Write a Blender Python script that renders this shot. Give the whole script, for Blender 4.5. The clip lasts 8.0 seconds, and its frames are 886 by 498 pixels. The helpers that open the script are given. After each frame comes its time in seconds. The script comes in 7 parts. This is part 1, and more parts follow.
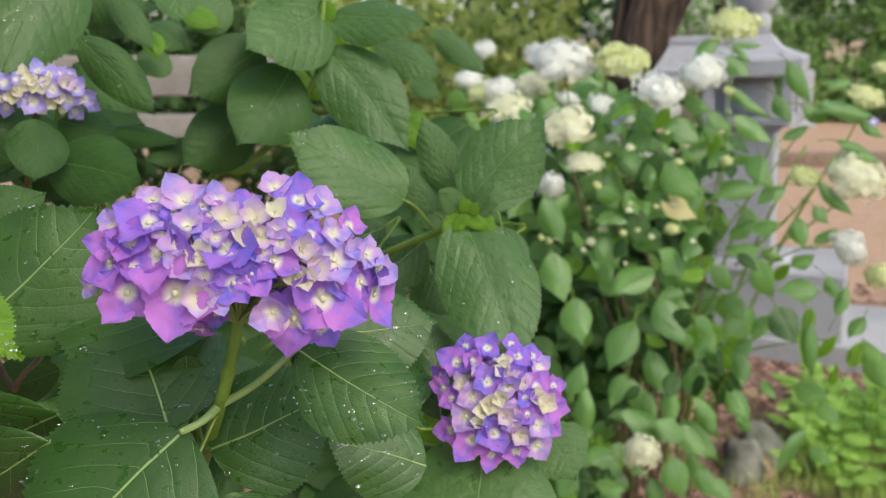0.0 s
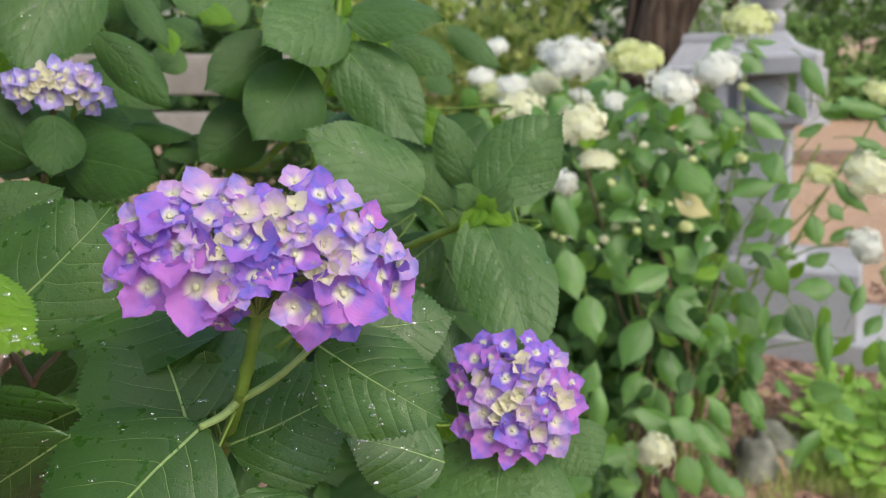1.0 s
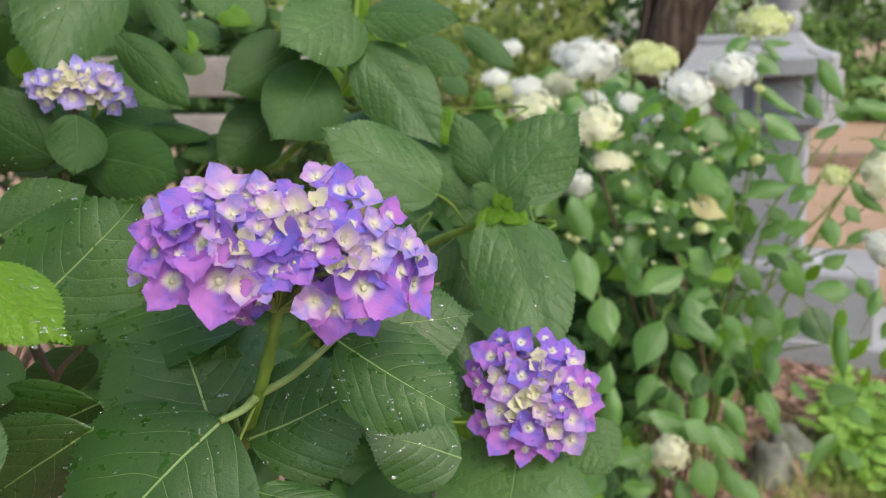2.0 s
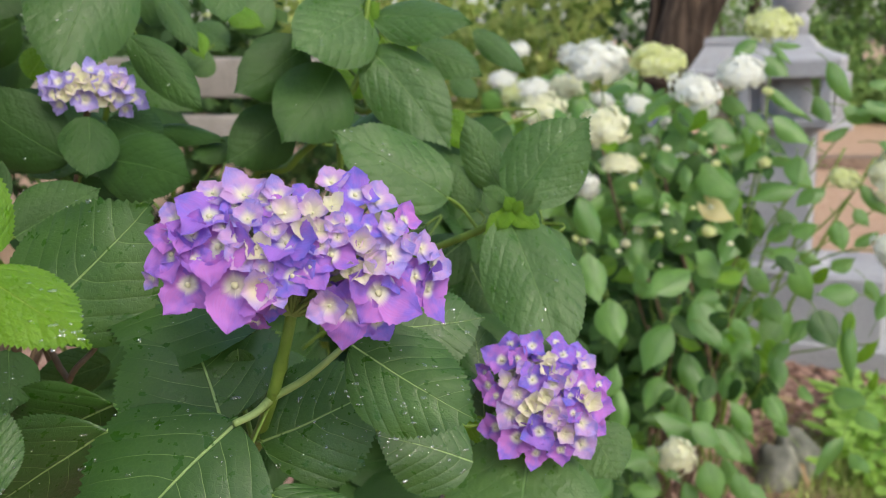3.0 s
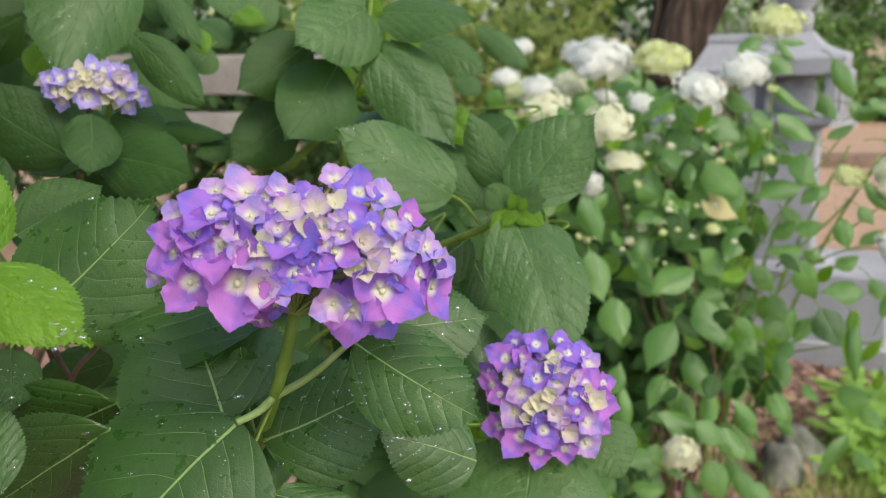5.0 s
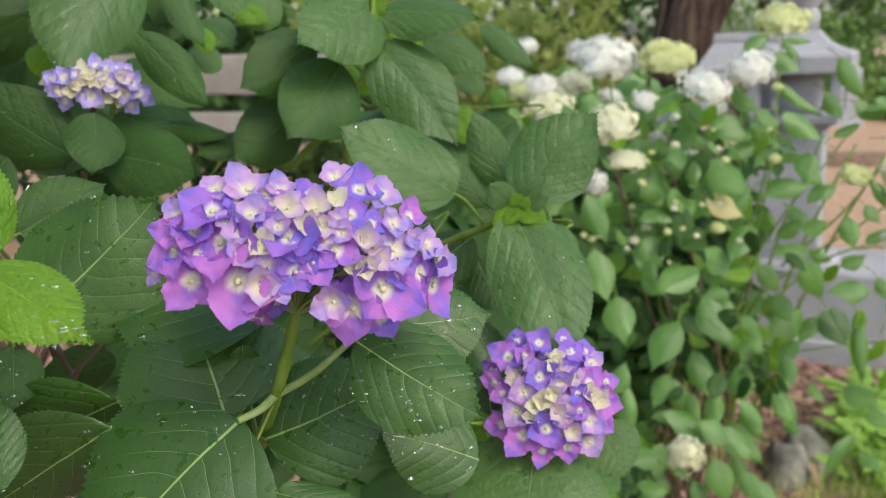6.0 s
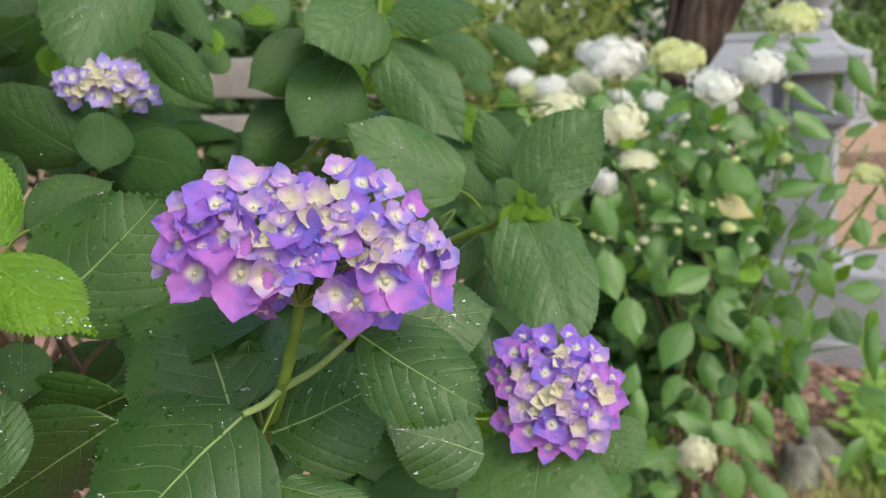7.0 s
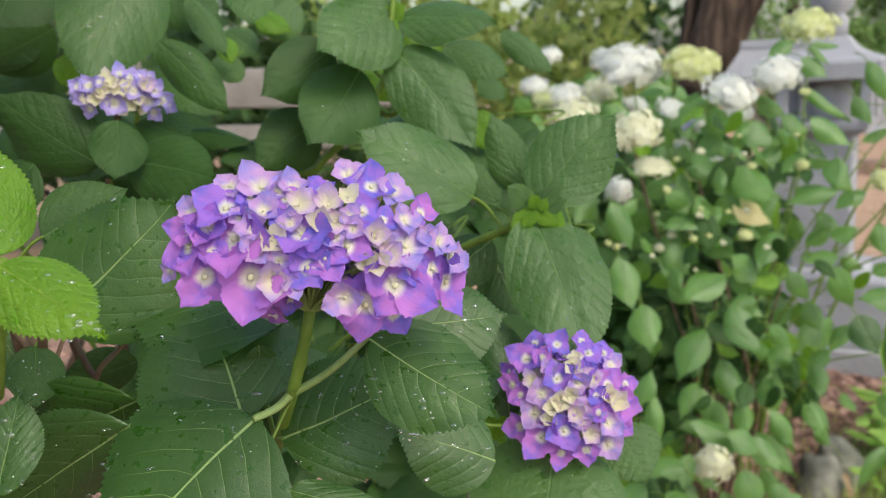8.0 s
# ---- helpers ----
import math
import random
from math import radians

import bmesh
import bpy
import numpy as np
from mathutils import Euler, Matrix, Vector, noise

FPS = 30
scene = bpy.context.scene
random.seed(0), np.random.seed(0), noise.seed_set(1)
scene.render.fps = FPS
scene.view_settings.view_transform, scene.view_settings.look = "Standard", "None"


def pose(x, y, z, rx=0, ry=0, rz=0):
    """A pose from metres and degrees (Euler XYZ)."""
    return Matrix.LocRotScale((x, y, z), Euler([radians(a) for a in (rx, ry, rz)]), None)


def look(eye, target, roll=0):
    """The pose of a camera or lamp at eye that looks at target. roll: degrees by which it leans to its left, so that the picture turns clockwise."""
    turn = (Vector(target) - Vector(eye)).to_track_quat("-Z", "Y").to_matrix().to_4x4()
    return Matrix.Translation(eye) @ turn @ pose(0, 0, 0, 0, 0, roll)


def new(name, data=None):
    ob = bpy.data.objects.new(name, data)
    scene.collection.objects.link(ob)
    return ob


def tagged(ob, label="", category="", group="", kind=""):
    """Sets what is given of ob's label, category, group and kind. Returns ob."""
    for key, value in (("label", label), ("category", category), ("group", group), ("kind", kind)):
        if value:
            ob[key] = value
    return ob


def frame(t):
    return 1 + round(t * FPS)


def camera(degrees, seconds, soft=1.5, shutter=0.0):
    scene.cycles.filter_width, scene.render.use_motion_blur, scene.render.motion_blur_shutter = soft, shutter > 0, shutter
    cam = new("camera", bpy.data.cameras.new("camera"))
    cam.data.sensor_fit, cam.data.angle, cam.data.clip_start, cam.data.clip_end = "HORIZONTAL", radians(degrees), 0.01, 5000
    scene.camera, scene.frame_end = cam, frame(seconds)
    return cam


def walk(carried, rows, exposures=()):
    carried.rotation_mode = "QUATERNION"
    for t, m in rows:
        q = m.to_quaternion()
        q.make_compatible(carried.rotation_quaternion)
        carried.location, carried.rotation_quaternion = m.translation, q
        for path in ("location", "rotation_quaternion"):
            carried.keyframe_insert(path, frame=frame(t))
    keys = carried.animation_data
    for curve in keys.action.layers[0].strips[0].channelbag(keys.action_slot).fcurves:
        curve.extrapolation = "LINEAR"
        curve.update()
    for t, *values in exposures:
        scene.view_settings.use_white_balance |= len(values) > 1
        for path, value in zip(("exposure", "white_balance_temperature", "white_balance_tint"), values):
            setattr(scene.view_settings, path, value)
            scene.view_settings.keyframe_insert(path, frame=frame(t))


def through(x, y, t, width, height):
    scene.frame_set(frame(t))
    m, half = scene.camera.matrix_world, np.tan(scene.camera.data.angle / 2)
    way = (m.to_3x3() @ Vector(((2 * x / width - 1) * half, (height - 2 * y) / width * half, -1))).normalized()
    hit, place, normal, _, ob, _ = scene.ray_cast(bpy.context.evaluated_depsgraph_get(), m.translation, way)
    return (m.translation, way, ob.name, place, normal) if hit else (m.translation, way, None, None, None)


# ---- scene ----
# ---------------------------------------------------------------- camera
cam = camera(58.5, 8.0, soft=1.0)
cam.data.dof.use_dof, cam.data.dof.focus_distance, cam.data.dof.aperture_fstop = True, 0.37, 11.5
walk(cam, [
    (0.0, pose(0.0000, 0.0000, 1.2500, 75.002, 0.001, -0.000)),
    (0.5, pose(-0.0012, 0.0016, 1.2501, 74.890, 0.072, 0.345)),
    (1.0, pose(-0.0045, 0.0021, 1.2476, 74.902, 0.155, 0.738)),
    (1.5, pose(-0.0051, -0.0011, 1.2452, 74.994, 0.253, 1.249)),
    (3.0, pose(-0.0108, -0.0023, 1.2477, 75.131, 0.116, 2.101)),
    (3.5, pose(-0.0108, -0.0002, 1.2472, 75.125, 0.138, 2.133)),
    (4.0, pose(-0.0103, -0.0045, 1.2439, 75.215, 0.219, 2.219)),
    (4.5, pose(-0.0120, -0.0014, 1.2471, 75.043, 0.149, 2.225)),
    (6.0, pose(-0.0096, 0.0010, 1.2461, 74.942, 0.277, 2.675)),
    (6.5, pose(-0.0099, 0.0014, 1.2436, 75.050, 0.416, 2.957)),
    (7.0, pose(-0.0060, -0.0007, 1.2422, 75.156, 0.640, 3.416)),
    (7.5, pose(-0.0087, -0.0042, 1.2412, 75.401, 0.713, 3.834)),
    (8.0, pose(-0.0034, -0.0004, 1.2399, 75.823, 1.037, 4.483)),
], exposures=[(0.0, 0.86, 6850, 5), (8.0, 0.86, 6850, 5)])

# ---------------------------------------------------------------- daylight
sky_world = bpy.data.worlds.new("overcast_sky")
scene.world = sky_world
sky_world.use_nodes = True
wn = sky_world.node_tree.nodes
sky_tex = wn.new("ShaderNodeTexSky")
sky_tex.sky_type, sky_tex.sun_disc = "NISHITA", False
sky_tex.sun_elevation, sky_tex.sun_rotation = radians(50), radians(141)
sky_tex.air_density, sky_tex.dust_density, sky_tex.ozone_density = 1.0, 3.0, 0.8
wn["Background"].inputs["Strength"].default_value = 0.158
sky_world.node_tree.links.new(sky_tex.outputs["Color"], wn["Background"].inputs["Color"])
sun_data = bpy.data.lights.new("sun", "SUN")
sun_data.energy, sun_data.angle, sun_data.color = 0.60, radians(18), (1.0, 0.97, 0.92)
sun = new("sun", sun_data)
# the sun stands high, behind and to the right of the camera
sun.matrix_world = look((2.6, -3.2, 4.9), (0, 0, 0))


# ---------------------------------------------------------------- materials
class Mat:
    """A node material under construction."""

    def __init__(self, name):
        self.mat = bpy.data.materials.new(name)
        self.mat.use_nodes = True
        self.t = self.mat.node_tree
        self.bsdf = self.t.nodes["Principled BSDF"]
        self.out = self.t.nodes["Material Output"]

    def put(self, kind):
        return self.t.nodes.new("ShaderNode" + kind)

    def wire(self, src, dst):
        self.t.links.new(src, dst)

    def put_in(self, socket, value):
        if isinstance(value, (int, float)):
            socket.default_value = value
        elif isinstance(value, tuple):
            socket.default_value = (*value, 1.0) if len(value) == 3 and len(socket.default_value) == 4 else value
        else:
            self.wire(value, socket)

    def math(self, op, a, b=0.0, c=0.0, clamp=False):
        n = self.put("Math")
        n.operation, n.use_clamp = op, clamp
        for s, v in zip(n.inputs, (a, b, c)):
            self.put_in(s, v)
        return n.outputs[0]

    def band(self, value, lo, hi, a=0.0, b=1.0):
        n = self.put("MapRange")
        n.interpolation_type = "SMOOTHSTEP"
        for key, v in (("Value", value), ("From Min", lo), ("From Max", hi), ("To Min", a), ("To Max", b)):
            self.put_in(n.inputs[key], v)
        return n.outputs[0]

    def mix(self, fac, a, b, blend="MIX"):
        n = self.put("Mix")
        n.data_type, n.blend_type = "RGBA", blend
        self.put_in(n.inputs[0], fac)
        self.put_in(n.inputs[6], a)
        self.put_in(n.inputs[7], b)
        return n.outputs[2]

    def noise(self, scale, detail=4.0, rough=0.55, space="Object"):
        co = self.put("TexCoord").outputs[space]
        n = self.put("TexNoise")
        self.wire(co, n.inputs["Vector"])
        n.inputs["Scale"].default_value, n.inputs["Detail"].default_value, n.inputs["Roughness"].default_value = scale, detail, rough
        return n.outputs["Fac"]

    def chance(self):
        return self.put("ObjectInfo").outputs["Random"]

    def finish(self, color, rough=0.6, height=None, depth=0.002, glow_through=0.0, through_color=None, spec=0.5):
        self.put_in(self.bsdf.inputs["Base Color"], color)
        self.put_in(self.bsdf.inputs["Roughness"], rough)
        self.put_in(self.bsdf.inputs["Specular IOR Level"], spec)
        if height is not None:
            b = self.put("Bump")
            b.inputs["Distance"].default_value = depth
            self.wire(height, b.inputs["Height"])
            self.wire(b.outputs[0], self.bsdf.inputs["Normal"])
        if glow_through:
            tr = self.put("BsdfTranslucent")
            self.put_in(tr.inputs["Color"], through_color or color)
            m = self.put("MixShader")
            m.inputs[0].default_value = glow_through
            self.wire(self.bsdf.outputs[0], m.inputs[1])
            self.wire(tr.outputs[0], m.inputs[2])
            self.wire(m.outputs[0], self.out.inputs["Surface"])
        return self.mat


def leaf_material(name, dark, pale, vein, vein_strength, rough, through, relief=1.0, pucker=0.10, gloss=0.36, wet=0.0):
    """A broad serrate leaf: midrib, curved side veins, fine net, quilted relief. UV holds the blade's own length and width."""
    m = Mat(name)
    uv = m.put("UVMap")
    sep = m.put("SeparateXYZ")
    m.wire(uv.outputs[0], sep.inputs[0])
    x, y = sep.outputs[0], m.math("ABSOLUTE", sep.outputs[1])
    wob = m.noise(3.0, 2.0, space="UV")
    side = m.math("SUBTRACT", x, m.math("MULTIPLY", m.math("POWER", y, 1.3), 1.1))
    side = m.math("ADD", side, m.math("MULTIPLY", wob, 0.045))
    cell = m.math("FRACT", m.math("MULTIPLY", side, 7.0))
    tri = m.math("ABSOLUTE", m.math("SUBTRACT", cell, 0.5))
    rib = m.band(y, m.math("MULTIPLY_ADD", x, -0.007, 0.0075), m.math("MULTIPLY_ADD", x, -0.009, 0.0125), 1.0, 0.0)
    inner = m.band(x, 0.93, 0.80, 0.0, 1.0)
    vein_line = m.math("MULTIPLY", m.band(tri, 0.478, 0.497), m.math("MULTIPLY", inner, m.band(y, 0.40, 0.15, 0.15, 1.0)))
    both = m.math("MAXIMUM", rib, m.math("MULTIPLY", vein_line, vein_strength))
    net = m.put("TexVoronoi")
    net.feature = "DISTANCE_TO_EDGE"
    m.wire(uv.outputs[0], net.inputs["Vector"])
    net.inputs["Scale"].default_value = 34.0
    fine = m.band(net.outputs["Distance"], 0.0, 0.12)
    patch, grain = m.noise(2.2, 3.0, space="UV"), m.noise(40.0, 4.0, space="UV")
    base = m.mix(m.band(patch, 0.3, 0.75), dark, pale)
    base = m.mix(m.math("MULTIPLY", m.chance(), 0.70), base, m.mix(0.5, dark, (dark[0] * 0.55, dark[1] * 0.7, dark[2] * 0.75)))
    base = m.mix(m.band(grain, 0.35, 0.8, 0.0, 0.25), base, pale)
    base = m.mix(m.math("MULTIPLY", m.math("SUBTRACT", 1.0, fine), 0.025), base, vein)
    # small brown flecks of wear
    fleck = m.band(m.noise(9.0, 5.0, 0.7, space="UV"), 0.74, 0.78)
    base = m.mix(m.math("MULTIPLY", fleck, 0.5), base, (0.09, 0.06, 0.02))
    color = m.mix(m.math("MULTIPLY", both, 0.85), base, vein)
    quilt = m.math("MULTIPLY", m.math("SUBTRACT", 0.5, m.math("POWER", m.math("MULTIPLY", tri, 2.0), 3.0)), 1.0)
    # crease shade along the side veins, painted into the blade colour
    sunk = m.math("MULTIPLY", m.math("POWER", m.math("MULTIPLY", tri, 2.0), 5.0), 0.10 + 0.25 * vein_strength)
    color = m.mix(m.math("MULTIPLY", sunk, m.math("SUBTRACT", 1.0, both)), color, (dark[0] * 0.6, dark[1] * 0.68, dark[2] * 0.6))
    height = m.math("ADD", m.math("MULTIPLY", quilt, 0.13 + 0.28 * vein_strength), m.math("MULTIPLY", fine, 0.06))
    height = m.math("ADD", height, m.math("MULTIPLY", m.noise(30.0, 3.0, space="UV"), pucker * 0.5))
    height = m.math("SUBTRACT", height, m.math("MULTIPLY", rib, 0.9))
    height = m.math("ADD", height, m.math("MULTIPLY", grain, 0.07))
    height = m.math("ADD", height, m.math("MULTIPLY", m.noise(13.0, 2.0, space="UV"), pucker))
    r = m.band(grain, 0.3, 0.8, rough - 0.07, rough + 0.12)
    # a film of rain on parts of the blade
    film = m.math("MULTIPLY", m.band(m.noise(9.0, 3.0, 0.6, space="UV"), 0.60, 0.63), wet)
    sheen = m.math("MULTIPLY", m.band(m.noise(3.0, 4.0, 0.6, space="UV"), 0.46, 0.62), wet)
    r = m.math("SUBTRACT", r, m.math("ADD", m.math("MULTIPLY", film, 0.24), m.math("MULTIPLY", sheen, 0.10)))
    color = m.mix(m.math("MULTIPLY", film, 0.75), color, (dark[0] * 0.7, dark[1] * 0.95, dark[2] * 0.35))
    thr = m.mix(0.6, color, (pale[0] * 2.2, pale[1] * 2.0, pale[2] * 0.7))
    return m.finish(color, r, height, 0.0007 * relief, through, thr, gloss)


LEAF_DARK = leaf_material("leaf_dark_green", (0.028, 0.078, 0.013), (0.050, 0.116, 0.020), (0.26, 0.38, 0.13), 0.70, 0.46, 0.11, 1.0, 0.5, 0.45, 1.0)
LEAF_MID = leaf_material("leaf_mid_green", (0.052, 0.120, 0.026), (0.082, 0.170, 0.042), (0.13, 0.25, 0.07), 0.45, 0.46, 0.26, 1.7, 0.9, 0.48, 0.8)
# darker green for old leaves, also used to put shade into inner leaves
LEAF_OLD_SHADED = leaf_material("leaf_old_shaded_green", (0.024, 0.066, 0.012), (0.043, 0.104, 0.019), (0.075, 0.155, 0.040), 0.30, 0.54, 0.10, 1.1, 0.9, 0.26, 0.6)
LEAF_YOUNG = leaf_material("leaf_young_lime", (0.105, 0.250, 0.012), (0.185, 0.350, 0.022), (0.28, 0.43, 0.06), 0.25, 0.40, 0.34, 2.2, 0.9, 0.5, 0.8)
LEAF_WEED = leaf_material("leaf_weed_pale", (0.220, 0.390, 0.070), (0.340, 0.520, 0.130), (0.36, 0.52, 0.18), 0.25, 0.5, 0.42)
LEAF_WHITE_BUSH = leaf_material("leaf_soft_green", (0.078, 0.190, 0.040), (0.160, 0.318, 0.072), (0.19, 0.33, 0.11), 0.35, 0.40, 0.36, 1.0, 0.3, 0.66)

LEAF_YELLOWED = leaf_material("leaf_yellowed", (0.46, 0.41, 0.19), (0.58, 0.52, 0.28), (0.52, 0.48, 0.28), 0.25, 0.5, 0.3)


def stem_material(name, a, b, rough=0.55):
    m = Mat(name)
    n, f = m.noise(60.0), m.noise(260.0, 3.0)
    c = m.mix(m.band(n, 0.35, 0.7), a, b)
    c = m.mix(m.band(f, 0.64, 0.72, 0.0, 0.35), c, (a[0] * 0.4, a[1] * 0.35, a[2] * 0.4))
    return m.finish(c, rough, f, 0.0006)


STEM_GREEN = stem_material("stem_green", (0.105, 0.185, 0.018), (0.165, 0.265, 0.035))
PETIOLE = stem_material("petiole_pale", (0.210, 0.300, 0.085), (0.270, 0.370, 0.130))
CANE = stem_material("cane_brown", (0.120, 0.075, 0.045), (0.200, 0.140, 0.090), 0.8)


def sepal_material(name, first, second, heart, lo, hi, through=0.25):
    """Flower sepals: a pale heart that runs into the colour; each floret takes its own hue."""
    m = Mat(name)
    sep = m.put("SeparateXYZ")
    m.wire(m.put("UVMap").outputs[0], sep.inputs[0])
    r, v = sep.outputs[0], sep.outputs[1]
    hue = m.math("ADD", m.math("MULTIPLY", m.chance(), 0.45), m.band(m.noise(1.7, 3.0), 0.32, 0.68, -0.10, 0.80))
    # bluer towards the rim
    hue = m.math("SUBTRACT", hue, m.band(r, 0.50, 1.0, 0.0, 0.40), clamp=True)
    c = m.mix(hue, first, second)
    streak = m.put("TexNoise")
    comb = m.put("CombineXYZ")
    m.put_in(comb.inputs[0], m.math("MULTIPLY", r, 2.0))
    m.put_in(comb.inputs[1], m.math("MULTIPLY", v, 16.0))
    m.wire(comb.outputs[0], streak.inputs["Vector"])
    streak.inputs["Scale"].default_value = 1.6
    s = streak.outputs["Fac"]
    c = m.mix(m.band(s, 0.35, 0.75, 0.0, 0.22), c, (min(1, first[0] * 1.7), min(1, first[1] * 1.9), min(1, first[2] * 1.25)))
    edge = m.math("ADD", r, m.math("MULTIPLY", m.math("SUBTRACT", s, 0.5), 0.09))
    c = m.mix(m.band(edge, lo, hi), heart, c)
    c = m.mix(m.band(r, -0.08, -0.02, 1.0, 0.0), c, (0.74, 0.74, 0.50))
    return m.finish(c, 0.62, s, 0.00026, through, None, 0.25)


SEPAL_VIOLET = sepal_material("sepal_blue_violet", (0.165, 0.150, 0.670), (0.370, 0.165, 0.640), (0.80, 0.77, 0.68), 0.12, 0.32, 0.34)
SEPAL_PINK = sepal_material("sepal_pink_violet", (0.240, 0.140, 0.640), (0.520, 0.185, 0.600), (0.80, 0.76, 0.66), 0.12, 0.32, 0.34)
SEPAL_LILAC = sepal_material("sepal_pale_lilac", (0.300, 0.245, 0.660), (0.560, 0.330, 0.620), (0.76, 0.71, 0.58), 0.12, 0.46, 0.32)
SEPAL_PALE = sepal_material("sepal_pale_blue", (0.330, 0.300, 0.740), (0.480, 0.380, 0.760), (0.80, 0.78, 0.68), 0.16, 0.46, 0.34)
SEPAL_IVORY = sepal_material("sepal_ivory", (0.680, 0.590, 0.620), (0.680, 0.530, 0.640), (0.77, 0.75, 0.50), 0.30, 1.00, 0.40)
SEPAL_CREAM = sepal_material("sepal_cream", (0.480, 0.350, 0.680), (0.620, 0.390, 0.660), (0.73, 0.68, 0.52), 0.18, 0.80, 0.36)


def white_bloom_material(name, tint, other):
    m = Mat(name)
    isl = m.put("NewGeometry").outputs["Random Per Island"]
    c = m.mix(isl, tint, other)
    sep = m.put("SeparateXYZ")
    m.wire(m.put("UVMap").outputs[0], sep.inputs[0])
    c = m.mix(m.band(sep.outputs[0], 0.0, 0.5, 0.22, 0.0), c, (0.72, 0.75, 0.50))
    n = m.noise(90.0)
    c = m.mix(m.band(n, 0.45, 0.75, 0.0, 0.15), c, (0.76, 0.78, 0.58))
    return m.finish(c, 0.65, n, 0.0004, 0.50, None, 0.25)


BLOOM_WHITE = white_bloom_material("bloom_white", (0.86, 0.87, 0.86), (0.84, 0.84, 0.76))
BLOOM_CREAM = white_bloom_material("bloom_cream", (0.84, 0.84, 0.70), (0.82, 0.82, 0.60))
BLOOM_LIME = white_bloom_material("bloom_lime_cream", (0.72, 0.76, 0.34), (0.78, 0.80, 0.55))


def stone_material(name, a, b, lichen, scale=9.0):
    m = Mat(name)
    big, fine = m.noise(scale * 0.35, 4.0), m.noise(scale * 14, 5.0, 0.7)
    c = m.mix(m.band(big, 0.3, 0.7), a, b)
    c = m.mix(m.band(fine, 0.4, 0.75, 0.0, 0.45), c, (a[0] * 0.5, a[1] * 0.5, a[2] * 0.5))
    c = m.mix(m.band(m.noise(scale, 6.0, 0.7), 0.58, 0.68, 0.0, 0.5), c, lichen)
    return m.finish(c, 0.85, fine, 0.004, spec=0.25)


GRANITE = stone_material("granite_grey", (0.33, 0.33, 0.355), (0.42, 0.42, 0.44), (0.28, 0.29, 0.27))
FENCE_STONE = stone_material("fence_stone_warm", (0.235, 0.210, 0.185), (0.330, 0.300, 0.270), (0.180, 0.155, 0.125))
FIELD_STONE = stone_material("field_stone", (0.120, 0.125, 0.105), (0.360, 0.350, 0.300), (0.170, 0.200, 0.090), 26.0)


def bark_material():
    m = Mat("tree_bark")
    co = m.put("TexCoord")
    mp = m.put("Mapping")
    mp.inputs["Scale"].default_value = (9, 9, 1.4)
    m.wire(co.outputs["Object"], mp.inputs[0])
    n = m.put("TexNoise")
    m.wire(mp.outputs[0], n.inputs["Vector"])
    n.inputs["Scale"].default_value, n.inputs["Detail"].default_value = 2.5, 6.0
    c = m.mix(m.band(n.outputs["Fac"], 0.35, 0.68), (0.028, 0.019, 0.014), (0.095, 0.066, 0.048))
    c = m.mix(m.band(m.noise(1.3), 0.5, 0.7, 0.0, 0.5), c, (0.11, 0.12, 0.07))
    return m.finish(c, 0.9, n.outputs["Fac"], 0.02, spec=0.2)


BARK = bark_material()


def ground_material():
    """Bark mulch and soil near by, pale trodden sand beyond it."""
    m = Mat("ground_mulch_and_sand")
    big, mid, fine = m.noise(0.9, 4.0), m.noise(14.0, 5.0, 0.65), m.noise(120.0, 4.0, 0.7)
    soil = m.mix(m.band(mid, 0.35, 0.7), (0.160, 0.095, 0.070), (0.380, 0.240, 0.190))
    soil = m.mix(m.band(fine, 0.45, 0.75, 0.0, 0.6), soil, (0.42, 0.30, 0.25))
    soil = m.mix(m.band(fine, 0.42, 0.25, 0.0, 0.8), soil, (0.05, 0.032, 0.024))
    sand = m.mix(m.band(mid, 0.3, 0.75), (0.39, 0.25, 0.165), (0.49, 0.335, 0.24))
    sand = m.mix(m.band(fine, 0.4, 0.8, 0.0, 0.35), sand, (0.34, 0.21, 0.14))
    sep = m.put("SeparateXYZ")
    m.wire(m.put("TexCoord").outputs["Object"], sep.inputs[0])
    away = m.math("ADD", sep.outputs[1], m.math("MULTIPLY", m.math("SUBTRACT", big, 0.5), 0.9))
    c = m.mix(m.band(away, 3.5, 3.9), soil, sand)
    return m.finish(c, 0.95, mid, 0.02, spec=0.15)


GROUND = ground_material()


def plain(name, a, b, scale, rough=0.8, depth=0.002, island=False, through=0.0):
    m = Mat(name)
    n = m.noise(scale)
    f = m.put("NewGeometry").outputs["Random Per Island"] if island else m.band(n, 0.3, 0.7)
    return m.finish(m.mix(f, a, b), rough, n, depth, through, None, 0.3)


CHIPS = plain("bark_chips", (0.100, 0.052, 0.038), (0.440, 0.275, 0.215), 90.0, 0.9, 0.001, True)
GRASS = plain("grass", (0.260, 0.400, 0.060), (0.560, 0.640, 0.240), 30.0, 0.6, 0.001, True, 0.3)
STRAW = plain("dry_straw", (0.300, 0.210, 0.110), (0.560, 0.470, 0.300), 30.0, 0.8, 0.001, True, 0.1)
FOLIAGE_BRIGHT = plain("foliage_bright", (0.180, 0.270, 0.045), (0.500, 0.560, 0.180), 8.0, 0.55, 0.001, True, 0.42)
FOLIAGE_DEEP = plain("foliage_deep", (0.030, 0.075, 0.024), (0.090, 0.170, 0.045), 8.0, 0.6, 0.001, True, 0.3)
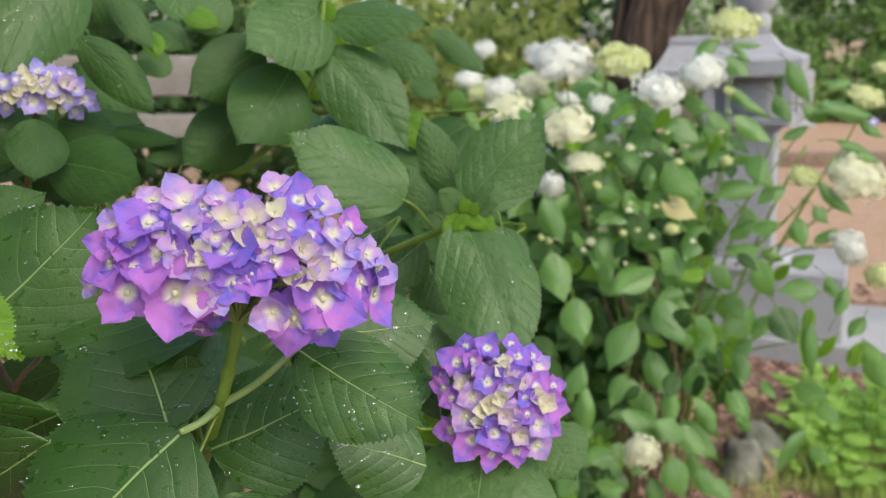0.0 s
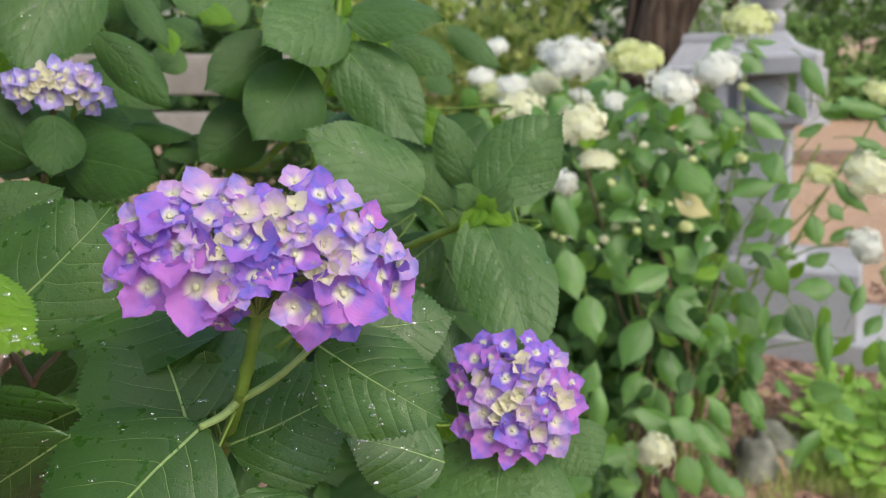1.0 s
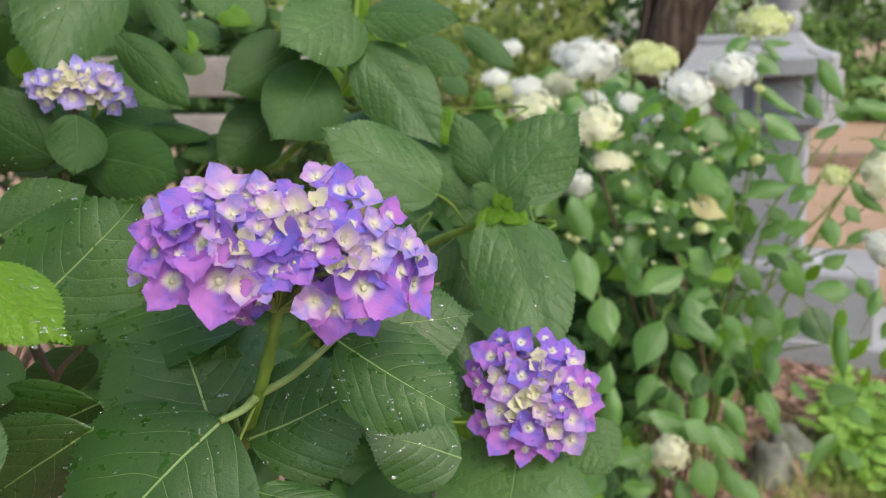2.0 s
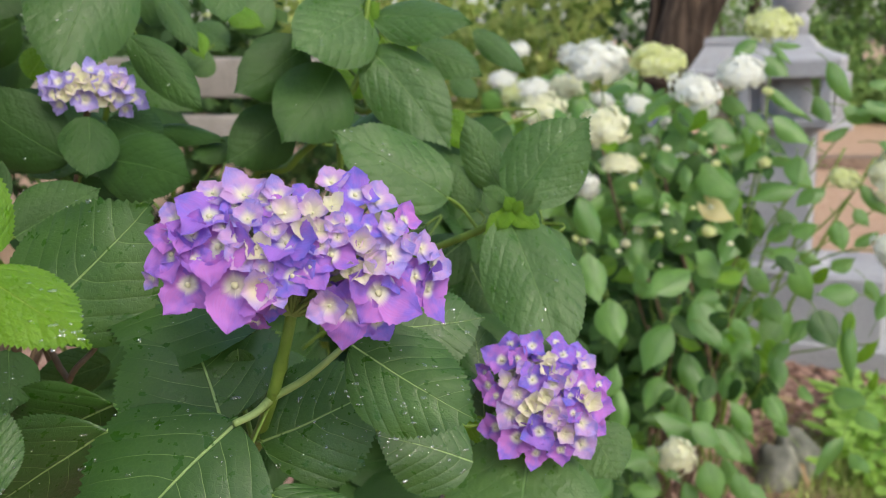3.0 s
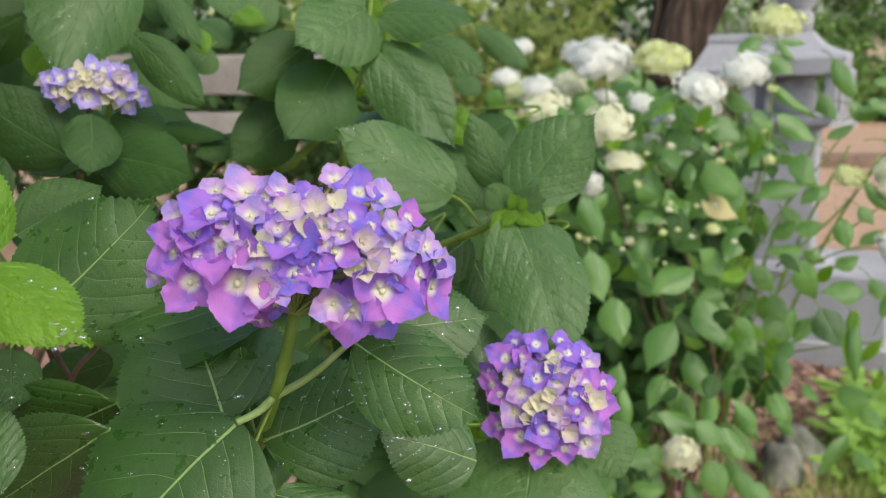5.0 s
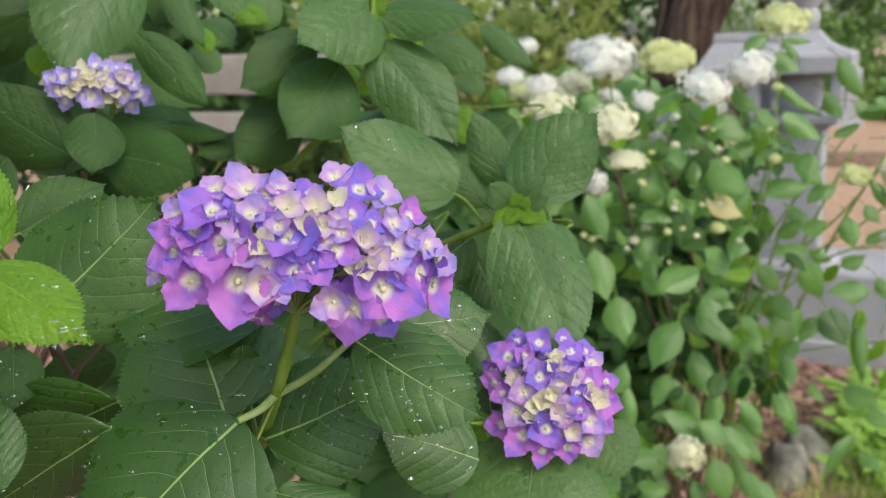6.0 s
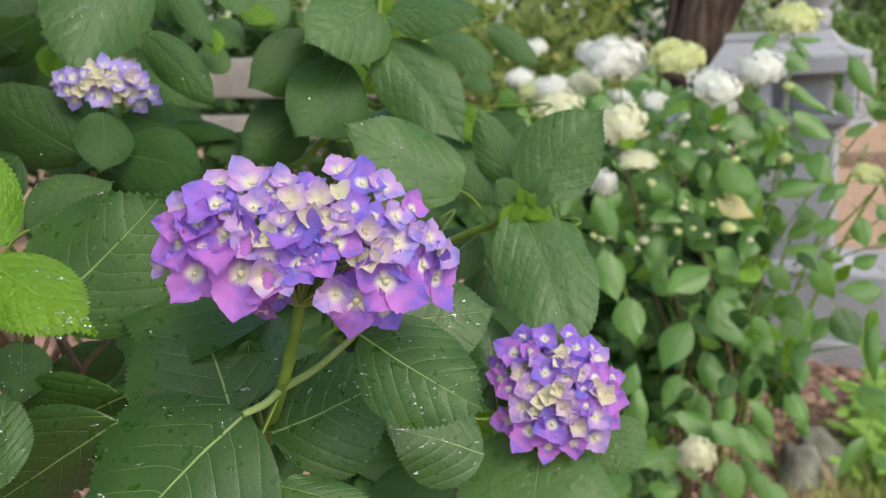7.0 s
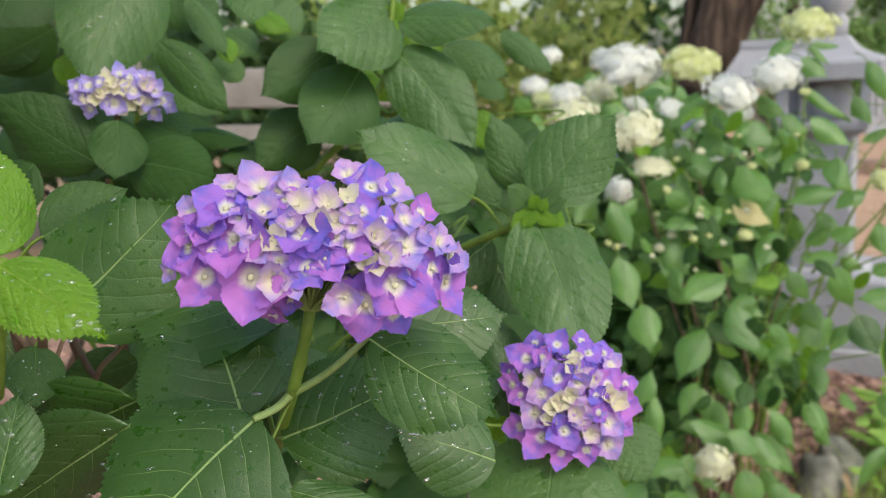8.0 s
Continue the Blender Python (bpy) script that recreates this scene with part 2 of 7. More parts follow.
FOLIAGE_PINE = plain("foliage_pine", (0.130, 0.240, 0.070), (0.260, 0.400, 0.120), 8.0, 0.6, 0.001, True, 0.3)
TWIG_LITTER = plain("dry_stalk", (0.30, 0.20, 0.11), (0.44, 0.32, 0.19), 80.0, 0.8)
KERB_BROWN = plain("kerb_brown", (0.150, 0.100, 0.075), (0.260, 0.185, 0.140), 20.0, 0.9, 0.004)


def water_material():
    """Small clear beads: what lies below shows through, the sky shines on them."""
    m = Mat("water_drop")
    clear, shine, both = m.put("BsdfTransparent"), m.put("BsdfGlossy"), m.put("MixShader")
    clear.inputs["Color"].default_value = (1.0, 1.0, 1.0, 1)
    shine.inputs["Roughness"].default_value = 0.02
    both.inputs[0].default_value = 0.16
    m.wire(clear.outputs[0], both.inputs[1])
    m.wire(shine.outputs[0], both.inputs[2])
    m.wire(both.outputs[0], m.out.inputs["Surface"])
    return m.mat


WATER = water_material()


# ---------------------------------------------------------------- helpers for building
PLACED = {}


def attach(ob, parent, world):
    """Hang ob under parent so that its own matrix in the world is the one given."""
    PLACED[ob] = world
    if parent is not None:
        ob.parent = parent
        ob.matrix_parent_inverse = PLACED[parent].inverted()
    ob.matrix_basis = world
    return ob


def thing(name, place, label, category, group="", kind=""):
    ob = new(name)
    ob.empty_display_size = 0.05
    attach(ob, None, Matrix.Translation(place))
    return tagged(ob, label, category, group, kind)


def bm_mesh(name, bm, material, smooth=True):
    me = bpy.data.meshes.new(name)
    bm.to_mesh(me)
    bm.free()
    me.materials.append(material)
    if smooth:
        for p in me.polygons:
            p.use_smooth = True
    return me


def part(name, bm, material, parent, label="", world=None, smooth=True):
    ob = new(name, bm_mesh(name, bm, material, smooth))
    attach(ob, parent, world or (PLACED[parent] if parent is not None else Matrix()))
    return tagged(ob, label)


def piece(name, mesh, parent, world, label=""):
    return tagged(attach(new(name, mesh), parent, world), label)


def py_mesh(name, verts, faces, material, uvs=None, smooth=True):
    me = bpy.data.meshes.new(name)
    me.from_pydata(verts, [], faces)
    me.materials.append(material)
    if uvs is not None:
        layer = me.uv_layers.new(name="UVMap")
        for lo in me.loops:
            layer.data[lo.index].uv = uvs[lo.vertex_index]
    if smooth:
        for p in me.polygons:
            p.use_smooth = True
    return me


def basis(origin, ax, ay, az):
    m = Matrix.Identity(4)
    for c, v in enumerate((ax, ay, az, origin)):
        for r in range(3):
            m[r][c] = v[r]
    return m


def tube_bm(points, r0, r1, sides=8, bm=None, knots=0):
    """A tapered round stalk along a smooth line through the points, in world coordinates."""
    bm = bm or bmesh.new()
    pts = [Vector(p) for p in points]
    fine = []
    for i in range(len(pts) - 1):
        a, b, c, d = pts[max(i - 1, 0)], pts[i], pts[i + 1], pts[min(i + 2, len(pts) - 1)]
        for k in range(5):
            s = k / 5
            fine.append(0.5 * ((2 * b) + (c - a) * s + (2 * a - 5 * b + 4 * c - d) * s * s + (3 * b - a - 3 * c + d) * s**3))
    fine.append(pts[-1])
    rings = []
    for i, p in enumerate(fine):
        t = (fine[min(i + 1, len(fine) - 1)] - fine[max(i - 1, 0)]).normalized()
        u = t.cross(Vector((0.3, 0.9, 0.2))).normalized()
        v = t.cross(u)
        f = i / (len(fine) - 1)
        r = r0 + (r1 - r0) * f
        if knots:
            r *= 1 + 0.25 * max(0, math.cos(f * knots * 2 * math.pi)) ** 12
        rings.append([bm.verts.new(p + r * (math.cos(a) * u + math.sin(a) * v)) for a in (2 * math.pi * k / sides for k in range(sides))])
    for a, b in zip(rings, rings[1:]):
        for k in range(sides):
            bm.faces.new((a[k], a[(k + 1) % sides], b[(k + 1) % sides], b[k]))
    bm.faces.new(rings[0][::-1])
    bm.faces.new(rings[-1])
    return bm


# ---------------------------------------------------------------- leaves
def leaf_outline(x, point=0.80, tail=0.0):
    """Half the width of a broad ovate blade with a rounded base; tail: how much of its length is drawn out to a narrow tip."""
    x = min(1, max(0, x))
    h = math.sin(math.pi * min(1, x / (1 - 0.8 * tail)) ** 0.80) ** (0.86 * point)
    h *= 1.0 if x < 0.80 else 1 - 0.55 * ((x - 0.80) / 0.20) ** 1.1
    return max(h, 1.1 * min(1 - x, tail)) if x > 0.5 else h


def leaf_mesh(name, seed, nu, nv, tooth, droop, fold, wave, material, point=0.80, swell=0.003, tail=0.0):
    """A leaf one unit long and one wide, base at the origin, tip along +x, upper face to +z."""
    rnd = random.Random(seed)
    ph, bend = rnd.uniform(0, 6), rnd.uniform(-0.05, 0.05)
    verts, uvs, faces = [], [], []
    for i in range(nu + 1):
        x = i / nu
        h = leaf_outline(x, point, tail) * 0.5
        for j in range(2 * nv + 1):
            v = (j - nv) / nv
            side = abs(v)
            xx, hh = x, h
            if tooth and side == 1 and 0 < i < nu:
                if i % 2:
                    hh, xx = h + tooth * rnd.uniform(0.7, 1.25), x + 0.011
                else:
                    hh = h - tooth * 0.25
            y = v * hh
            rip = math.sin(math.pi * 7.0 * (x - 1.1 * abs(y) ** 1.3))
            z = 0.55 * fold * abs(y) * (1 - 0.4 * x) - droop * x * x - 0.50 * y * y
            z += wave * side**2 * math.sin(9 * x + ph + (2.0 if v > 0 else 0)) + swell * rip * rip * (1 - side**4) * min(1, 6 * side)
            z += 0.02 * noise.noise((x * 3 + seed, y * 3, 0.3 * seed))
            verts.append((xx, y + bend * math.sin(3 * x), z))
            uvs.append((xx, y))
    w = 2 * nv + 1
    for i in range(nu):
        for j in range(2 * nv):
            a = i * w + j
            faces.append((a, a + w, a + w + 1, a + 1))
    return py_mesh(name, verts, faces, material, uvs)


SHAPES = ((0.10, 0.25, 0.015), (0.22, 0.30, 0.025), (0.05, 0.15, 0.020), (0.32, 0.35, 0.020), (0.16, 0.45, 0.030))
LEAVES = {}
for kind, mat_used, nu_, nv_, tooth_ in (("dark", LEAF_DARK, 64, 7, 0.019), ("mid", LEAF_MID, 64, 7, 0.009),
                                         ("young", LEAF_YOUNG, 52, 7, 0.026), ("old", LEAF_OLD_SHADED, 64, 7, 0.008), ("weed", LEAF_WEED, 14, 3, 0.010), ("bush", LEAF_WHITE_BUSH, 22, 4, 0.014), ("yellowed", LEAF_YELLOWED, 18, 3, 0.012)):
    LEAVES[kind] = [leaf_mesh("leaf_" + kind, 11 * n + len(kind), nu_, nv_, tooth_, s[0], s[1] * (0.45 if kind == "bush" else 1.0), s[2], mat_used, 1.32 if kind == "bush" else 1.10 if kind == "weed" else 0.84, {"old": 0.0035, "mid": 0.0025, "dark": 0.002, "young": 0.006}.get(kind, 0.003), {"young": 0.14, "dark": 0.05}.get(kind, 0.03)) for n, s in enumerate(SHAPES)]

STEMS = {}


def leaf(shrub, base, tip, width, normal, kind="dark", shape=0, stalk=0.035, reach=0.055):
    """One leaf with its stalk: base and tip of the blade, its width and the way its upper face looks."""
    b, t = Vector(base), Vector(tip)
    ax = t - b
    ay = Vector(normal).cross(ax).normalized()
    az = ax.cross(ay).normalized() * ax.length
    ob = piece("leaf", LEAVES[kind][shape % len(SHAPES)], shrub, basis(b, ax, ay * width, az))
    if stalk:
        back = -ax.normalized()
        best = None
        for pts in STEMS.get(shrub.name, ()):
            for p, q in zip(pts, pts[1:]):
                f = max(0, min(1, (b - p).dot(q - p) / max(1e-9, (q - p).length_squared)))
                c = p.lerp(q, f)
                if best is None or (c - b).length < (best - b).length:
                    best = c
        end = b + back * stalk + Vector((0, 0.012, -0.008))
        if best is not None and (best - b).length < reach:
            end = best
        bm = tube_bm((b + ax * 0.02, b + back * 0.35 * (end - b).length + Vector((0, 0.004, 0)), end), 0.0013 * (width / 0.09) ** 0.5, 0.0019 * (width / 0.09) ** 0.5, 6)
        part("leaf_stalk", bm, STEM_GREEN, ob, world=Matrix())
    return ob


def stem(shrub, points, r0, r1, material, knots=0):
    pts = [Vector(p) for p in points]
    STEMS.setdefault(shrub.name, []).append(pts)
    bm = tube_bm(points, r0, r1, 10, knots=knots)
    bmesh.ops.translate(bm, verts=bm.verts, vec=-PLACED[shrub].translation)
    return part("stem", bm, material, shrub)


def drops(ob, count, seed, lo=0.0004, hi=0.0010):
    """Beads of rain that lie on a leaf."""
    rnd = random.Random(seed)
    m, me = PLACED[ob], ob.data
    bm = bmesh.new()
    normal = m.to_3x3().col[2].normalized()
    for _ in range(count * 4):
        v = me.vertices[rnd.randrange(len(me.vertices))]
        # rain gathers in patches, more towards the tip
        if not 0.05 < v.co.x < 0.95 or noise.noise((v.co.x * 4 + seed, v.co.y * 4, seed)) + 0.35 * v.co.x < 0.12:
            continue
        p = m @ (v.co + Vector((rnd.uniform(-0.01, 0.01), rnd.uniform(-0.02, 0.02), 0)))
        r = rnd.uniform(lo, hi) * rnd.choice((0.35, 0.45, 0.6, 0.8, 1.0, 1.3))
        q = normal.to_track_quat("Z", "Y").to_matrix().to_4x4()
        s = Matrix.Diagonal((r * rnd.uniform(0.7, 1.9), r * rnd.uniform(0.7, 1.2), r * 0.5, 1))
        bmesh.ops.create_icosphere(bm, subdivisions=2, radius=1.0, matrix=Matrix.Translation(p + normal * r * 0.25) @ q @ s)
    return tagged(part("rain_water", bm, WATER, ob, "clear beads of rain water", world=Matrix()), kind="stuff")


# ---------------------------------------------------------------- flowers
def floret_mesh(name, seed, cup, material, jag=0.0):
    """Four broad pointed sepals that overlap round a tiny bud, one unit from heart to tip, facing +z, the first along +x."""
    rnd = random.Random(seed)
    verts, uvs, faces = [], [], []
    nr, nv = 14, 8
    for k in range(4):
        turn = k * math.pi / 2 + rnd.uniform(-0.16, 0.16)
        size, wide = (1.0 if k == 0 else rnd.uniform(0.76, 1.0)), rnd.uniform(0.88, 1.08)
        lift, twist, rise = 0.035 * (k % 2) + 0.01, rnd.uniform(-0.35, 0.35), cup + rnd.uniform(-0.22, 0.26)
        curl, skew = rnd.uniform(-0.1, 0.6), rnd.uniform(-0.10, 0.10)
        start = len(verts)
        for i in range(nr + 1):
            r = i / nr
            w = wide * (math.sin(math.pi / 2 * (r + 0.03) / 0.48) ** 0.65 if r < 0.45 else math.cos(math.pi / 2 * (r - 0.45) / 0.55) ** 1.15) + 0.02
            for j in range(nv + 1):
                v = 2 * j / nv - 1
                x = (0.05 + 0.95 * r) * size - 0.12 * v * v * r * (1 - r)
                hw = 0.5 * w * size
                if jag and abs(v) == 1 and 0.3 < r < 0.98:
                    hw *= 1 + jag * (1 if i % 2 else -0.4) * rnd.uniform(0.5, 1.4)
                y = hw * v + skew * r * r
                z = lift + rise * r**1.3 * size + 0.16 * v * v * w * (0.25 + cup) + twist * y * r - curl * max(0, r - 0.6) ** 1.6
                z += 0.10 * noise.noise((x * 2.6 + seed, y * 2.6, k)) + 0.05 * abs(v) ** 2 * r * math.sin(9 * r + 3 * k + seed) - 0.035 * math.exp(-(v * 5) ** 2) * r
                verts.append((math.cos(turn) * x - math.sin(turn) * y, math.sin(turn) * x + math.cos(turn) * y, z))
                uvs.append((math.hypot(x, 0.8 * y), 0.5 * v))
        for i in range(nr):
            for j in range(nv):
                a = start + i * (nv + 1) + j
                faces.append((a, a + nv + 1, a + nv + 2, a + 1))
    # the round bud in the heart
    start, rings = len(verts), ((0.0, 0.065), (0.035, 0.085), (0.075, 0.072), (0.10, 0.04))
    for z, r in rings:
        for k in range(8):
            verts.append((r * math.cos(k * math.pi / 4), r * math.sin(k * math.pi / 4), 0.04 + z))
            uvs.append((-0.2, 0.0))
    for i in range(3):
        for k in range(8):
            a, b = start + 8 * i + k, start + 8 * i + (k + 1) % 8
            faces.append((a, b, b + 8, a + 8))
    faces.append(tuple(start + 24 + k for k in range(8)))
    return py_mesh(name, verts, faces, material, uvs)


FLORETS = {}
for key, mat_used, cup_ in (("violet", SEPAL_VIOLET, 0.22), ("pink", SEPAL_PINK, 0.18), ("lilac", SEPAL_LILAC, 0.50), ("cream", SEPAL_CREAM, 0.75), ("ivory", SEPAL_IVORY, 0.70), ("pale", SEPAL_PALE, 0.30)):
    FLORETS[key] = [floret_mesh("floret_" + key, 5 * n + len(key), cup_ + 0.08 * (n - 2.5), mat_used, 0.07) for n in range(6)]


class Head:
    """A mophead: a woody cushion of fine stalks, with florets on an ellipsoid. Axes: right, up and the way it faces."""

    def __init__(self, shrub, centre, right, up, facing, rx, rz, ry, foot, label, seed=1):
        self.c, self.r, self.u, self.f = Vector(centre), Vector(right).normalized(), Vector(up).normalized(), Vector(facing).normalized()
        self.rx, self.ry, self.rz = rx, ry, rz
        self.foot, self.rnd = Vector(foot), random.Random(seed)
        core = new("flower_head", bpy.data.meshes.new("flower_head"))
        attach(core, shrub, Matrix.Translation(self.c))
        tagged(core, label)
        self.core, self.ends = core, []

    def put(self, p, n, size, kind, turn):
        """A floret with its heart at p, facing n; its first sepal points the way turn (degrees round from the head's right)."""
        n, a = n.normalized(), radians(turn)
        x = self.r * math.cos(a) + self.u * math.sin(a)
        x = (x - n * x.dot(n)).normalized()
        piece("floret", self.rnd.choice(FLORETS[kind]), self.core, basis(p, x * size, n.cross(x) * size, n * size))
        self.ends.append(p - n * 0.001)

    def at(self, u, v, w, size, kind, lean, rise, turn):
        """A floret at metres to the right, up and out from the middle; lean and rise: how far it faces aside and up."""
        shake = Vector([self.rnd.uniform(-0.10, 0.10) for _ in range(3)])
        self.put(self.c + self.r * u + self.u * v + self.f * w, self.f + self.r * lean + self.u * rise + shake, size, kind, turn)

    def fill(self, count, size, kinds, reach, depth, back=1.0, skip=None):
        """Florets in the depth of the head, or on its far side (back -1)."""
        for k in range(count):
            a, s = k * 2.39996, math.sqrt((k + 0.5) / count) * reach
            u, v = s * math.cos(a), s * math.sin(a)
            if skip and skip(u, v):
                continue
            w = math.sqrt(max(0.02, 1 - u * u - v * v)) * back
            p = self.c + (self.r * u * self.rx + self.u * v * self.rz + self.f * w * self.ry) * depth
            n = self.r * u + self.u * (v + 0.15) + self.f * w + Vector([self.rnd.uniform(-0.3, 0.3) for _ in range(3)])
            self.put(p, n, size * self.rnd.uniform(0.85, 1.15), kinds[k % len(kinds)], self.rnd.uniform(0, 360))
            self.ends.pop()

    def close(self, stalk_r=0.0007):
        """Stalks from the foot to every floret."""
        bm = bmesh.new()
        for p in self.ends:
            mid = self.foot.lerp(p, 0.55) + self.u * 0.004
            tube_bm((self.foot, mid, p), stalk_r * 1.6, stalk_r, 5, bm)
        bmesh.ops.translate(bm, verts=bm.verts, vec=-self.c)
        bm.to_mesh(self.core.data)
        bm.free()
        self.core.data.materials.append(PETIOLE)


def white_head_mesh(name, seed, count, material, flat=0.66):
    """A ball of small four-petalled florets, one unit in radius, flattened below, with an uneven outline."""
    rnd = random.Random(seed)
    verts, uvs, faces = [], [], []
    for k in range(count):
        z = 1 - 1.5 * (k + 0.5) / count
        a = k * 2.39996 + rnd.uniform(-0.3, 0.3)
        s = math.sqrt(max(0, 1 - z * z))
        n = Vector((s * math.cos(a), s * math.sin(a), z)).normalized()
        lump = 1 + 0.42 * noise.noise(n * 1.9 + Vector((seed, 0, 0)))
        p = Vector((n.x, n.y, n.z * flat)) * rnd.uniform(0.84, 1.02) * lump
        q = (n + 0.42 * Vector((rnd.uniform(-1, 1), rnd.uniform(-1, 1), rnd.uniform(-1, 1)))).to_track_quat("Z", "Y").to_matrix()
        size, spin = rnd.uniform(0.16, 0.26), rnd.uniform(0, 1.6)
        for c in range(4):
            t = spin + c * math.pi / 2
            start = len(verts)
            for r, v, zz in ((0.02, 0, 0), (0.45, -0.42, 0.10), (0.5, 0, 0.05), (0.45, 0.42, 0.10), (0.85, -0.34, 0.10), (0.9, 0.0, 0.08), (0.85, 0.34, 0.10), (1.06, 0.0, 0.02)):
                w = q @ Vector((math.cos(t) * r - math.sin(t) * v, math.sin(t) * r + math.cos(t) * v, zz + rnd.uniform(0, 0.1))) * size
                verts.append(tuple(p + w))
                uvs.append((r, v))
            o = start
            faces += [(o, o + 1, o + 2), (o, o + 2, o + 3), (o + 1, o + 4, o + 5, o + 2), (o + 2, o + 5, o + 6, o + 3), (o + 4, o + 7, o + 5), (o + 5, o + 7, o + 6)]
    # the dense heart of the ball
    start = len(verts)
    for i in range(9):
        th = math.pi * i / 8
        for k in range(14):
            a = k * math.pi / 7
            n = Vector((math.sin(th) * math.cos(a), math.sin(th) * math.sin(a), math.cos(th)))
            g = 0.82 * (1 + 0.42 * noise.noise(n * 1.9 + Vector((seed, 0, 0))))
            verts.append((g * n.x, g * n.y, max(-0.45, g * flat * n.z)))
            uvs.append((1.0, 0))
    for i in range(8):
        for k in range(14):
            a, b = start + 14 * i + k, start + 14 * i + (k + 1) % 14
            faces.append((a, a + 14, b + 14, b))
    return py_mesh(name, verts, faces, material, uvs)


WHITE_HEADS = {"white": [white_head_mesh("white_head", s, 150, BLOOM_WHITE) for s in (1, 2, 3)],
               "cream": [white_head_mesh("cream_head", s, 150, BLOOM_CREAM) for s in (6, 7)],
               "lime": [white_head_mesh("lime_head", s, 150, BLOOM_LIME) for s in (4, 5)]}


def white_head(shrub, place, radius, tall, kind="white", lean=(0, 0, 1), shape=0):
    n = Vector(lean).normalized()
    m = Matrix.Translation(place) @ n.to_track_quat("Z", "Y").to_matrix().to_4x4() @ Matrix.Diagonal((radius, radius, tall / 0.85, 1))
    ob = piece("flower_head", WHITE_HEADS[kind][shape % len(WHITE_HEADS[kind])], shrub, m,
               "round white bloom of many small florets" if kind == "white" else "young lime and cream bloom" if kind == "lime" else "round cream white bloom of small florets")
    return ob


# ---------------------------------------------------------------- ground and setting
def ground_height(x, y):
    return 0.035 * noise.noise((x * 0.8, y * 0.8, 0)) + 0.012 * noise.noise((x * 4, y * 4, 2))


def build_ground():
    """One sheet, fine near the path and coarse out to the horizon."""
    def steps(fine_lo, fine_hi, n, far):
        mids = [fine_lo + (fine_hi - fine_lo) * i / n for i in range(n + 1)]
        outer = [fine_hi + (far - fine_hi) * (k / 8) ** 3 for k in range(1, 9)]
        inner = [fine_lo - (far + fine_lo) * (k / 8) ** 3 for k in range(8, 0, -1)]
        return inner + mids + outer
    xs, ys = steps(-3, 4, 90, 400), steps(-1, 7, 100, 400)
    verts = []
    for y in ys:
        for x in xs:
            near = 1.0 if -3.2 < x < 4.2 and -1.2 < y < 7.2 else 0.0
            verts.append((x, y, ground_height(x, y) * near))
    w = len(xs)
    faces = [(j * w + i, j * w + i + 1, (j + 1) * w + i + 1, (j + 1) * w + i) for j in range(len(ys) - 1) for i in range(w - 1)]
    ob = new("ground", py_mesh("ground", verts, faces, GROUND))
    PLACED[ob] = Matrix()
    return tagged(ob, "reddish brown bark mulch running out into pale sandy ground", "ground", kind="structure")


build_ground()


def block_bm(w, d, h, bevel=0.012, top=1.0, rough=0.0, seed=0, bm=None, at=(0, 0, 0)):
    """A dressed stone: a bevelled block on its base, its top drawn in, its faces slightly uneven."""
    out = bmesh.new()
    bmesh.ops.create_cube(out, size=1.0)
    for v in out.verts:
        s = top if v.co.z > 0 else 1.0
        v.co = Vector((v.co.x * w * s, v.co.y * d * s, (v.co.z + 0.5) * h))
    bmesh.ops.bevel(out, geom=out.edges[:], offset=bevel, segments=3, profile=0.6, affect="EDGES")
    if rough:
        for v in out.verts:
            v.co += rough * Vector(noise.noise_vector((v.co * 6) + Vector((seed, 0, 0))))
    bmesh.ops.translate(out, verts=out.verts, vec=at)
    return out


def ring_bm(profile, sides=24, square=0.0, turn=0.0):
    """A turned stone: profile of (radius, height); square: how far the plan goes from round to four-sided."""
    bm = bmesh.new()
    rings = []
    for r, z in profile:
        ring = []
        for k in range(sides):
            a = 2 * math.pi * k / sides + turn
            f = 1 / max(abs(math.cos(a)), abs(math.sin(a)))
            rr = r * (1 + square * (f - 1))
            ring.append(bm.verts.new((rr * math.cos(a), rr * math.sin(a), z)))
        rings.append(ring)
    for a, b in zip(rings, rings[1:]):
        for k in range(sides):
            bm.faces.new((a[k], a[(k + 1) % sides], b[(k + 1) % sides], b[k]))
    bm.faces.new(rings[0][::-1])
    bm.faces.new(rings[-1])
    return bm


# trees and far foliage
def crown_bm(blobs, count, size, seed):
    """A crown of many small pointed leaves in uneven clumps."""
    rnd = random.Random(seed)
    verts, faces = [], []
    total = sum(b[3] ** 2 for b in blobs)
    for cx, cy, cz, r, flat in blobs:
        for _ in range(int(count * r * r / total)):
            n = Vector((rnd.gauss(0, 1), rnd.gauss(0, 1), rnd.gauss(0, 1))).normalized()
            k = r * rnd.uniform(0.35, 1.0) ** 0.5 * (0.80 + 0.35 * noise.noise(n * 2.3 + Vector((cx, cy, cz))))
            p = Vector((cx + n.x * k, cy + n.y * k, cz + n.z * k * flat))
            a = Vector((rnd.gauss(0, 1), rnd.gauss(0, 1), rnd.gauss(-0.4, 0.8))).normalized()
            b = a.cross(Vector((rnd.gauss(0, 1), rnd.gauss(0, 1), rnd.gauss(0, 1)))).normalized()
            s = size * rnd.uniform(0.6, 1.4)
            o = len(verts)
            verts += [tuple(p), tuple(p + a * s * 0.5 + b * s * 0.28), tuple(p + a * s), tuple(p + a * s * 0.5 - b * s * 0.28)]
            faces += [(o, o + 1, o + 2, o + 3)]
    return verts, faces


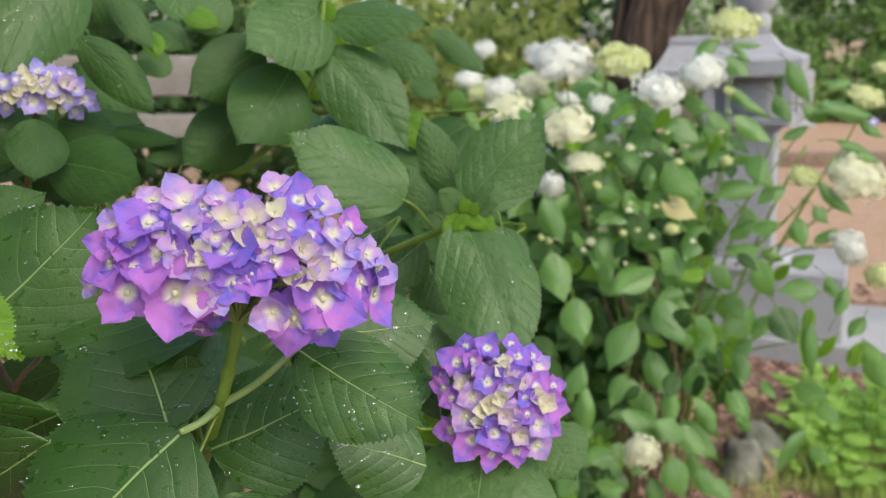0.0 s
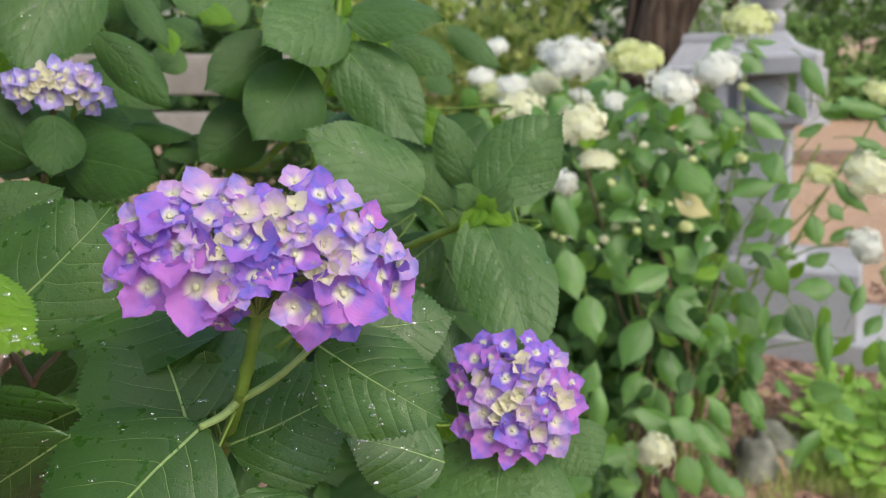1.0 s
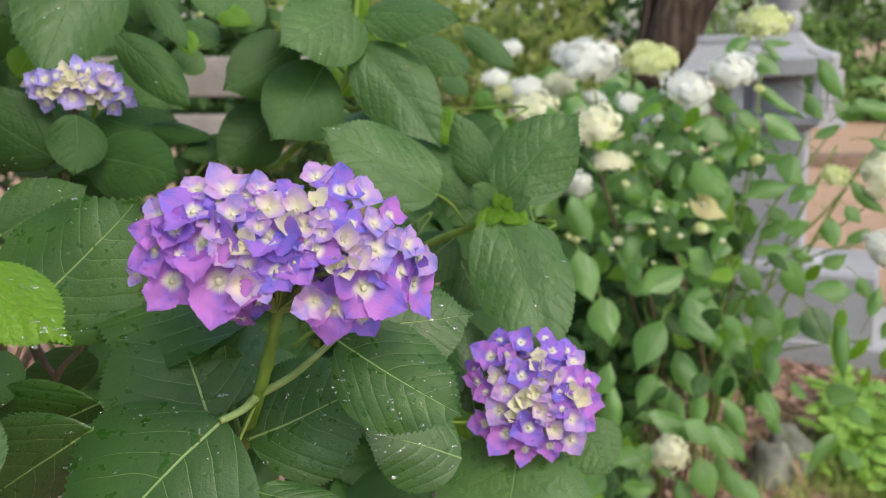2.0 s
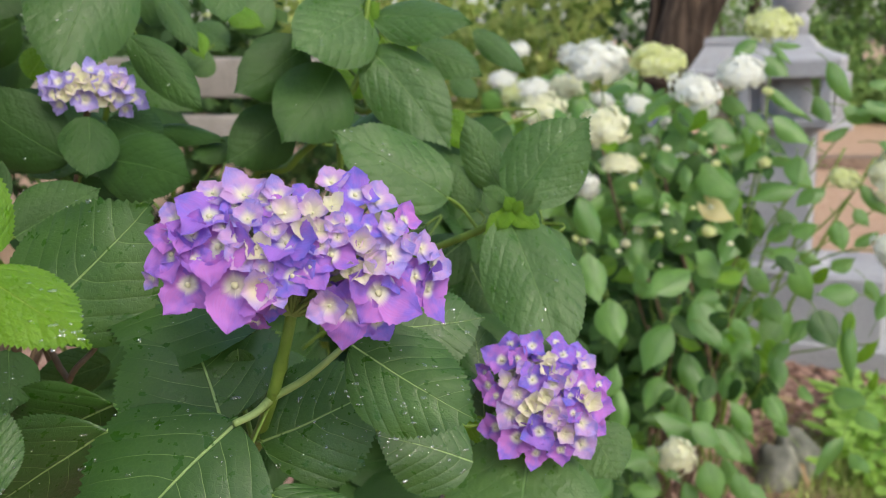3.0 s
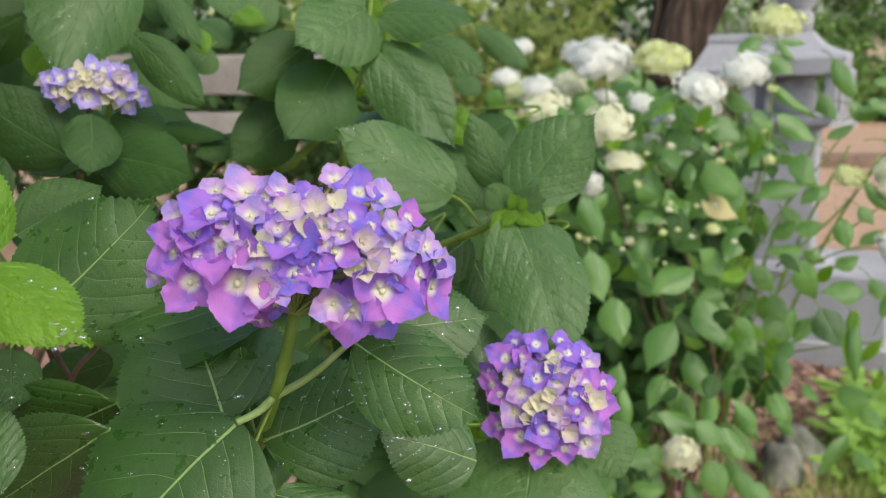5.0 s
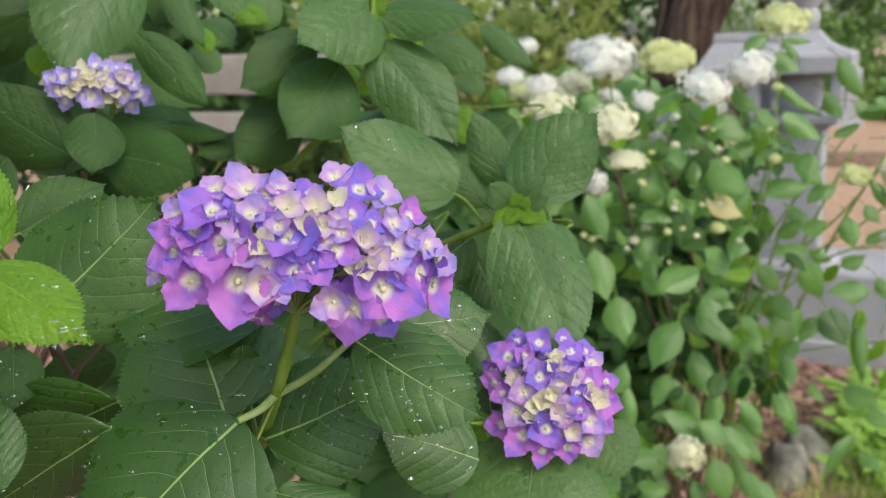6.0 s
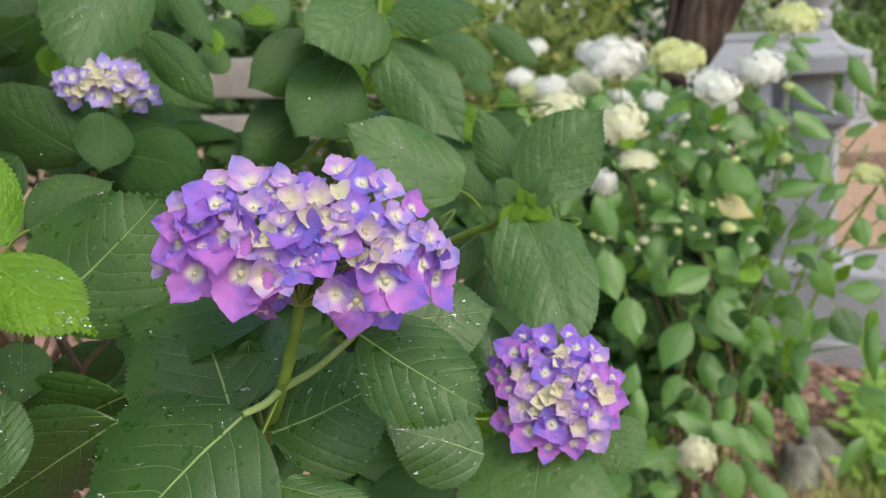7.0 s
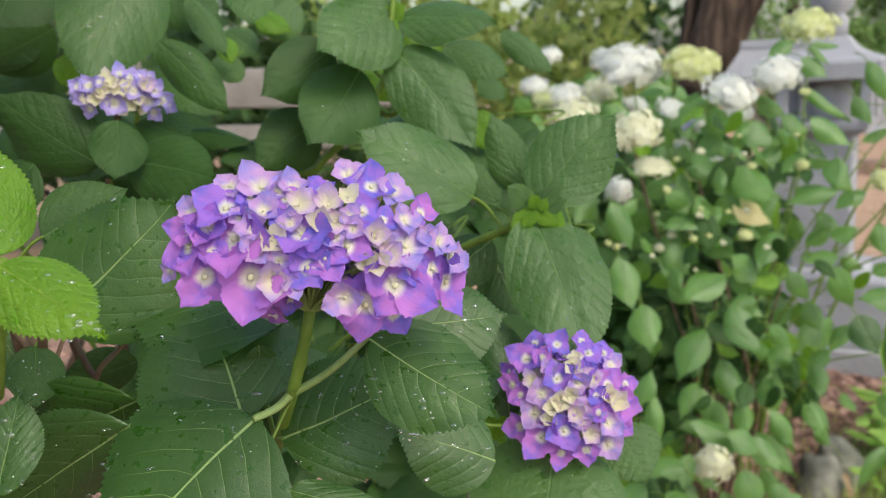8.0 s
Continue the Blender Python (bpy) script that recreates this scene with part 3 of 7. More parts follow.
def tree(name, base, trunk_points, r0, r1, limbs, blobs, count, size, foliage, label, seed):
    """A tapered trunk with limbs and a leafy crown, all in places relative to the base."""
    ob = thing(name, base, label, "tree")
    bm = tube_bm(trunk_points, r0, r1, 14)
    for v in bm.verts:
        v.co += 0.06 * r0 * 3 * Vector(noise.noise_vector(v.co * 3.0))
    tr = part("trunk", bm, BARK, ob)
    for pts, a, b in limbs:
        part("limb", tube_bm(pts, a, b, 8), BARK, tr)
    verts, faces = crown_bm(blobs, count, size, seed)
    cr = new("crown", py_mesh("crown", verts, faces, foliage, smooth=False))
    attach(cr, ob, PLACED[ob])
    tagged(cr, kind="stuff")
    return ob


# ---------------------------------------------------------------- stone things behind
def stone_lantern(place, turn):
    """A garden lantern: slab, plinth, square post, platform, fire box, curved roof and jewel."""
    ob = thing("stone_lantern", place, "weathered grey granite garden lantern on a square plinth", "stone lantern")
    # it has settled and leans a little
    spin = Matrix.Translation(place) @ Matrix.Rotation(radians(-3.2), 4, Vector((0.38, 0.92, 0))) @ Matrix.Rotation(turn, 4, "Z")

    def add(name, bm, under=ob, smooth=False):
        return part(name, bm, GRANITE, under, world=spin, smooth=smooth)

    add("ground_slab", block_bm(1.00, 0.56, 0.115, 0.012, 1.0, 0.003, 1, at=(0.08, 0.10, -0.02)))
    add("plinth", block_bm(0.70, 0.44, 0.275, 0.014, 0.985, 0.003, 2, at=(0.03, 0.06, 0.09)))
    add("plinth_cap", block_bm(0.34, 0.34, 0.035, 0.012, 0.90, 0.002, 3, at=(0, 0, 0.355)))
    add("post", block_bm(0.205, 0.205, 0.515, 0.010, 0.98, 0.003, 4, at=(0, 0, 0.385)))
    add("platform", ring_bm(((0.090, 0.890), (0.115, 0.900), (0.160, 0.928), (0.165, 0.95), (0.08, 0.955)), 32, 0.8))
    box = add("fire_box", ring_bm(((0.056, 0.95), (0.074, 0.965), (0.086, 1.00), (0.082, 1.06), (0.066, 1.12)), 24, 0.0), smooth=True)
    for k in range(4):
        a = math.pi / 4 + k * math.pi / 2
        add("corner_post", block_bm(0.040, 0.040, 0.17, 0.006, 1.0, at=(0.200 * math.cos(a), 0.200 * math.sin(a), 0.948)), box)
    roof = ((0.09, 1.112), (0.180, 1.106), (0.190, 1.112), (0.192, 1.166), (0.184, 1.176), (0.140, 1.192), (0.100, 1.214), (0.072, 1.246), (0.06, 1.262))
    add("roof", ring_bm(roof, 40, 0.9))
    add("jewel", ring_bm(((0.045, 1.258), (0.056, 1.262), (0.058, 1.325), (0.046, 1.335), (0.048, 1.345), (0.072, 1.37), (0.078, 1.40), (0.055, 1.445), (0.01, 1.48)), 24), smooth=True)
    return ob


lantern = stone_lantern((1.2699, 3.1393, 0.0000), radians(-28))


def stone_monument(place, turn):
    """A squat memorial with a broad flat-topped cap."""
    ob = thing("stone_monument", place, "low grey stone monument with a broad sloping cap", "monument")
    spin = Matrix.Translation(place) @ Matrix.Rotation(turn, 4, "Z")
    part("body", block_bm(0.13, 0.13, 1.08, 0.012, 0.95, 0.004, 7, at=(0.08, 0, -0.02)), GRANITE, ob, world=spin)
    part("cap", ring_bm(((0.14, 1.055), (0.215, 1.06), (0.22, 1.10), (0.205, 1.115), (0.150, 1.215), (0.155, 1.222), (0.150, 1.250), (0.08, 1.255)), 40, 0.95), GRANITE, ob, world=spin, smooth=False)
    return ob


stone_monument((1.2246, 3.8154, 0.0000), radians(-20))


def stone_marker(place):
    ob = thing("stone_marker", place, "grey standing stone far across the sandy yard", "stone")
    part("shaft", block_bm(0.32, 0.26, 0.72, 0.03, 0.90, 0.008, 9, at=(0, 0, 0.08)), GRANITE, ob)
    part("foot", block_bm(0.44, 0.38, 0.12, 0.02, 0.96, 0.006, 10, at=(0, 0, -0.03)), GRANITE, ob)
    return ob


stone_marker((5.1089, 11.5310, 0.0000))


def stone_fence(place):
    """A low fence of square stone rails between short posts."""
    ob = thing("stone_fence", place, "low weathered stone fence with two long rails", "fence")
    for z, h in ((0.82, 0.10), (1.00, 0.17)):
        for k in range(2):
            part("rail", block_bm(1.28, 0.12, h, 0.012, 1.0, 0.004, k + 3, at=(-0.66 + 1.32 * k, 0, z)), FENCE_STONE, ob)
    for x in (-1.36, 0.0, 1.36):
        part("post", block_bm(0.14, 0.16, 1.22, 0.015, 0.96, 0.004, 5, at=(x, 0.0, 0)), FENCE_STONE, ob)
    part("sill", block_bm(2.9, 0.26, 0.16, 0.02, 0.97, 0.004, 6), FENCE_STONE, ob)
    return ob


stone_fence((-1.75, 3.55, 0.0))


def kerb(x, y, length):
    ob = thing("kerb", (x, y, 0), "low brown stone kerb across the sandy yard", "kerb")
    n = int(length / 0.9)
    for k in range(n):
        part("kerb_stone", block_bm(0.88, 0.22, 0.15, 0.015, 0.97, 0.004, k, at=((k - n / 2) * 0.9, 0, -0.02)), KERB_BROWN, ob)
    return ob


kerb(5.4, 7.9, 10.8)


def boulder(place, size, seed, label, turn=0.0):
    bm = bmesh.new()
    bmesh.ops.create_icosphere(bm, subdivisions=4, radius=1.0)
    for v in bm.verts:
        n = v.co.normalized()
        k = 1 + 0.34 * noise.noise(n * 1.4 + Vector((seed, 0, 0))) + 0.09 * noise.noise(n * 4 + Vector((0, seed, 0))) + 0.03 * noise.noise(n * 13)
        v.co = Matrix.Rotation(turn, 3, "Y") @ Vector((n.x * size[0] * k, n.y * size[1] * k, n.z * size[2] * k))
    # split faces
    cuts = random.Random(seed)
    for _ in range(7):
        way = Vector((cuts.uniform(-1, 1), cuts.uniform(-1, 0.4), cuts.uniform(-0.2, 1))).normalized()
        reach = max(v.co.dot(way) for v in bm.verts) * cuts.uniform(0.74, 0.90)
        for v in bm.verts:
            past = v.co.dot(way) - reach
            if past > 0:
                v.co -= way * past * 0.85
    ob = new("boulder", bm_mesh("boulder", bm, FIELD_STONE))
    attach(ob, None, Matrix.Translation(place))
    return tagged(ob, label, "stone")


boulder((0.882, 2.085, 0.035), (0.062, 0.062, 0.088), 3.0, "dark grey field stone half sunk in the mulch", 0.35)
boulder((0.952, 2.140, 0.040), (0.070, 0.065, 0.092), 8.0, "pale grey field stone leaning on its neighbour", -0.3)

# the leaning old tree and the woods behind
tree("leaning_tree", (0.9676, 4.3467, 0.0000), ((-0.12, 0, -0.1), (-0.08, 0.0, 0.4), (0.0, 0.0, 0.85), (0.10, 0.0, 1.14), (0.16, 0.0, 1.30)), 0.135, 0.105,
     ((((0.02, 0, 1.00), (0.085, 0.0, 1.25), (0.13, 0.02, 1.50), (0.24, 0.05, 2.4), (0.2, 0.1, 3.6)), 0.125, 0.10),
      (((0.09, -0.02, 1.05), (0.18, -0.02, 1.27), (0.27, -0.02, 1.50), (0.62, 0, 2.2), (1.3, 0.1, 3.4)), 0.075, 0.085),
      (((-0.06, 0.03, 0.85), (-0.04, 0.04, 1.2), (-0.02, 0.05, 1.6), (-0.1, 0.1, 2.6)), 0.035, 0.03)),
     ((0.2, 0.1, 3.8, 1.1, 0.6), (1.3, 0.1, 3.7, 1.1, 0.6), (-0.3, 0.2, 3.0, 0.8, 0.6)), 5000, 0.10, FOLIAGE_DEEP, "old tree with a dark forked leaning trunk", 3)


def leafy_shrub(place, blobs, count, size, foliage, label, seed):
    ob = thing("background_shrub", place, label, "shrub")
    rnd = random.Random(seed)
    for cx, cy, cz, r, flat in blobs:
        part("branch", tube_bm(((0, 0, -0.05), (cx * 0.5 + rnd.uniform(-0.1, 0.1), cy * 0.5, cz * 0.55), (cx, cy, cz)), 0.03, 0.008, 6), BARK, ob)
    verts, faces = crown_bm(blobs, count, size, seed)
    cr = new("crown", py_mesh("crown", verts, faces, foliage, smooth=False))
    attach(cr, ob, PLACED[ob])
    tagged(cr, kind="stuff")
    return ob


leafy_shrub((-2.2, 4.7, 0), ((-1.6, 0, 0.8, 0.8, 0.9), (-0.6, 0.1, 0.9, 0.7, 0.9), (0.3, 0, 0.8, 0.7, 0.9), (1.2, 0.1, 0.8, 0.7, 0.9), (-1.0, 0, 1.5, 0.6, 0.8), (0.6, 0, 1.4, 0.6, 0.8)), 7000, 0.11, FOLIAGE_DEEP, "dark green hedge shrub behind the stone fence", 6)
leafy_shrub((0.6, 6.0, 0), ((-0.7, 0, 1.0, 0.6, 0.9), (0.0, 0.1, 1.3, 0.6, 0.9), (-0.3, -0.1, 0.6, 0.7, 0.8), (0.5, 0, 0.8, 0.5, 0.9), (-1.2, 0.1, 0.7, 0.5, 0.9)), 2400, 0.11, FOLIAGE_BRIGHT, "sunlit yellow green garden shrub", 4)
leafy_shrub((-1.2, 7.5, 0), ((-0.6, 0, 1.2, 0.8, 0.9), (0.6, 0.1, 1.6, 0.8, 0.9), (1.3, -0.1, 1.1, 0.8, 0.8), (0.1, 0, 0.7, 0.8, 0.9)), 2400, 0.13, FOLIAGE_BRIGHT, "broad bright green garden shrub", 5)
for n, (x, y, h, r, foliage_used) in enumerate(((-6.5, 11, 5.0, 2.4, FOLIAGE_DEEP), (-2.2, 13, 5.5, 2.4, FOLIAGE_BRIGHT), (1.6, 14, 6.0, 2.4, FOLIAGE_DEEP),
                                                (9.8, 15.5, 4.2, 2.6, FOLIAGE_PINE), (14.0, 17, 4.5, 3.0, FOLIAGE_PINE), (6.3, 19, 5.5, 2.6, FOLIAGE_PINE))):
    tree("background_tree", (x, y, 0), ((0, 0, -0.1), (0.1, 0, h * 0.25), (0.0, 0.1, h * 0.6), (0.1, 0, h)), 0.22, 0.06,
         (((( 0.05, 0, h * 0.4), (r * 0.4, 0.2, h * 0.6), (r * 0.7, 0.3, h * 0.7)), 0.08, 0.03), (((0.05, 0, h * 0.45), (-r * 0.4, -0.2, h * 0.6), (-r * 0.7, -0.2, h * 0.75)), 0.08, 0.03)),
         ((0, 0, h * 0.85, r * 0.8, 0.9), (-r * 0.55, 0.2, h * 0.6, r * 0.7, 0.8), (r * 0.55, -0.2, h * 0.62, r * 0.7, 0.8), (0.1, -0.5, h * 0.38, r * 0.75, 0.7), (-r * 0.3, -0.3, h * 0.2, r * 0.55, 0.7), (r * 0.5, -0.3, h * 0.22, r * 0.55, 0.7)),
         (900, 3000, 3600, 4500, 4500, 1300)[n], 0.20, foliage_used, "leafy garden tree at the edge of the yard", 20 + n)

for n, (x, y, h) in enumerate(((6.2, 12.6, 1.0), (8.6, 13.0, 1.3), (11.2, 13.6, 1.2), (4.2, 12.8, 0.8))):
    leafy_shrub((x, y, 0), ((-1.0, 0, h, 0.9, 0.9), (0.0, 0.1, h + 0.9, 1.0, 0.9), (1.0, 0, h, 0.9, 0.9), (0.2, -0.2, 0.5, 0.9, 0.7), (-1.1, -0.3, 0.55, 0.9, 0.8), (1.2, -0.3, 0.6, 0.9, 0.8), (-0.6, 0.1, h + 1.3, 0.8, 0.9), (0.9, 0.2, h + 1.2, 0.8, 0.9)), 5000 if n == 3 else 22000, 0.09, FOLIAGE_PINE, "tall soft green hedge shrub across the yard", 40 + n)


# ---------------------------------------------------------------- the purple hydrangea
hydrangea = thing("hydrangea_shrub", (-0.05, 0.75, 0.0), "leafy hydrangea shrub with violet mophead blooms, wet with rain", "shrub")
stem(hydrangea, ((-0.0950, 0.3470, 1.1240), (-0.0975, 0.3455, 1.1120), (-0.1022, 0.3480, 1.0955), (-0.1090, 0.3528, 1.0755), (-0.1233, 0.3743, 1.0426), (-0.1540, 0.4380, 0.9775), (-0.1967, 0.5341, 0.8803), (-0.1583, 0.6570, 0.4302), (-0.1200, 0.7200, -0.0200)), .0027, .0040, STEM_GREEN, 4)
stem(hydrangea, ((0.0232, 0.4800, 1.0033), (0.0320, 0.4934, 0.9716), (0.0360, 0.5398, 0.9086), (0.0292, 0.6014, 0.8269), (0.0396, 0.7057, 0.4035), (0.0500, 0.7500, -0.0200)), .0026, .0040, STEM_GREEN)
stem(hydrangea, ((-0.3097, 0.6139, 1.1999), (-0.3236, 0.6312, 1.1828), (-0.3532, 0.6702, 1.1422), (-0.3958, 0.7302, 1.0662), (-0.4100, 0.7480, 0.9777), (-0.3300, 0.8290, 0.4789), (-0.2500, 0.8500, -0.0200)), .0024, .0040, CANE)
stem(hydrangea, ((0.0169, 0.5476, 1.1293), (-0.0041, 0.5574, 1.1137), (-0.0388, 0.5901, 1.0907), (-0.0985, 0.6464, 1.0463), (-0.1451, 0.6686, 0.9858), (-0.0825, 0.7743, 0.4829), (-0.0200, 0.8200, -0.0200)), .0026, .0042, STEM_GREEN)
stem(hydrangea, ((-0.1023, 0.6882, 1.2534), (-0.1022, 0.6823, 1.2302), (-0.1157, 0.6844, 1.2020), (-0.1370, 0.6851, 1.1708), (-0.1761, 0.7041, 1.1360), (-0.2180, 0.7246, 1.0676), (-0.1690, 0.8173, 0.5238), (-0.1200, 0.8500, -0.0200)), .0026, .0044, STEM_GREEN)
stem(hydrangea, ((-0.0962, 0.6899, 1.2988), (-0.1023, 0.6882, 1.2534)), .0022, .0026, STEM_GREEN)
stem(hydrangea, ((-0.3351, 0.7093, 1.2086), (-0.3737, 0.7457, 1.1198), (-0.4080, 0.7731, 0.9944), (-0.3540, 0.8416, 0.4872), (-0.3000, 0.8500, -0.0200)), .0026, .0044, STEM_GREEN)
stem(hydrangea, ((-0.2002, 0.2843, 1.1619), (-0.2204, 0.3061, 1.1321), (-0.2472, 0.3327, 1.0826), (-0.2937, 0.3821, 1.0069), (-0.2718, 0.5211, 0.4934), (-0.2500, 0.6000, -0.0200)), .0026, .0040, STEM_GREEN)
stem(hydrangea, ((-0.2373, 0.3598, 1.1043), (-0.2490, 0.3741, 1.0830), (-0.2740, 0.4048, 1.0490), (-0.2770, 0.6074, 0.5145), (-0.2800, 0.7500, -0.0200)), .0024, .0034, CANE)
stem(hydrangea, ((-0.5384, 0.9022, 0.8932), (-0.5561, 0.8903, 0.8520), (-0.5774, 0.8746, 0.7969), (-0.5387, 0.9423, 0.3885), (-0.5000, 0.9500, -0.0200)), .005, .006, CANE)
stem(hydrangea, ((-0.4885, 0.9044, 0.8853), (-0.5027, 0.8963, 0.8579), (-0.5169, 0.8881, 0.8305), (-0.4685, 0.9491, 0.4052), (-0.4200, 0.9500, -0.0200)), .006, .007, CANE)
stem(hydrangea, ((-0.0718, 0.7181, 1.2388), (-0.0839, 0.7315, 1.2141), (-0.1072, 0.7424, 1.1830), (-0.1405, 0.7667, 1.1264), (-0.0952, 0.8633, 0.5532), (-0.0500, 0.9000, -0.0200)), .0024, .0040, STEM_GREEN)
stem(hydrangea, ((-0.2214, 0.4197, 1.0842), (-0.2296, 0.4172, 1.0732), (-0.2437, 0.4143, 1.0559), (-0.2759, 0.4730, 0.9961), (-0.2000, 0.7500, -0.0200)), .0014, .0022, CANE)
stem(hydrangea, ((-0.2376, 0.3796, 1.0967), (-0.2440, 0.3743, 1.0780), (-0.2510, 0.3730, 1.0574), (-0.2800, 0.4600, -0.0200)), .0010, .0020, CANE)
# big wet leaves round the main bloom
drops(leaf(hydrangea, (-0.1212, 0.3354, 1.0723), (-0.1740, 0.2779, 1.0240), 0.098, (0.07, -0.66, 0.75), "dark", 2, 0), 60, 3)
drops(leaf(hydrangea, (-0.1330, 0.3486, 1.0636), (-0.1739, 0.3935, 1.1166), 0.088, (0.27, -0.62, 0.74), "dark", 0, 0), 30, 4)
drops(leaf(hydrangea, (-0.1222, 0.3887, 1.0990), (-0.2167, 0.4049, 1.1295), 0.086, (0.20, -0.47, 0.86), "dark", 1, 0), 12, 5)
drops(leaf(hydrangea, (-0.0672, 0.3424, 1.1101), (-0.0063, 0.3146, 1.0862), 0.050, (0.07, -0.80, 0.60), "dark", 2, 0), 30, 6)
drops(leaf(hydrangea, (-0.0560, 0.3870, 1.1010), (-0.0024, 0.4018, 1.1049), 0.051, (0.34, -0.67, 0.66), "dark", 0, 0), 22, 7)
drops(leaf(hydrangea, (-0.1180, 0.3609, 1.0478), (-0.0544, 0.3684, 1.0817), 0.068, (-0.05, -0.75, 0.66), "dark", 0, 0.05), 45, 8)
drops(leaf(hydrangea, (-0.0090, 0.3865, 1.0239), (-0.0616, 0.3727, 1.0468), 0.049, (0.22, -0.80, 0.55), "dark", 2, 0), 20, 9)
leaf(hydrangea, (-0.1017, 0.3165, 1.0455), (-0.0545, 0.3114, 1.0405), 0.020, (-0.15, -0.60, 0.79), "dark", 1, 0.02)
leaf(hydrangea, (-0.1313, 0.3760, 1.0930), (-0.1299, 0.3789, 1.0631), 0.018, (0.38, -0.92, -0.07), "dark", 3, 0)
leaf(hydrangea, (-0.1387, 0.4202, 1.0653), (-0.0881, 0.4220, 1.0150), 0.059, (0.52, -0.69, 0.50), "dark", 2, 0.02)
part("leaf_stalk", tube_bm(((-0.1087, 0.3511, 1.0772), (-0.1144, 0.3435, 1.0732), (-0.1218, 0.3324, 1.0729)), 0.0024, 0.0017, 8), PETIOLE, hydrangea, world=Matrix())
part("leaf_stalk", tube_bm(((-0.1087, 0.3511, 1.0772), (-0.0899, 0.3495, 1.0892), (-0.0693, 0.3478, 1.1080)), 0.0022, 0.0015, 8), PETIOLE, hydrangea, world=Matrix())
# leaves under the second bloom and round it
drops(leaf(hydrangea, (0.0275, 0.4645, 1.0020), (0.0049, 0.3819, 0.9492), 0.098, (-0.05, -0.53, 0.85), "mid", 2, 0.04), 10, 3)
leaf(hydrangea, (-0.0012, 0.4782, 1.0045), (-0.0110, 0.5229, 1.0615), 0.042, (-0.01, -0.79, 0.62), "dark", 2, 0.03)
leaf(hydrangea, (-0.0305, 0.5089, 1.0124), (-0.0030, 0.4831, 0.9834), 0.035, (0.02, -0.74, 0.67), "young", 1, 0.02)
leaf(hydrangea, (-0.0209, 0.4596, 1.0191), (-0.0416, 0.5034, 1.0354), 0.045, (-0.21, -0.43, 0.88), "dark", 2, 0.02)
leaf(hydrangea, (0.0681, 0.5007, 0.9885), (0.0896, 0.4749, 0.9614), 0.047, (-0.02, -0.73, 0.68), "mid", 2, 0.03)
# young lime leaves at the edge
drops(leaf(hydrangea, (-0.1906, 0.2673, 1.1655), (-0.1430, 0.2500, 1.1451), 0.032, (0.12, -0.57, 0.81), "young", 2, 0), 10, 3)
drops(leaf(hydrangea, (-0.2035, 0.2845, 1.1639), (-0.2121, 0.3118, 1.2129), 0.032, (0.66, -0.60, 0.45), "young", 1, 0), 8, 4)
# leaves on the outer side of the shrub
drops(leaf(hydrangea, (-0.2445, 0.3792, 1.1018), (-0.1822, 0.4059, 1.1661), 0.081, (0.04, -0.94, 0.35), "dark", 2, 0.03), 18, 3)
drops(leaf(hydrangea, (-0.2783, 0.4368, 1.1359), (-0.2378, 0.4673, 1.1611), 0.042, (0.42, -0.84, 0.34), "old", 0, 0.03), 10, 4)
leaf(hydrangea, (-0.3756, 0.5371, 1.0328), (-0.4076, 0.5252, 0.9960), 0.052, (0.43, -0.90, -0.08), "old", 2, 0)
drops(leaf(hydrangea, (-0.1971, 0.2542, 1.0772), (-0.1968, 0.2713, 1.1149), 0.025, (0.12, -0.97, 0.05), "dark", 1, 0), 16, 7)
drops(leaf(hydrangea, (-0.1916, 0.3584, 1.0685), (-0.2524, 0.3602, 1.0351), 0.058, (-0.20, -0.80, -0.50), "dark", 2, 0), 8, 8)
drops(leaf(hydrangea, (-0.1830, 0.3329, 1.0676), (-0.2589, 0.3320, 1.0127), 0.057, (-0.22, -0.80, -0.50), "dark", 2, 0), 10, 9)
drops(leaf(hydrangea, (-0.2440, 0.3624, 1.0965), (-0.2350, 0.3415, 1.0721), 0.028, (0.50, -0.56, 0.66), "old", 0, 0.02), 14, 10)
leaf(hydrangea, (-0.2937, 0.4113, 1.0812), (-0.2777, 0.3960, 1.0564), 0.036, (0.36, -0.67, 0.65), "dark", 0, 0.02)
leaf(hydrangea, (-0.2968, 0.3984, 1.1128), (-0.2716, 0.3903, 1.0727), 0.038, (0.41, -0.81, 0.42), "dark", 2, 0.02)
leaf(hydrangea, (-0.5580, 0.7650, 0.9705), (-0.5096, 0.7628, 0.9461), 0.068, (0.14, -0.92, 0.37), "old", 0, 0)
leaf(hydrangea, (-0.3432, 0.6761, 0.9580), (-0.3654, 0.6387, 0.9400), 0.059, (0.72, -0.60, 0.36), "old", 2, 0)
leaf(hydrangea, (-0.2433, 0.4648, 1.0462), (-0.2799, 0.4293, 1.0398), 0.033, (0.05, -0.99, -0.08), "old", 0, 0)
# leaves round the small bloom
drops(leaf(hydrangea, (-0.3235, 0.6933, 1.3328), (-0.3336, 0.6047, 1.2222), 0.087, (0.46, -0.76, 0.45), "mid", 2, 0), 10, 3)
drops(leaf(hydrangea, (-0.2627, 0.5890, 1.2502), (-0.2097, 0.5806, 1.1959), 0.033, (-0.05, -0.86, 0.50), "old", 2, 0), 6, 4)
drops(leaf(hydrangea, (-0.3131, 0.5795, 1.1589), (-0.3800, 0.5622, 1.2147), 0.059, (0.25, -0.97, 0.01), "old", 2, 0), 8, 5)
leaf(hydrangea, (-0.2918, 0.5724, 1.1935), (-0.2825, 0.5395, 1.1547), 0.041, (0.45, -0.62, 0.64), "old", 2, 0)
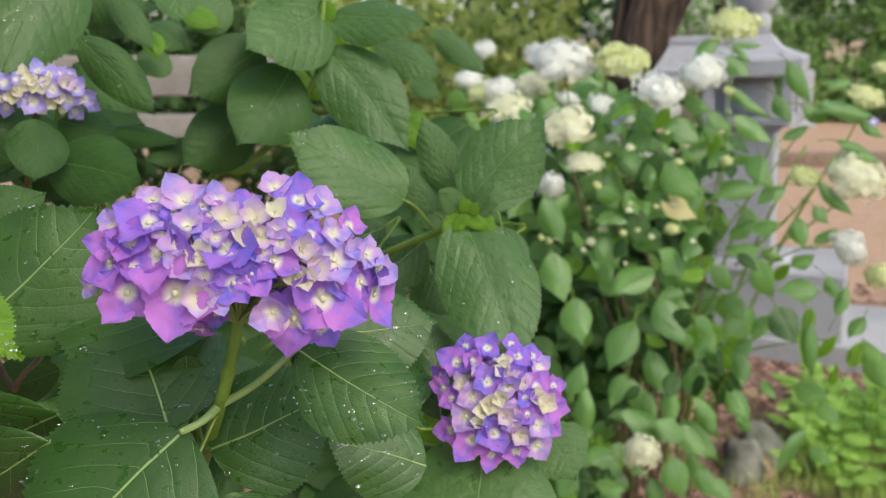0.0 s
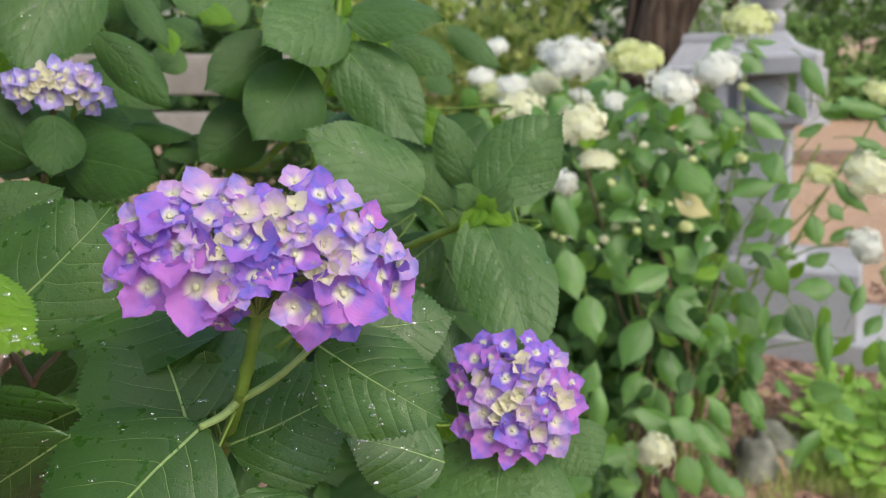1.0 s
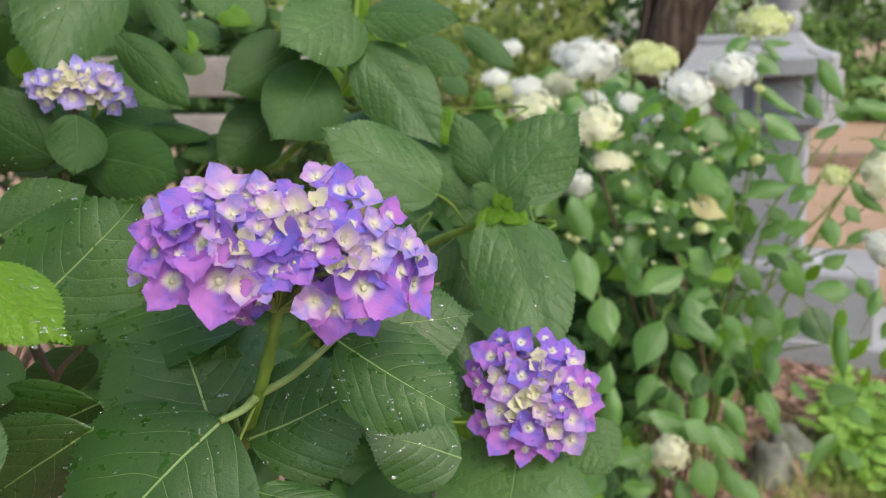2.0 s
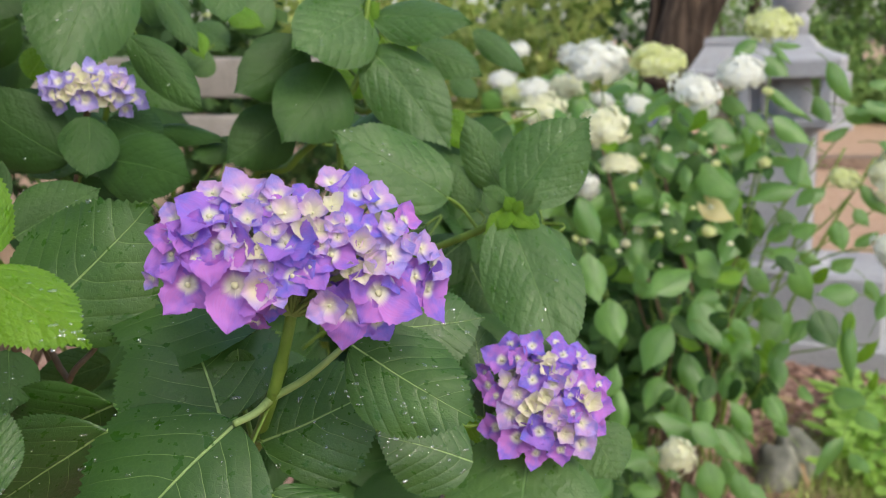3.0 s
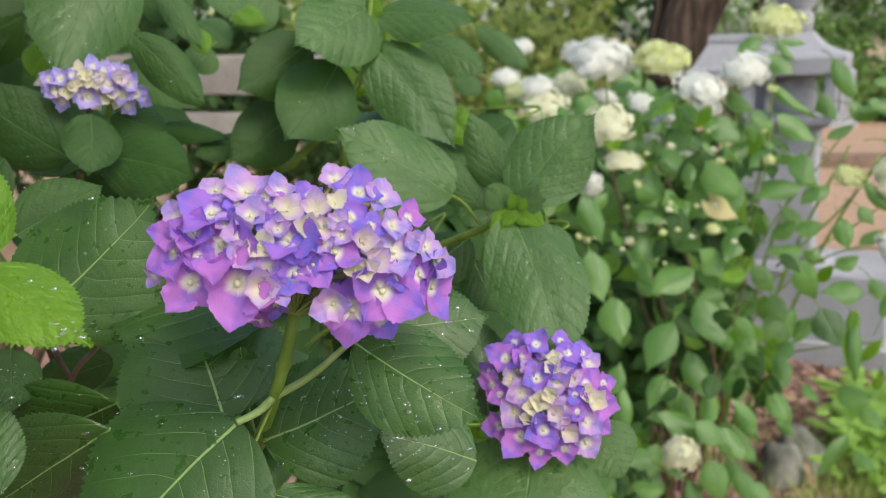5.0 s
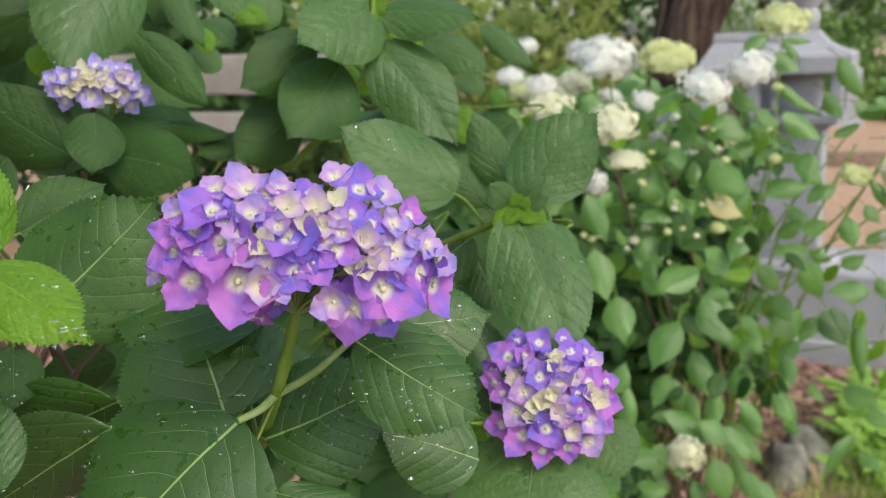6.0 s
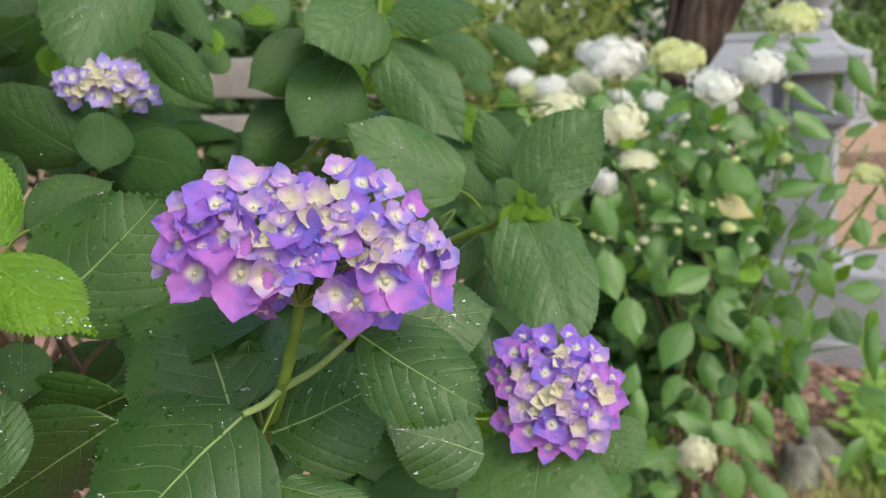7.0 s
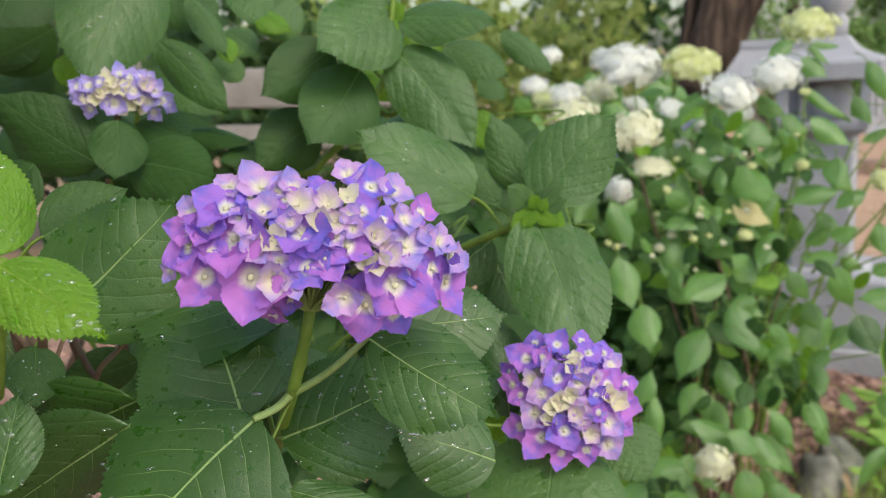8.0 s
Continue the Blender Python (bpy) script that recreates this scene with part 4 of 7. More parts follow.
drops(leaf(hydrangea, (-0.2928, 0.5818, 1.1615), (-0.2142, 0.5546, 1.1510), 0.056, (-0.22, -0.83, 0.51), "old", 2, 0), 6, 7)
leaf(hydrangea, (-0.2959, 0.6143, 1.1886), (-0.2492, 0.6040, 1.1736), 0.039, (0.07, -0.72, 0.70), "old", 2, 0)
leaf(hydrangea, (-0.4185, 0.6893, 1.3205), (-0.4168, 0.6344, 1.2666), 0.091, (0.47, -0.61, 0.64), "old", 0, 0)
leaf(hydrangea, (-0.4375, 0.7568, 1.2663), (-0.4998, 0.7226, 1.2337), 0.062, (0.52, -0.84, -0.11), "old", 2, 0)
leaf(hydrangea, (-0.4564, 0.7473, 1.2351), (-0.4867, 0.7334, 1.2719), 0.059, (0.43, -0.90, 0.01), "old", 2, 0)
leaf(hydrangea, (-0.3956, 0.6779, 1.1865), (-0.4604, 0.6667, 1.1635), 0.064, (-0.02, -0.88, 0.48), "old", 2, 0)
drops(leaf(hydrangea, (-0.4155, 0.6324, 1.1767), (-0.3528, 0.6104, 1.1511), 0.048, (-0.28, -0.95, 0.14), "old", 2, 0), 6, 13)
leaf(hydrangea, (-0.3371, 0.5328, 1.1666), (-0.3663, 0.5119, 1.1342), 0.040, (0.17, -0.89, 0.42), "old", 2, 0)
leaf(hydrangea, (-0.3249, 0.7151, 1.2284), (-0.2511, 0.6905, 1.1888), 0.044, (0.14, -0.70, 0.70), "mid", 2, 0)
leaf(hydrangea, (-0.4575, 0.7870, 1.2289), (-0.5372, 0.7752, 1.2082), 0.060, (0.08, -0.96, 0.25), "old", 2, 0)
leaf(hydrangea, (-0.5447, 0.8044, 1.2442), (-0.4603, 0.7805, 1.2040), 0.059, (0.08, -0.78, 0.62), "old", 0, 0)
leaf(hydrangea, (-0.4973, 0.7755, 1.1964), (-0.4404, 0.7884, 1.2286), 0.048, (0.13, -0.98, 0.15), "old", 2, 0)
leaf(hydrangea, (-0.3957, 0.6853, 1.2156), (-0.3758, 0.6942, 1.2444), 0.030, (0.34, -0.94, 0.06), "young", 2, 0)
# upper leaves
leaf(hydrangea, (-0.1521, 0.6921, 1.2441), (-0.2047, 0.6471, 1.2063), 0.055, (0.52, -0.82, 0.25), "old", 2, 0.03)
drops(leaf(hydrangea, (-0.1279, 0.6840, 1.2250), (-0.1625, 0.6257, 1.1695), 0.070, (0.41, -0.74, 0.53), "old", 2, 0.03), 4, 4)
drops(leaf(hydrangea, (-0.0984, 0.6897, 1.2395), (-0.0315, 0.6364, 1.1710), 0.066, (-0.12, -0.84, 0.53), "mid", 1, 0.03), 6, 5)
drops(leaf(hydrangea, (-0.0982, 0.6982, 1.2752), (-0.1505, 0.6264, 1.2434), 0.073, (0.48, -0.68, 0.56), "mid", 2, 0.02), 8, 6)
drops(leaf(hydrangea, (-0.0958, 0.6953, 1.2670), (-0.0122, 0.6650, 1.2628), 0.048, (-0.23, -0.72, 0.66), "mid", 2, 0.02), 4, 7)
leaf(hydrangea, (-0.1038, 0.7020, 1.2677), (-0.1338, 0.6927, 1.3223), 0.060, (0.42, -0.90, 0.08), "mid", 2, 0.02)
leaf(hydrangea, (-0.0609, 0.7406, 1.2426), (-0.0020, 0.7184, 1.2172), 0.041, (-0.06, -0.81, 0.58), "mid", 2, 0.03)
leaf(hydrangea, (-0.0107, 0.8728, 1.2576), (0.0450, 0.8456, 1.2136), 0.029, (-0.05, -0.88, 0.48), "mid", 2, 0.03)
leaf(hydrangea, (-0.1704, 0.6959, 1.1834), (-0.2207, 0.6616, 1.1465), 0.057, (0.43, -0.87, 0.22), "old", 2, 0.03)
leaf(hydrangea, (-0.3185, 0.7945, 1.2944), (-0.2713, 0.7634, 1.2380), 0.027, (0.19, -0.78, 0.59), "mid", 2, 0.03)
leaf(hydrangea, (-0.3109, 0.8701, 1.2635), (-0.2679, 0.8467, 1.2390), 0.038, (-0.07, -0.78, 0.62), "mid", 2, 0.03)
leaf(hydrangea, (-0.2231, 0.8635, 1.2906), (-0.2616, 0.8316, 1.2589), 0.046, (0.36, -0.84, 0.41), "mid", 2, 0.03)
leaf(hydrangea, (-0.2940, 0.7034, 1.1720), (-0.2286, 0.6861, 1.1641), 0.026, (-0.06, -0.58, 0.81), "old", 2, 0.03)
leaf(hydrangea, (-0.2223, 0.7065, 1.1607), (-0.2585, 0.6795, 1.1477), 0.028, (0.24, -0.67, 0.70), "old", 2, 0.03)
leaf(hydrangea, (-0.2164, 0.6615, 1.3081), (-0.1998, 0.6201, 1.2617), 0.038, (0.20, -0.69, 0.69), "mid", 2, 0.03)
leaf(hydrangea, (-0.3436, 0.8128, 1.2933), (-0.2923, 0.8112, 1.2702), 0.054, (0.15, -0.90, 0.41), "old", 2, 0.03)
leaf(hydrangea, (-0.2888, 0.8444, 1.2365), (-0.3053, 0.8167, 1.2143), 0.037, (0.45, -0.71, 0.55), "mid", 2, 0.03)
leaf(hydrangea, (-0.0943, 0.7408, 1.2541), (-0.0583, 0.7360, 1.2236), 0.037, (0.14, -0.94, 0.31), "young", 2, 0.03)
leaf(hydrangea, (-0.1599, 0.7460, 1.2147), (-0.0967, 0.7497, 1.2084), 0.034, (0.09, -0.92, 0.39), "young", 2, 0.03)
leaf(hydrangea, (-0.1154, 0.7647, 1.1921), (-0.1317, 0.7754, 1.2397), 0.038, (0.15, -0.95, 0.27), "young", 2, 0.03)
leaf(hydrangea, (-0.0387, 0.7478, 1.1817), (-0.0070, 0.7411, 1.1453), 0.032, (0.09, -0.96, 0.26), "young", 3, 0.03)
# bright young leaves deeper in the shrub
leaf(hydrangea, (-0.2928, 0.8130, 1.2552), (-0.2780, 0.7968, 1.2290), 0.022, (0.10, -0.80, 0.50), "young", 2, 0.03)
leaf(hydrangea, (-0.3339, 0.7759, 1.2487), (-0.3142, 0.7620, 1.2247), 0.020, (0.20, -0.80, 0.50), "young", 2, 0.03)
leaf(hydrangea, (-0.2655, 0.8423, 1.2788), (-0.2244, 0.8336, 1.2606), 0.028, (0.10, -0.75, 0.60), "young", 2, 0.03)
leaf(hydrangea, (-0.0845, 0.8376, 1.2554), (-0.0660, 0.8190, 1.2387), 0.016, (0.00, -0.80, 0.50), "young", 2, 0.03)
leaf(hydrangea, (-0.0660, 0.8190, 1.2387), (-0.0437, 0.7997, 1.2151), 0.023, (-0.10, -0.80, 0.50), "young", 2, 0.03)
leaf(hydrangea, (-0.0331, 0.8598, 1.2080), (-0.0055, 0.8390, 1.1888), 0.026, (0.10, -0.80, 0.50), "mid", 2, 0.03)
leaf(hydrangea, (-0.1822, 0.8424, 1.2034), (-0.1617, 0.8251, 1.1882), 0.021, (0.10, -0.80, 0.50), "young", 2, 0.03)
leaf(hydrangea, (-0.0177, 0.7945, 1.1445), (-0.0341, 0.7765, 1.1660), 0.029, (0.10, -0.90, 0.30), "dark", 2, 0.03)
# leaf pairs at the growing tip
drops(leaf(hydrangea, (-0.0272, 0.5529, 1.1372), (-0.0965, 0.5308, 1.1950), 0.065, (0.57, -0.72, 0.41), "mid", 1, 0.05), 10, 3)
drops(leaf(hydrangea, (0.0170, 0.5539, 1.1338), (0.0670, 0.5540, 1.1994), 0.063, (-0.37, -0.88, 0.28), "mid", 1, 0.01), 8, 4)
drops(leaf(hydrangea, (0.0149, 0.5462, 1.1244), (0.0474, 0.4554, 1.0619), 0.068, (-0.07, -0.58, 0.81), "mid", 1, 0.01), 14, 5)
leaf(hydrangea, (0.0330, 0.5700, 1.1120), (0.0530, 0.4870, 1.0480), 0.044, (-0.25, -0.62, 0.74), "mid", 2, 0.01)
leaf(hydrangea, (0.0129, 0.5945, 1.1317), (-0.0156, 0.5976, 1.1940), 0.033, (0.16, -0.98, 0.12), "mid", 2, 0.03)
leaf(hydrangea, (-0.0063, 0.5901, 1.1208), (-0.0311, 0.5976, 1.1587), 0.027, (0.15, -0.95, 0.29), "mid", 2, 0.03)
leaf(hydrangea, (0.0137, 0.5474, 1.1294), (-0.0002, 0.5400, 1.1456), 0.016, (0.61, -0.77, 0.17), "mid", 1, 0.005)
leaf(hydrangea, (0.0215, 0.5452, 1.1306), (0.0367, 0.5414, 1.1393), 0.015, (-0.46, -0.75, 0.48), "mid", 1, 0.005)
leaf(hydrangea, (0.0175, 0.5422, 1.1280), (0.0306, 0.5320, 1.1246), 0.013, (-0.28, -0.61, 0.74), "young", 3, 0.005)
leaf(hydrangea, (0.0155, 0.5423, 1.1292), (0.0075, 0.5297, 1.1228), 0.010, (0.16, -0.53, 0.84), "young", 3, 0.005)
leaf(hydrangea, (0.0195, 0.5455, 1.1322), (0.0379, 0.5317, 1.1207), 0.016, (-0.11, -0.72, 0.69), "young", 1, 0.005)
leaf(hydrangea, (0.0175, 0.5451, 1.1314), (-0.0013, 0.5286, 1.1214), 0.016, (0.15, -0.63, 0.76), "young", 3, 0.005)
leaf(hydrangea, (0.0207, 0.5459, 1.1337), (0.0320, 0.5434, 1.1484), 0.013, (-0.48, -0.85, 0.22), "mid", 1, 0.005)
leaf(hydrangea, (0.0169, 0.5498, 1.1337), (-0.0029, 0.5454, 1.1474), 0.019, (0.46, -0.79, 0.41), "mid", 2, 0.005)
leaf(hydrangea, (0.0183, 0.5432, 1.1318), (0.0134, 0.5401, 1.1416), 0.011, (0.48, -0.88, -0.04), "young", 1, 0.005)
leaf(hydrangea, (0.0194, 0.5409, 1.1307), (0.0243, 0.5405, 1.1395), 0.009, (-0.39, -0.91, 0.17), "young", 4, 0.004)
leaf(hydrangea, (-0.1023, 0.6917, 1.2673), (-0.0897, 0.6904, 1.2784), 0.018, (-0.28, -0.94, 0.21), "young", 1, 0.005)
leaf(hydrangea, (-0.1023, 0.6912, 1.2655), (-0.1101, 0.6885, 1.2774), 0.015, (0.47, -0.88, 0.10), "young", 3, 0.005)
leaf(hydrangea, (-0.1010, 0.6893, 1.2654), (-0.0980, 0.6784, 1.2541), 0.012, (0.08, -0.71, 0.70), "young", 3, 0.005)
leaf(hydrangea, (-0.0155, 0.6228, 1.0895), (-0.0557, 0.6011, 1.0577), 0.045, (-0.01, -0.82, 0.58), "dark", 2, 0.03)
leaf(hydrangea, (-0.0112, 0.6375, 1.0642), (0.0119, 0.6098, 1.0292), 0.042, (0.01, -0.78, 0.62), "dark", 2, 0.03)
leaf(hydrangea, (-0.0488, 0.6426, 1.0969), (-0.0864, 0.6350, 1.0793), 0.046, (-0.08, -0.84, 0.53), "dark", 2, 0.03)
leaf(hydrangea, (0.0482, 0.6306, 1.0995), (0.0577, 0.6009, 1.0607), 0.032, (-0.09, -0.80, 0.59), "mid", 2, 0.03)
# canes through the middle of the shrub; most leaves' darker green carries the shade
inside = random.Random(12)
outer_stems, STEMS[hydrangea.name] = STEMS[hydrangea.name], []
for k in range(16):
    a, d = radians(-58 + 3.9 * k), 0.84 + 0.05 * (k % 3)
    foot = Vector((-0.12 + 0.015 * (k - 8), 0.84 + 0.02 * (k % 4), -0.02))
    top = Vector((math.sin(a) * d, math.cos(a) * d, 1.05 + 0.08 * (k % 3)))
    if -21.5 < math.degrees(a) < -9:
        top.z = 0.98
    stem(hydrangea, (tuple(top), tuple(top.lerp(foot, 0.45) + Vector((0.0, 0.06, 0.05))), tuple(foot)), 0.0020, 0.0045, STEM_GREEN)
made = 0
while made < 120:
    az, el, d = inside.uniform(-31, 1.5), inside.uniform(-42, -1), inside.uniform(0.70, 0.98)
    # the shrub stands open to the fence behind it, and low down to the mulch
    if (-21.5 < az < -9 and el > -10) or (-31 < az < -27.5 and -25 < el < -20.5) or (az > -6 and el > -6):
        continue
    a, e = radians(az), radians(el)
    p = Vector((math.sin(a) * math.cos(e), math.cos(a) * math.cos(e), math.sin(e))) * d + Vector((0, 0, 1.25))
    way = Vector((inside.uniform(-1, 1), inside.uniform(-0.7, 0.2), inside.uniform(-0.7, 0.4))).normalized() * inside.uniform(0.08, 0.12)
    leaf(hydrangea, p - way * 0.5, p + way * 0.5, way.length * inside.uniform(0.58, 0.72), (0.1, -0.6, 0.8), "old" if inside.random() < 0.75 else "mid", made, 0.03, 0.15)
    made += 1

# unseen leaves added on that side of the shrub, to shade what lies below
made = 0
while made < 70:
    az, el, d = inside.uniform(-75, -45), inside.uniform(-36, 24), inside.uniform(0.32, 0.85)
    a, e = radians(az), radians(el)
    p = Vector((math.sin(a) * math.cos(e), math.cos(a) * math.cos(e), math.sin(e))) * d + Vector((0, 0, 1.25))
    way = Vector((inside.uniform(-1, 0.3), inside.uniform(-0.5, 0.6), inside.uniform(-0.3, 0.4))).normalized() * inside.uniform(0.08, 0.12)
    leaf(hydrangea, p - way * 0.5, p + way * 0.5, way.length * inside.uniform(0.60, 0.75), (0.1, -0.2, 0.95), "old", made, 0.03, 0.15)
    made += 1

# more unseen leaves added above it, to keep light off the left
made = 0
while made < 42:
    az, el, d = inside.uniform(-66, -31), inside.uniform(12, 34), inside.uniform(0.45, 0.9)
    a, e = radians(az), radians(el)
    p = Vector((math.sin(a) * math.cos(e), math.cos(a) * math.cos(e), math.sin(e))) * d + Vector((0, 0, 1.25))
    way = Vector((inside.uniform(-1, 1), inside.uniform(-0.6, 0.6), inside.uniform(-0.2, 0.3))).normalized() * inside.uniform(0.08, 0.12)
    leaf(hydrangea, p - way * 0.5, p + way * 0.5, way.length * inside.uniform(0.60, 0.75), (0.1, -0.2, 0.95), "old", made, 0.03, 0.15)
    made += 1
STEMS[hydrangea.name] += outer_stems


# ---------------------------------------------------------------- violet blooms
bloom = Head(hydrangea, (-0.0937, 0.3433, 1.1473), (0.97, 0.25, -0.00), (-0.06, 0.24, 0.97), (0.25, -0.94, 0.25), 0.0613, 0.0380, 0.0409, (-0.0955, 0.3470, 1.1215), "large violet mophead bloom with pink, blue and cream florets", 3)
bloom.at(-0.0313, 0.0220, 0.0422, 0.0149, "violet", -0.15, 0.9, 135)
bloom.at(-0.0277, 0.0100, 0.0475, 0.0179, "pink", -0.6, 0.3, 175)
bloom.at(-0.0464, 0.0084, 0.0391, 0.0136, "pink", -0.9, 0.1, 190)
bloom.at(-0.0408, -0.0039, 0.0414, 0.0149, "pink", -0.35, -0.15, 228)
bloom.at(-0.0227, -0.0051, 0.0480, 0.0188, "pink", -0.1, -0.1, 250)
bloom.at(-0.0144, -0.0068, 0.0515, 0.0088, "cream", 0, -0.05, 95)
bloom.at(-0.0007, -0.0027, 0.0534, 0.0116, "violet", 0, -0.1, 215)
bloom.at(-0.0017, 0.0098, 0.0525, 0.0148, "violet", -0.3, 0.5, 155)
bloom.at(-0.0198, 0.0053, 0.0522, 0.0079, "lilac", -0.1, 0.05, 135)
bloom.at(-0.0138, 0.0087, 0.0531, 0.0074, "ivory", 0.1, 0.1, 45)
bloom.at(-0.0204, 0.0135, 0.0509, 0.0075, "lilac", -0.2, 0.3, 100)
bloom.at(-0.0164, 0.0205, 0.0488, 0.0085, "lilac", -0.1, 0.5, 60)
bloom.at(-0.0177, 0.0301, 0.0412, 0.0111, "lilac", -0.05, 0.75, 112)
bloom.at(-0.0110, 0.0279, 0.0451, 0.0071, "lilac", 0.2, 0.7, 70)
bloom.at(-0.0301, 0.0318, 0.0349, 0.0088, "lilac", -0.2, 0.8, 115)
bloom.at(-0.0448, 0.0216, 0.0354, 0.0084, "lilac", -0.7, 0.4, 120)
bloom.at(-0.0471, 0.0148, 0.0376, 0.0093, "pink", -0.8, 0.25, 160)
bloom.at(-0.0381, 0.0153, 0.0430, 0.0115, "pink", -0.4, 0.5, 150)
bloom.at(-0.0045, 0.0293, 0.0446, 0.0076, "lilac", 0.1, 0.8, 95)
bloom.at(-0.0554, -0.0007, 0.0302, 0.0050, "lilac", -0.8, -0.2, 230)
bloom.at(-0.0075, 0.0247, 0.0476, 0.0085, "pink", 0, 0.7, 120)
bloom.at(-0.0023, 0.0220, 0.0497, 0.0080, "cream", 0.05, 0.35, 50)
bloom.at(-0.0215, 0.0262, 0.0444, 0.0067, "violet", 0, 0.6, 40)
bloom.at(-0.0072, -0.0090, 0.0524, 0.0060, "lilac", 0.3, -0.2, 275)
bloom.at(0.0176, 0.0343, 0.0376, 0.0088, "lilac", 0, 0.65, 100)
bloom.at(0.0088, 0.0215, 0.0499, 0.0075, "cream", 0, 0.3, 80)
bloom.at(0.0068, 0.0278, 0.0458, 0.0076, "violet", -0.1, 0.8, 120)
bloom.at(0.0268, 0.0282, 0.0410, 0.0121, "violet", 0.1, 0.65, 80)
bloom.at(0.0219, 0.0182, 0.0493, 0.0099, "violet", 0.1, 0.4, 100)
bloom.at(0.0351, 0.0263, 0.0399, 0.0102, "lilac", 0.4, 0.6, 60)
bloom.at(0.0167, 0.0243, 0.0476, 0.0061, "ivory", 0, 0.5, 30)
bloom.at(0.0047, 0.0148, 0.0532, 0.0060, "ivory", 0, 0.2, 70)
bloom.at(0.0104, 0.0145, 0.0529, 0.0065, "cream", 0, 0.2, 10)
bloom.at(0.0164, 0.0165, 0.0517, 0.0061, "lilac", 0.1, 0.3, 50)
bloom.at(0.0148, 0.0044, 0.0530, 0.0130, "pink", 0.25, 0.3, 55)
bloom.at(0.0065, 0.0004, 0.0539, 0.0111, "pink", -0.15, 0.05, 300)
bloom.at(0.0334, -0.0120, 0.0458, 0.0177, "pink", 0.25, -0.05, 325)
bloom.at(0.0214, -0.0187, 0.0449, 0.0177, "pink", 0, -0.1, 265)
bloom.at(0.0135, -0.0156, 0.0492, 0.0099, "lilac", -0.35, -0.1, 200)
bloom.at(0.0386, 0.0031, 0.0479, 0.0128, "lilac", 0.2, 0.45, 110)
bloom.at(0.0310, 0.0003, 0.0514, 0.0070, "cream", 0.1, 0.1, 45)
bloom.at(0.0264, -0.0031, 0.0524, 0.0061, "ivory", 0, 0, 20)
bloom.at(0.0261, 0.0083, 0.0522, 0.0065, "cream", 0.1, 0.2, 80)
bloom.at(0.0302, 0.0144, 0.0494, 0.0075, "violet", 0.2, 0.4, 60)
bloom.at(0.0389, 0.0140, 0.0465, 0.0081, "lilac", 0.4, 0.4, 90)
bloom.at(0.0463, 0.0169, 0.0413, 0.0092, "pink", 0.6, 0.4, 70)
bloom.at(0.0468, 0.0068, 0.0452, 0.0067, "lilac", 0.4, 0.3, 30)
bloom.at(0.0529, 0.0051, 0.0416, 0.0088, "lilac", 0.7, 0.3, 60)
bloom.at(0.0585, -0.0024, 0.0372, 0.0094, "lilac", 0.8, 0.1, 340)
bloom.at(0.0497, -0.0066, 0.0420, 0.0121, "pink", 0.6, 0, 300)
bloom.at(0.0560, -0.0125, 0.0345, 0.0145, "pink", 0.8, -0.3, 283)
bloom.at(0.0331, -0.0242, 0.0388, 0.0112, "violet", 0.2, -0.4, 300)
bloom.at(0.0220, -0.0028, 0.0535, 0.0046, "ivory", 0, 0, 90)
bloom.at(0.0406, -0.0059, 0.0470, 0.0095, "violet", 0.4, 0.1, 20)
bloom.at(-0.0373, 0.0056, 0.0458, 0.0095, "pink", -0.5, 0, 200)
bloom.at(-0.0063, 0.0149, 0.0529, 0.0060, "lilac", -0.1, 0.3, 90)
bloom.at(0.0019, 0.0056, 0.0546, 0.0078, "violet", 0, 0.1, 200)
bloom.at(-0.0114, 0.0008, 0.0540, 0.0060, "lilac", -0.1, 0, 90)
bloom.at(0.0178, 0.0115, 0.0531, 0.0060, "lilac", 0, 0.2, 70)
bloom.at(-0.0257, 0.0183, 0.0480, 0.0061, "lilac", -0.2, 0.4, 120)
bloom.at(0.0109, 0.0084, 0.0544, 0.0060, "lilac", -0.1, 0.2, 200)
bloom.at(0.0289, 0.0052, 0.0521, 0.0056, "cream", 0.1, 0.2, 10)
bloom.fill(70, 0.0085, ("lilac", "violet", "pink"), 0.92, 0.74, skip=lambda u, v: abs(u - 0.05) < 0.24 and v < -0.1)
bloom.fill(40, 0.0120, ("violet", "pink", "lilac"), 0.85, 0.90, -1.0, skip=lambda u, v: v < -0.35)
bloom.close()
second_bloom = Head(hydrangea, (0.0375, 0.4656, 1.0235), (1.00, -0.09, 0.00), (0.04, 0.42, 0.91), (-0.08, -0.90, 0.42), 0.0362, 0.0405, 0.0292, (0.0313, 0.4829, 0.9918), "rounded violet mophead bloom with cream unopened florets", 7)
second_bloom.at(-0.0235, 0.0340, 0.0079, 0.0105, "violet", -0.3, 0.5, 95)
second_bloom.at(-0.0096, 0.0330, 0.0165, 0.0109, "violet", -0.05, 0.4, 60)
second_bloom.at(0.0052, 0.0363, 0.0143, 0.0085, "violet", 0.2, 0.6, 80)
second_bloom.at(0.0098, 0.0284, 0.0193, 0.0103, "violet", 0.2, 0.4, 30)
second_bloom.at(0.0184, 0.0294, 0.0147, 0.0098, "violet", 0.4, 0.5, 70)
second_bloom.at(0.0229, 0.0221, 0.0167, 0.0091, "lilac", 0.5, 0.4, 40)
second_bloom.at(-0.0283, 0.0235, 0.0131, 0.0134, "pink", -0.35, 0.3, 150)
second_bloom.at(-0.0185, 0.0246, 0.0196, 0.0096, "pink", -0.1, 0.4, 60)
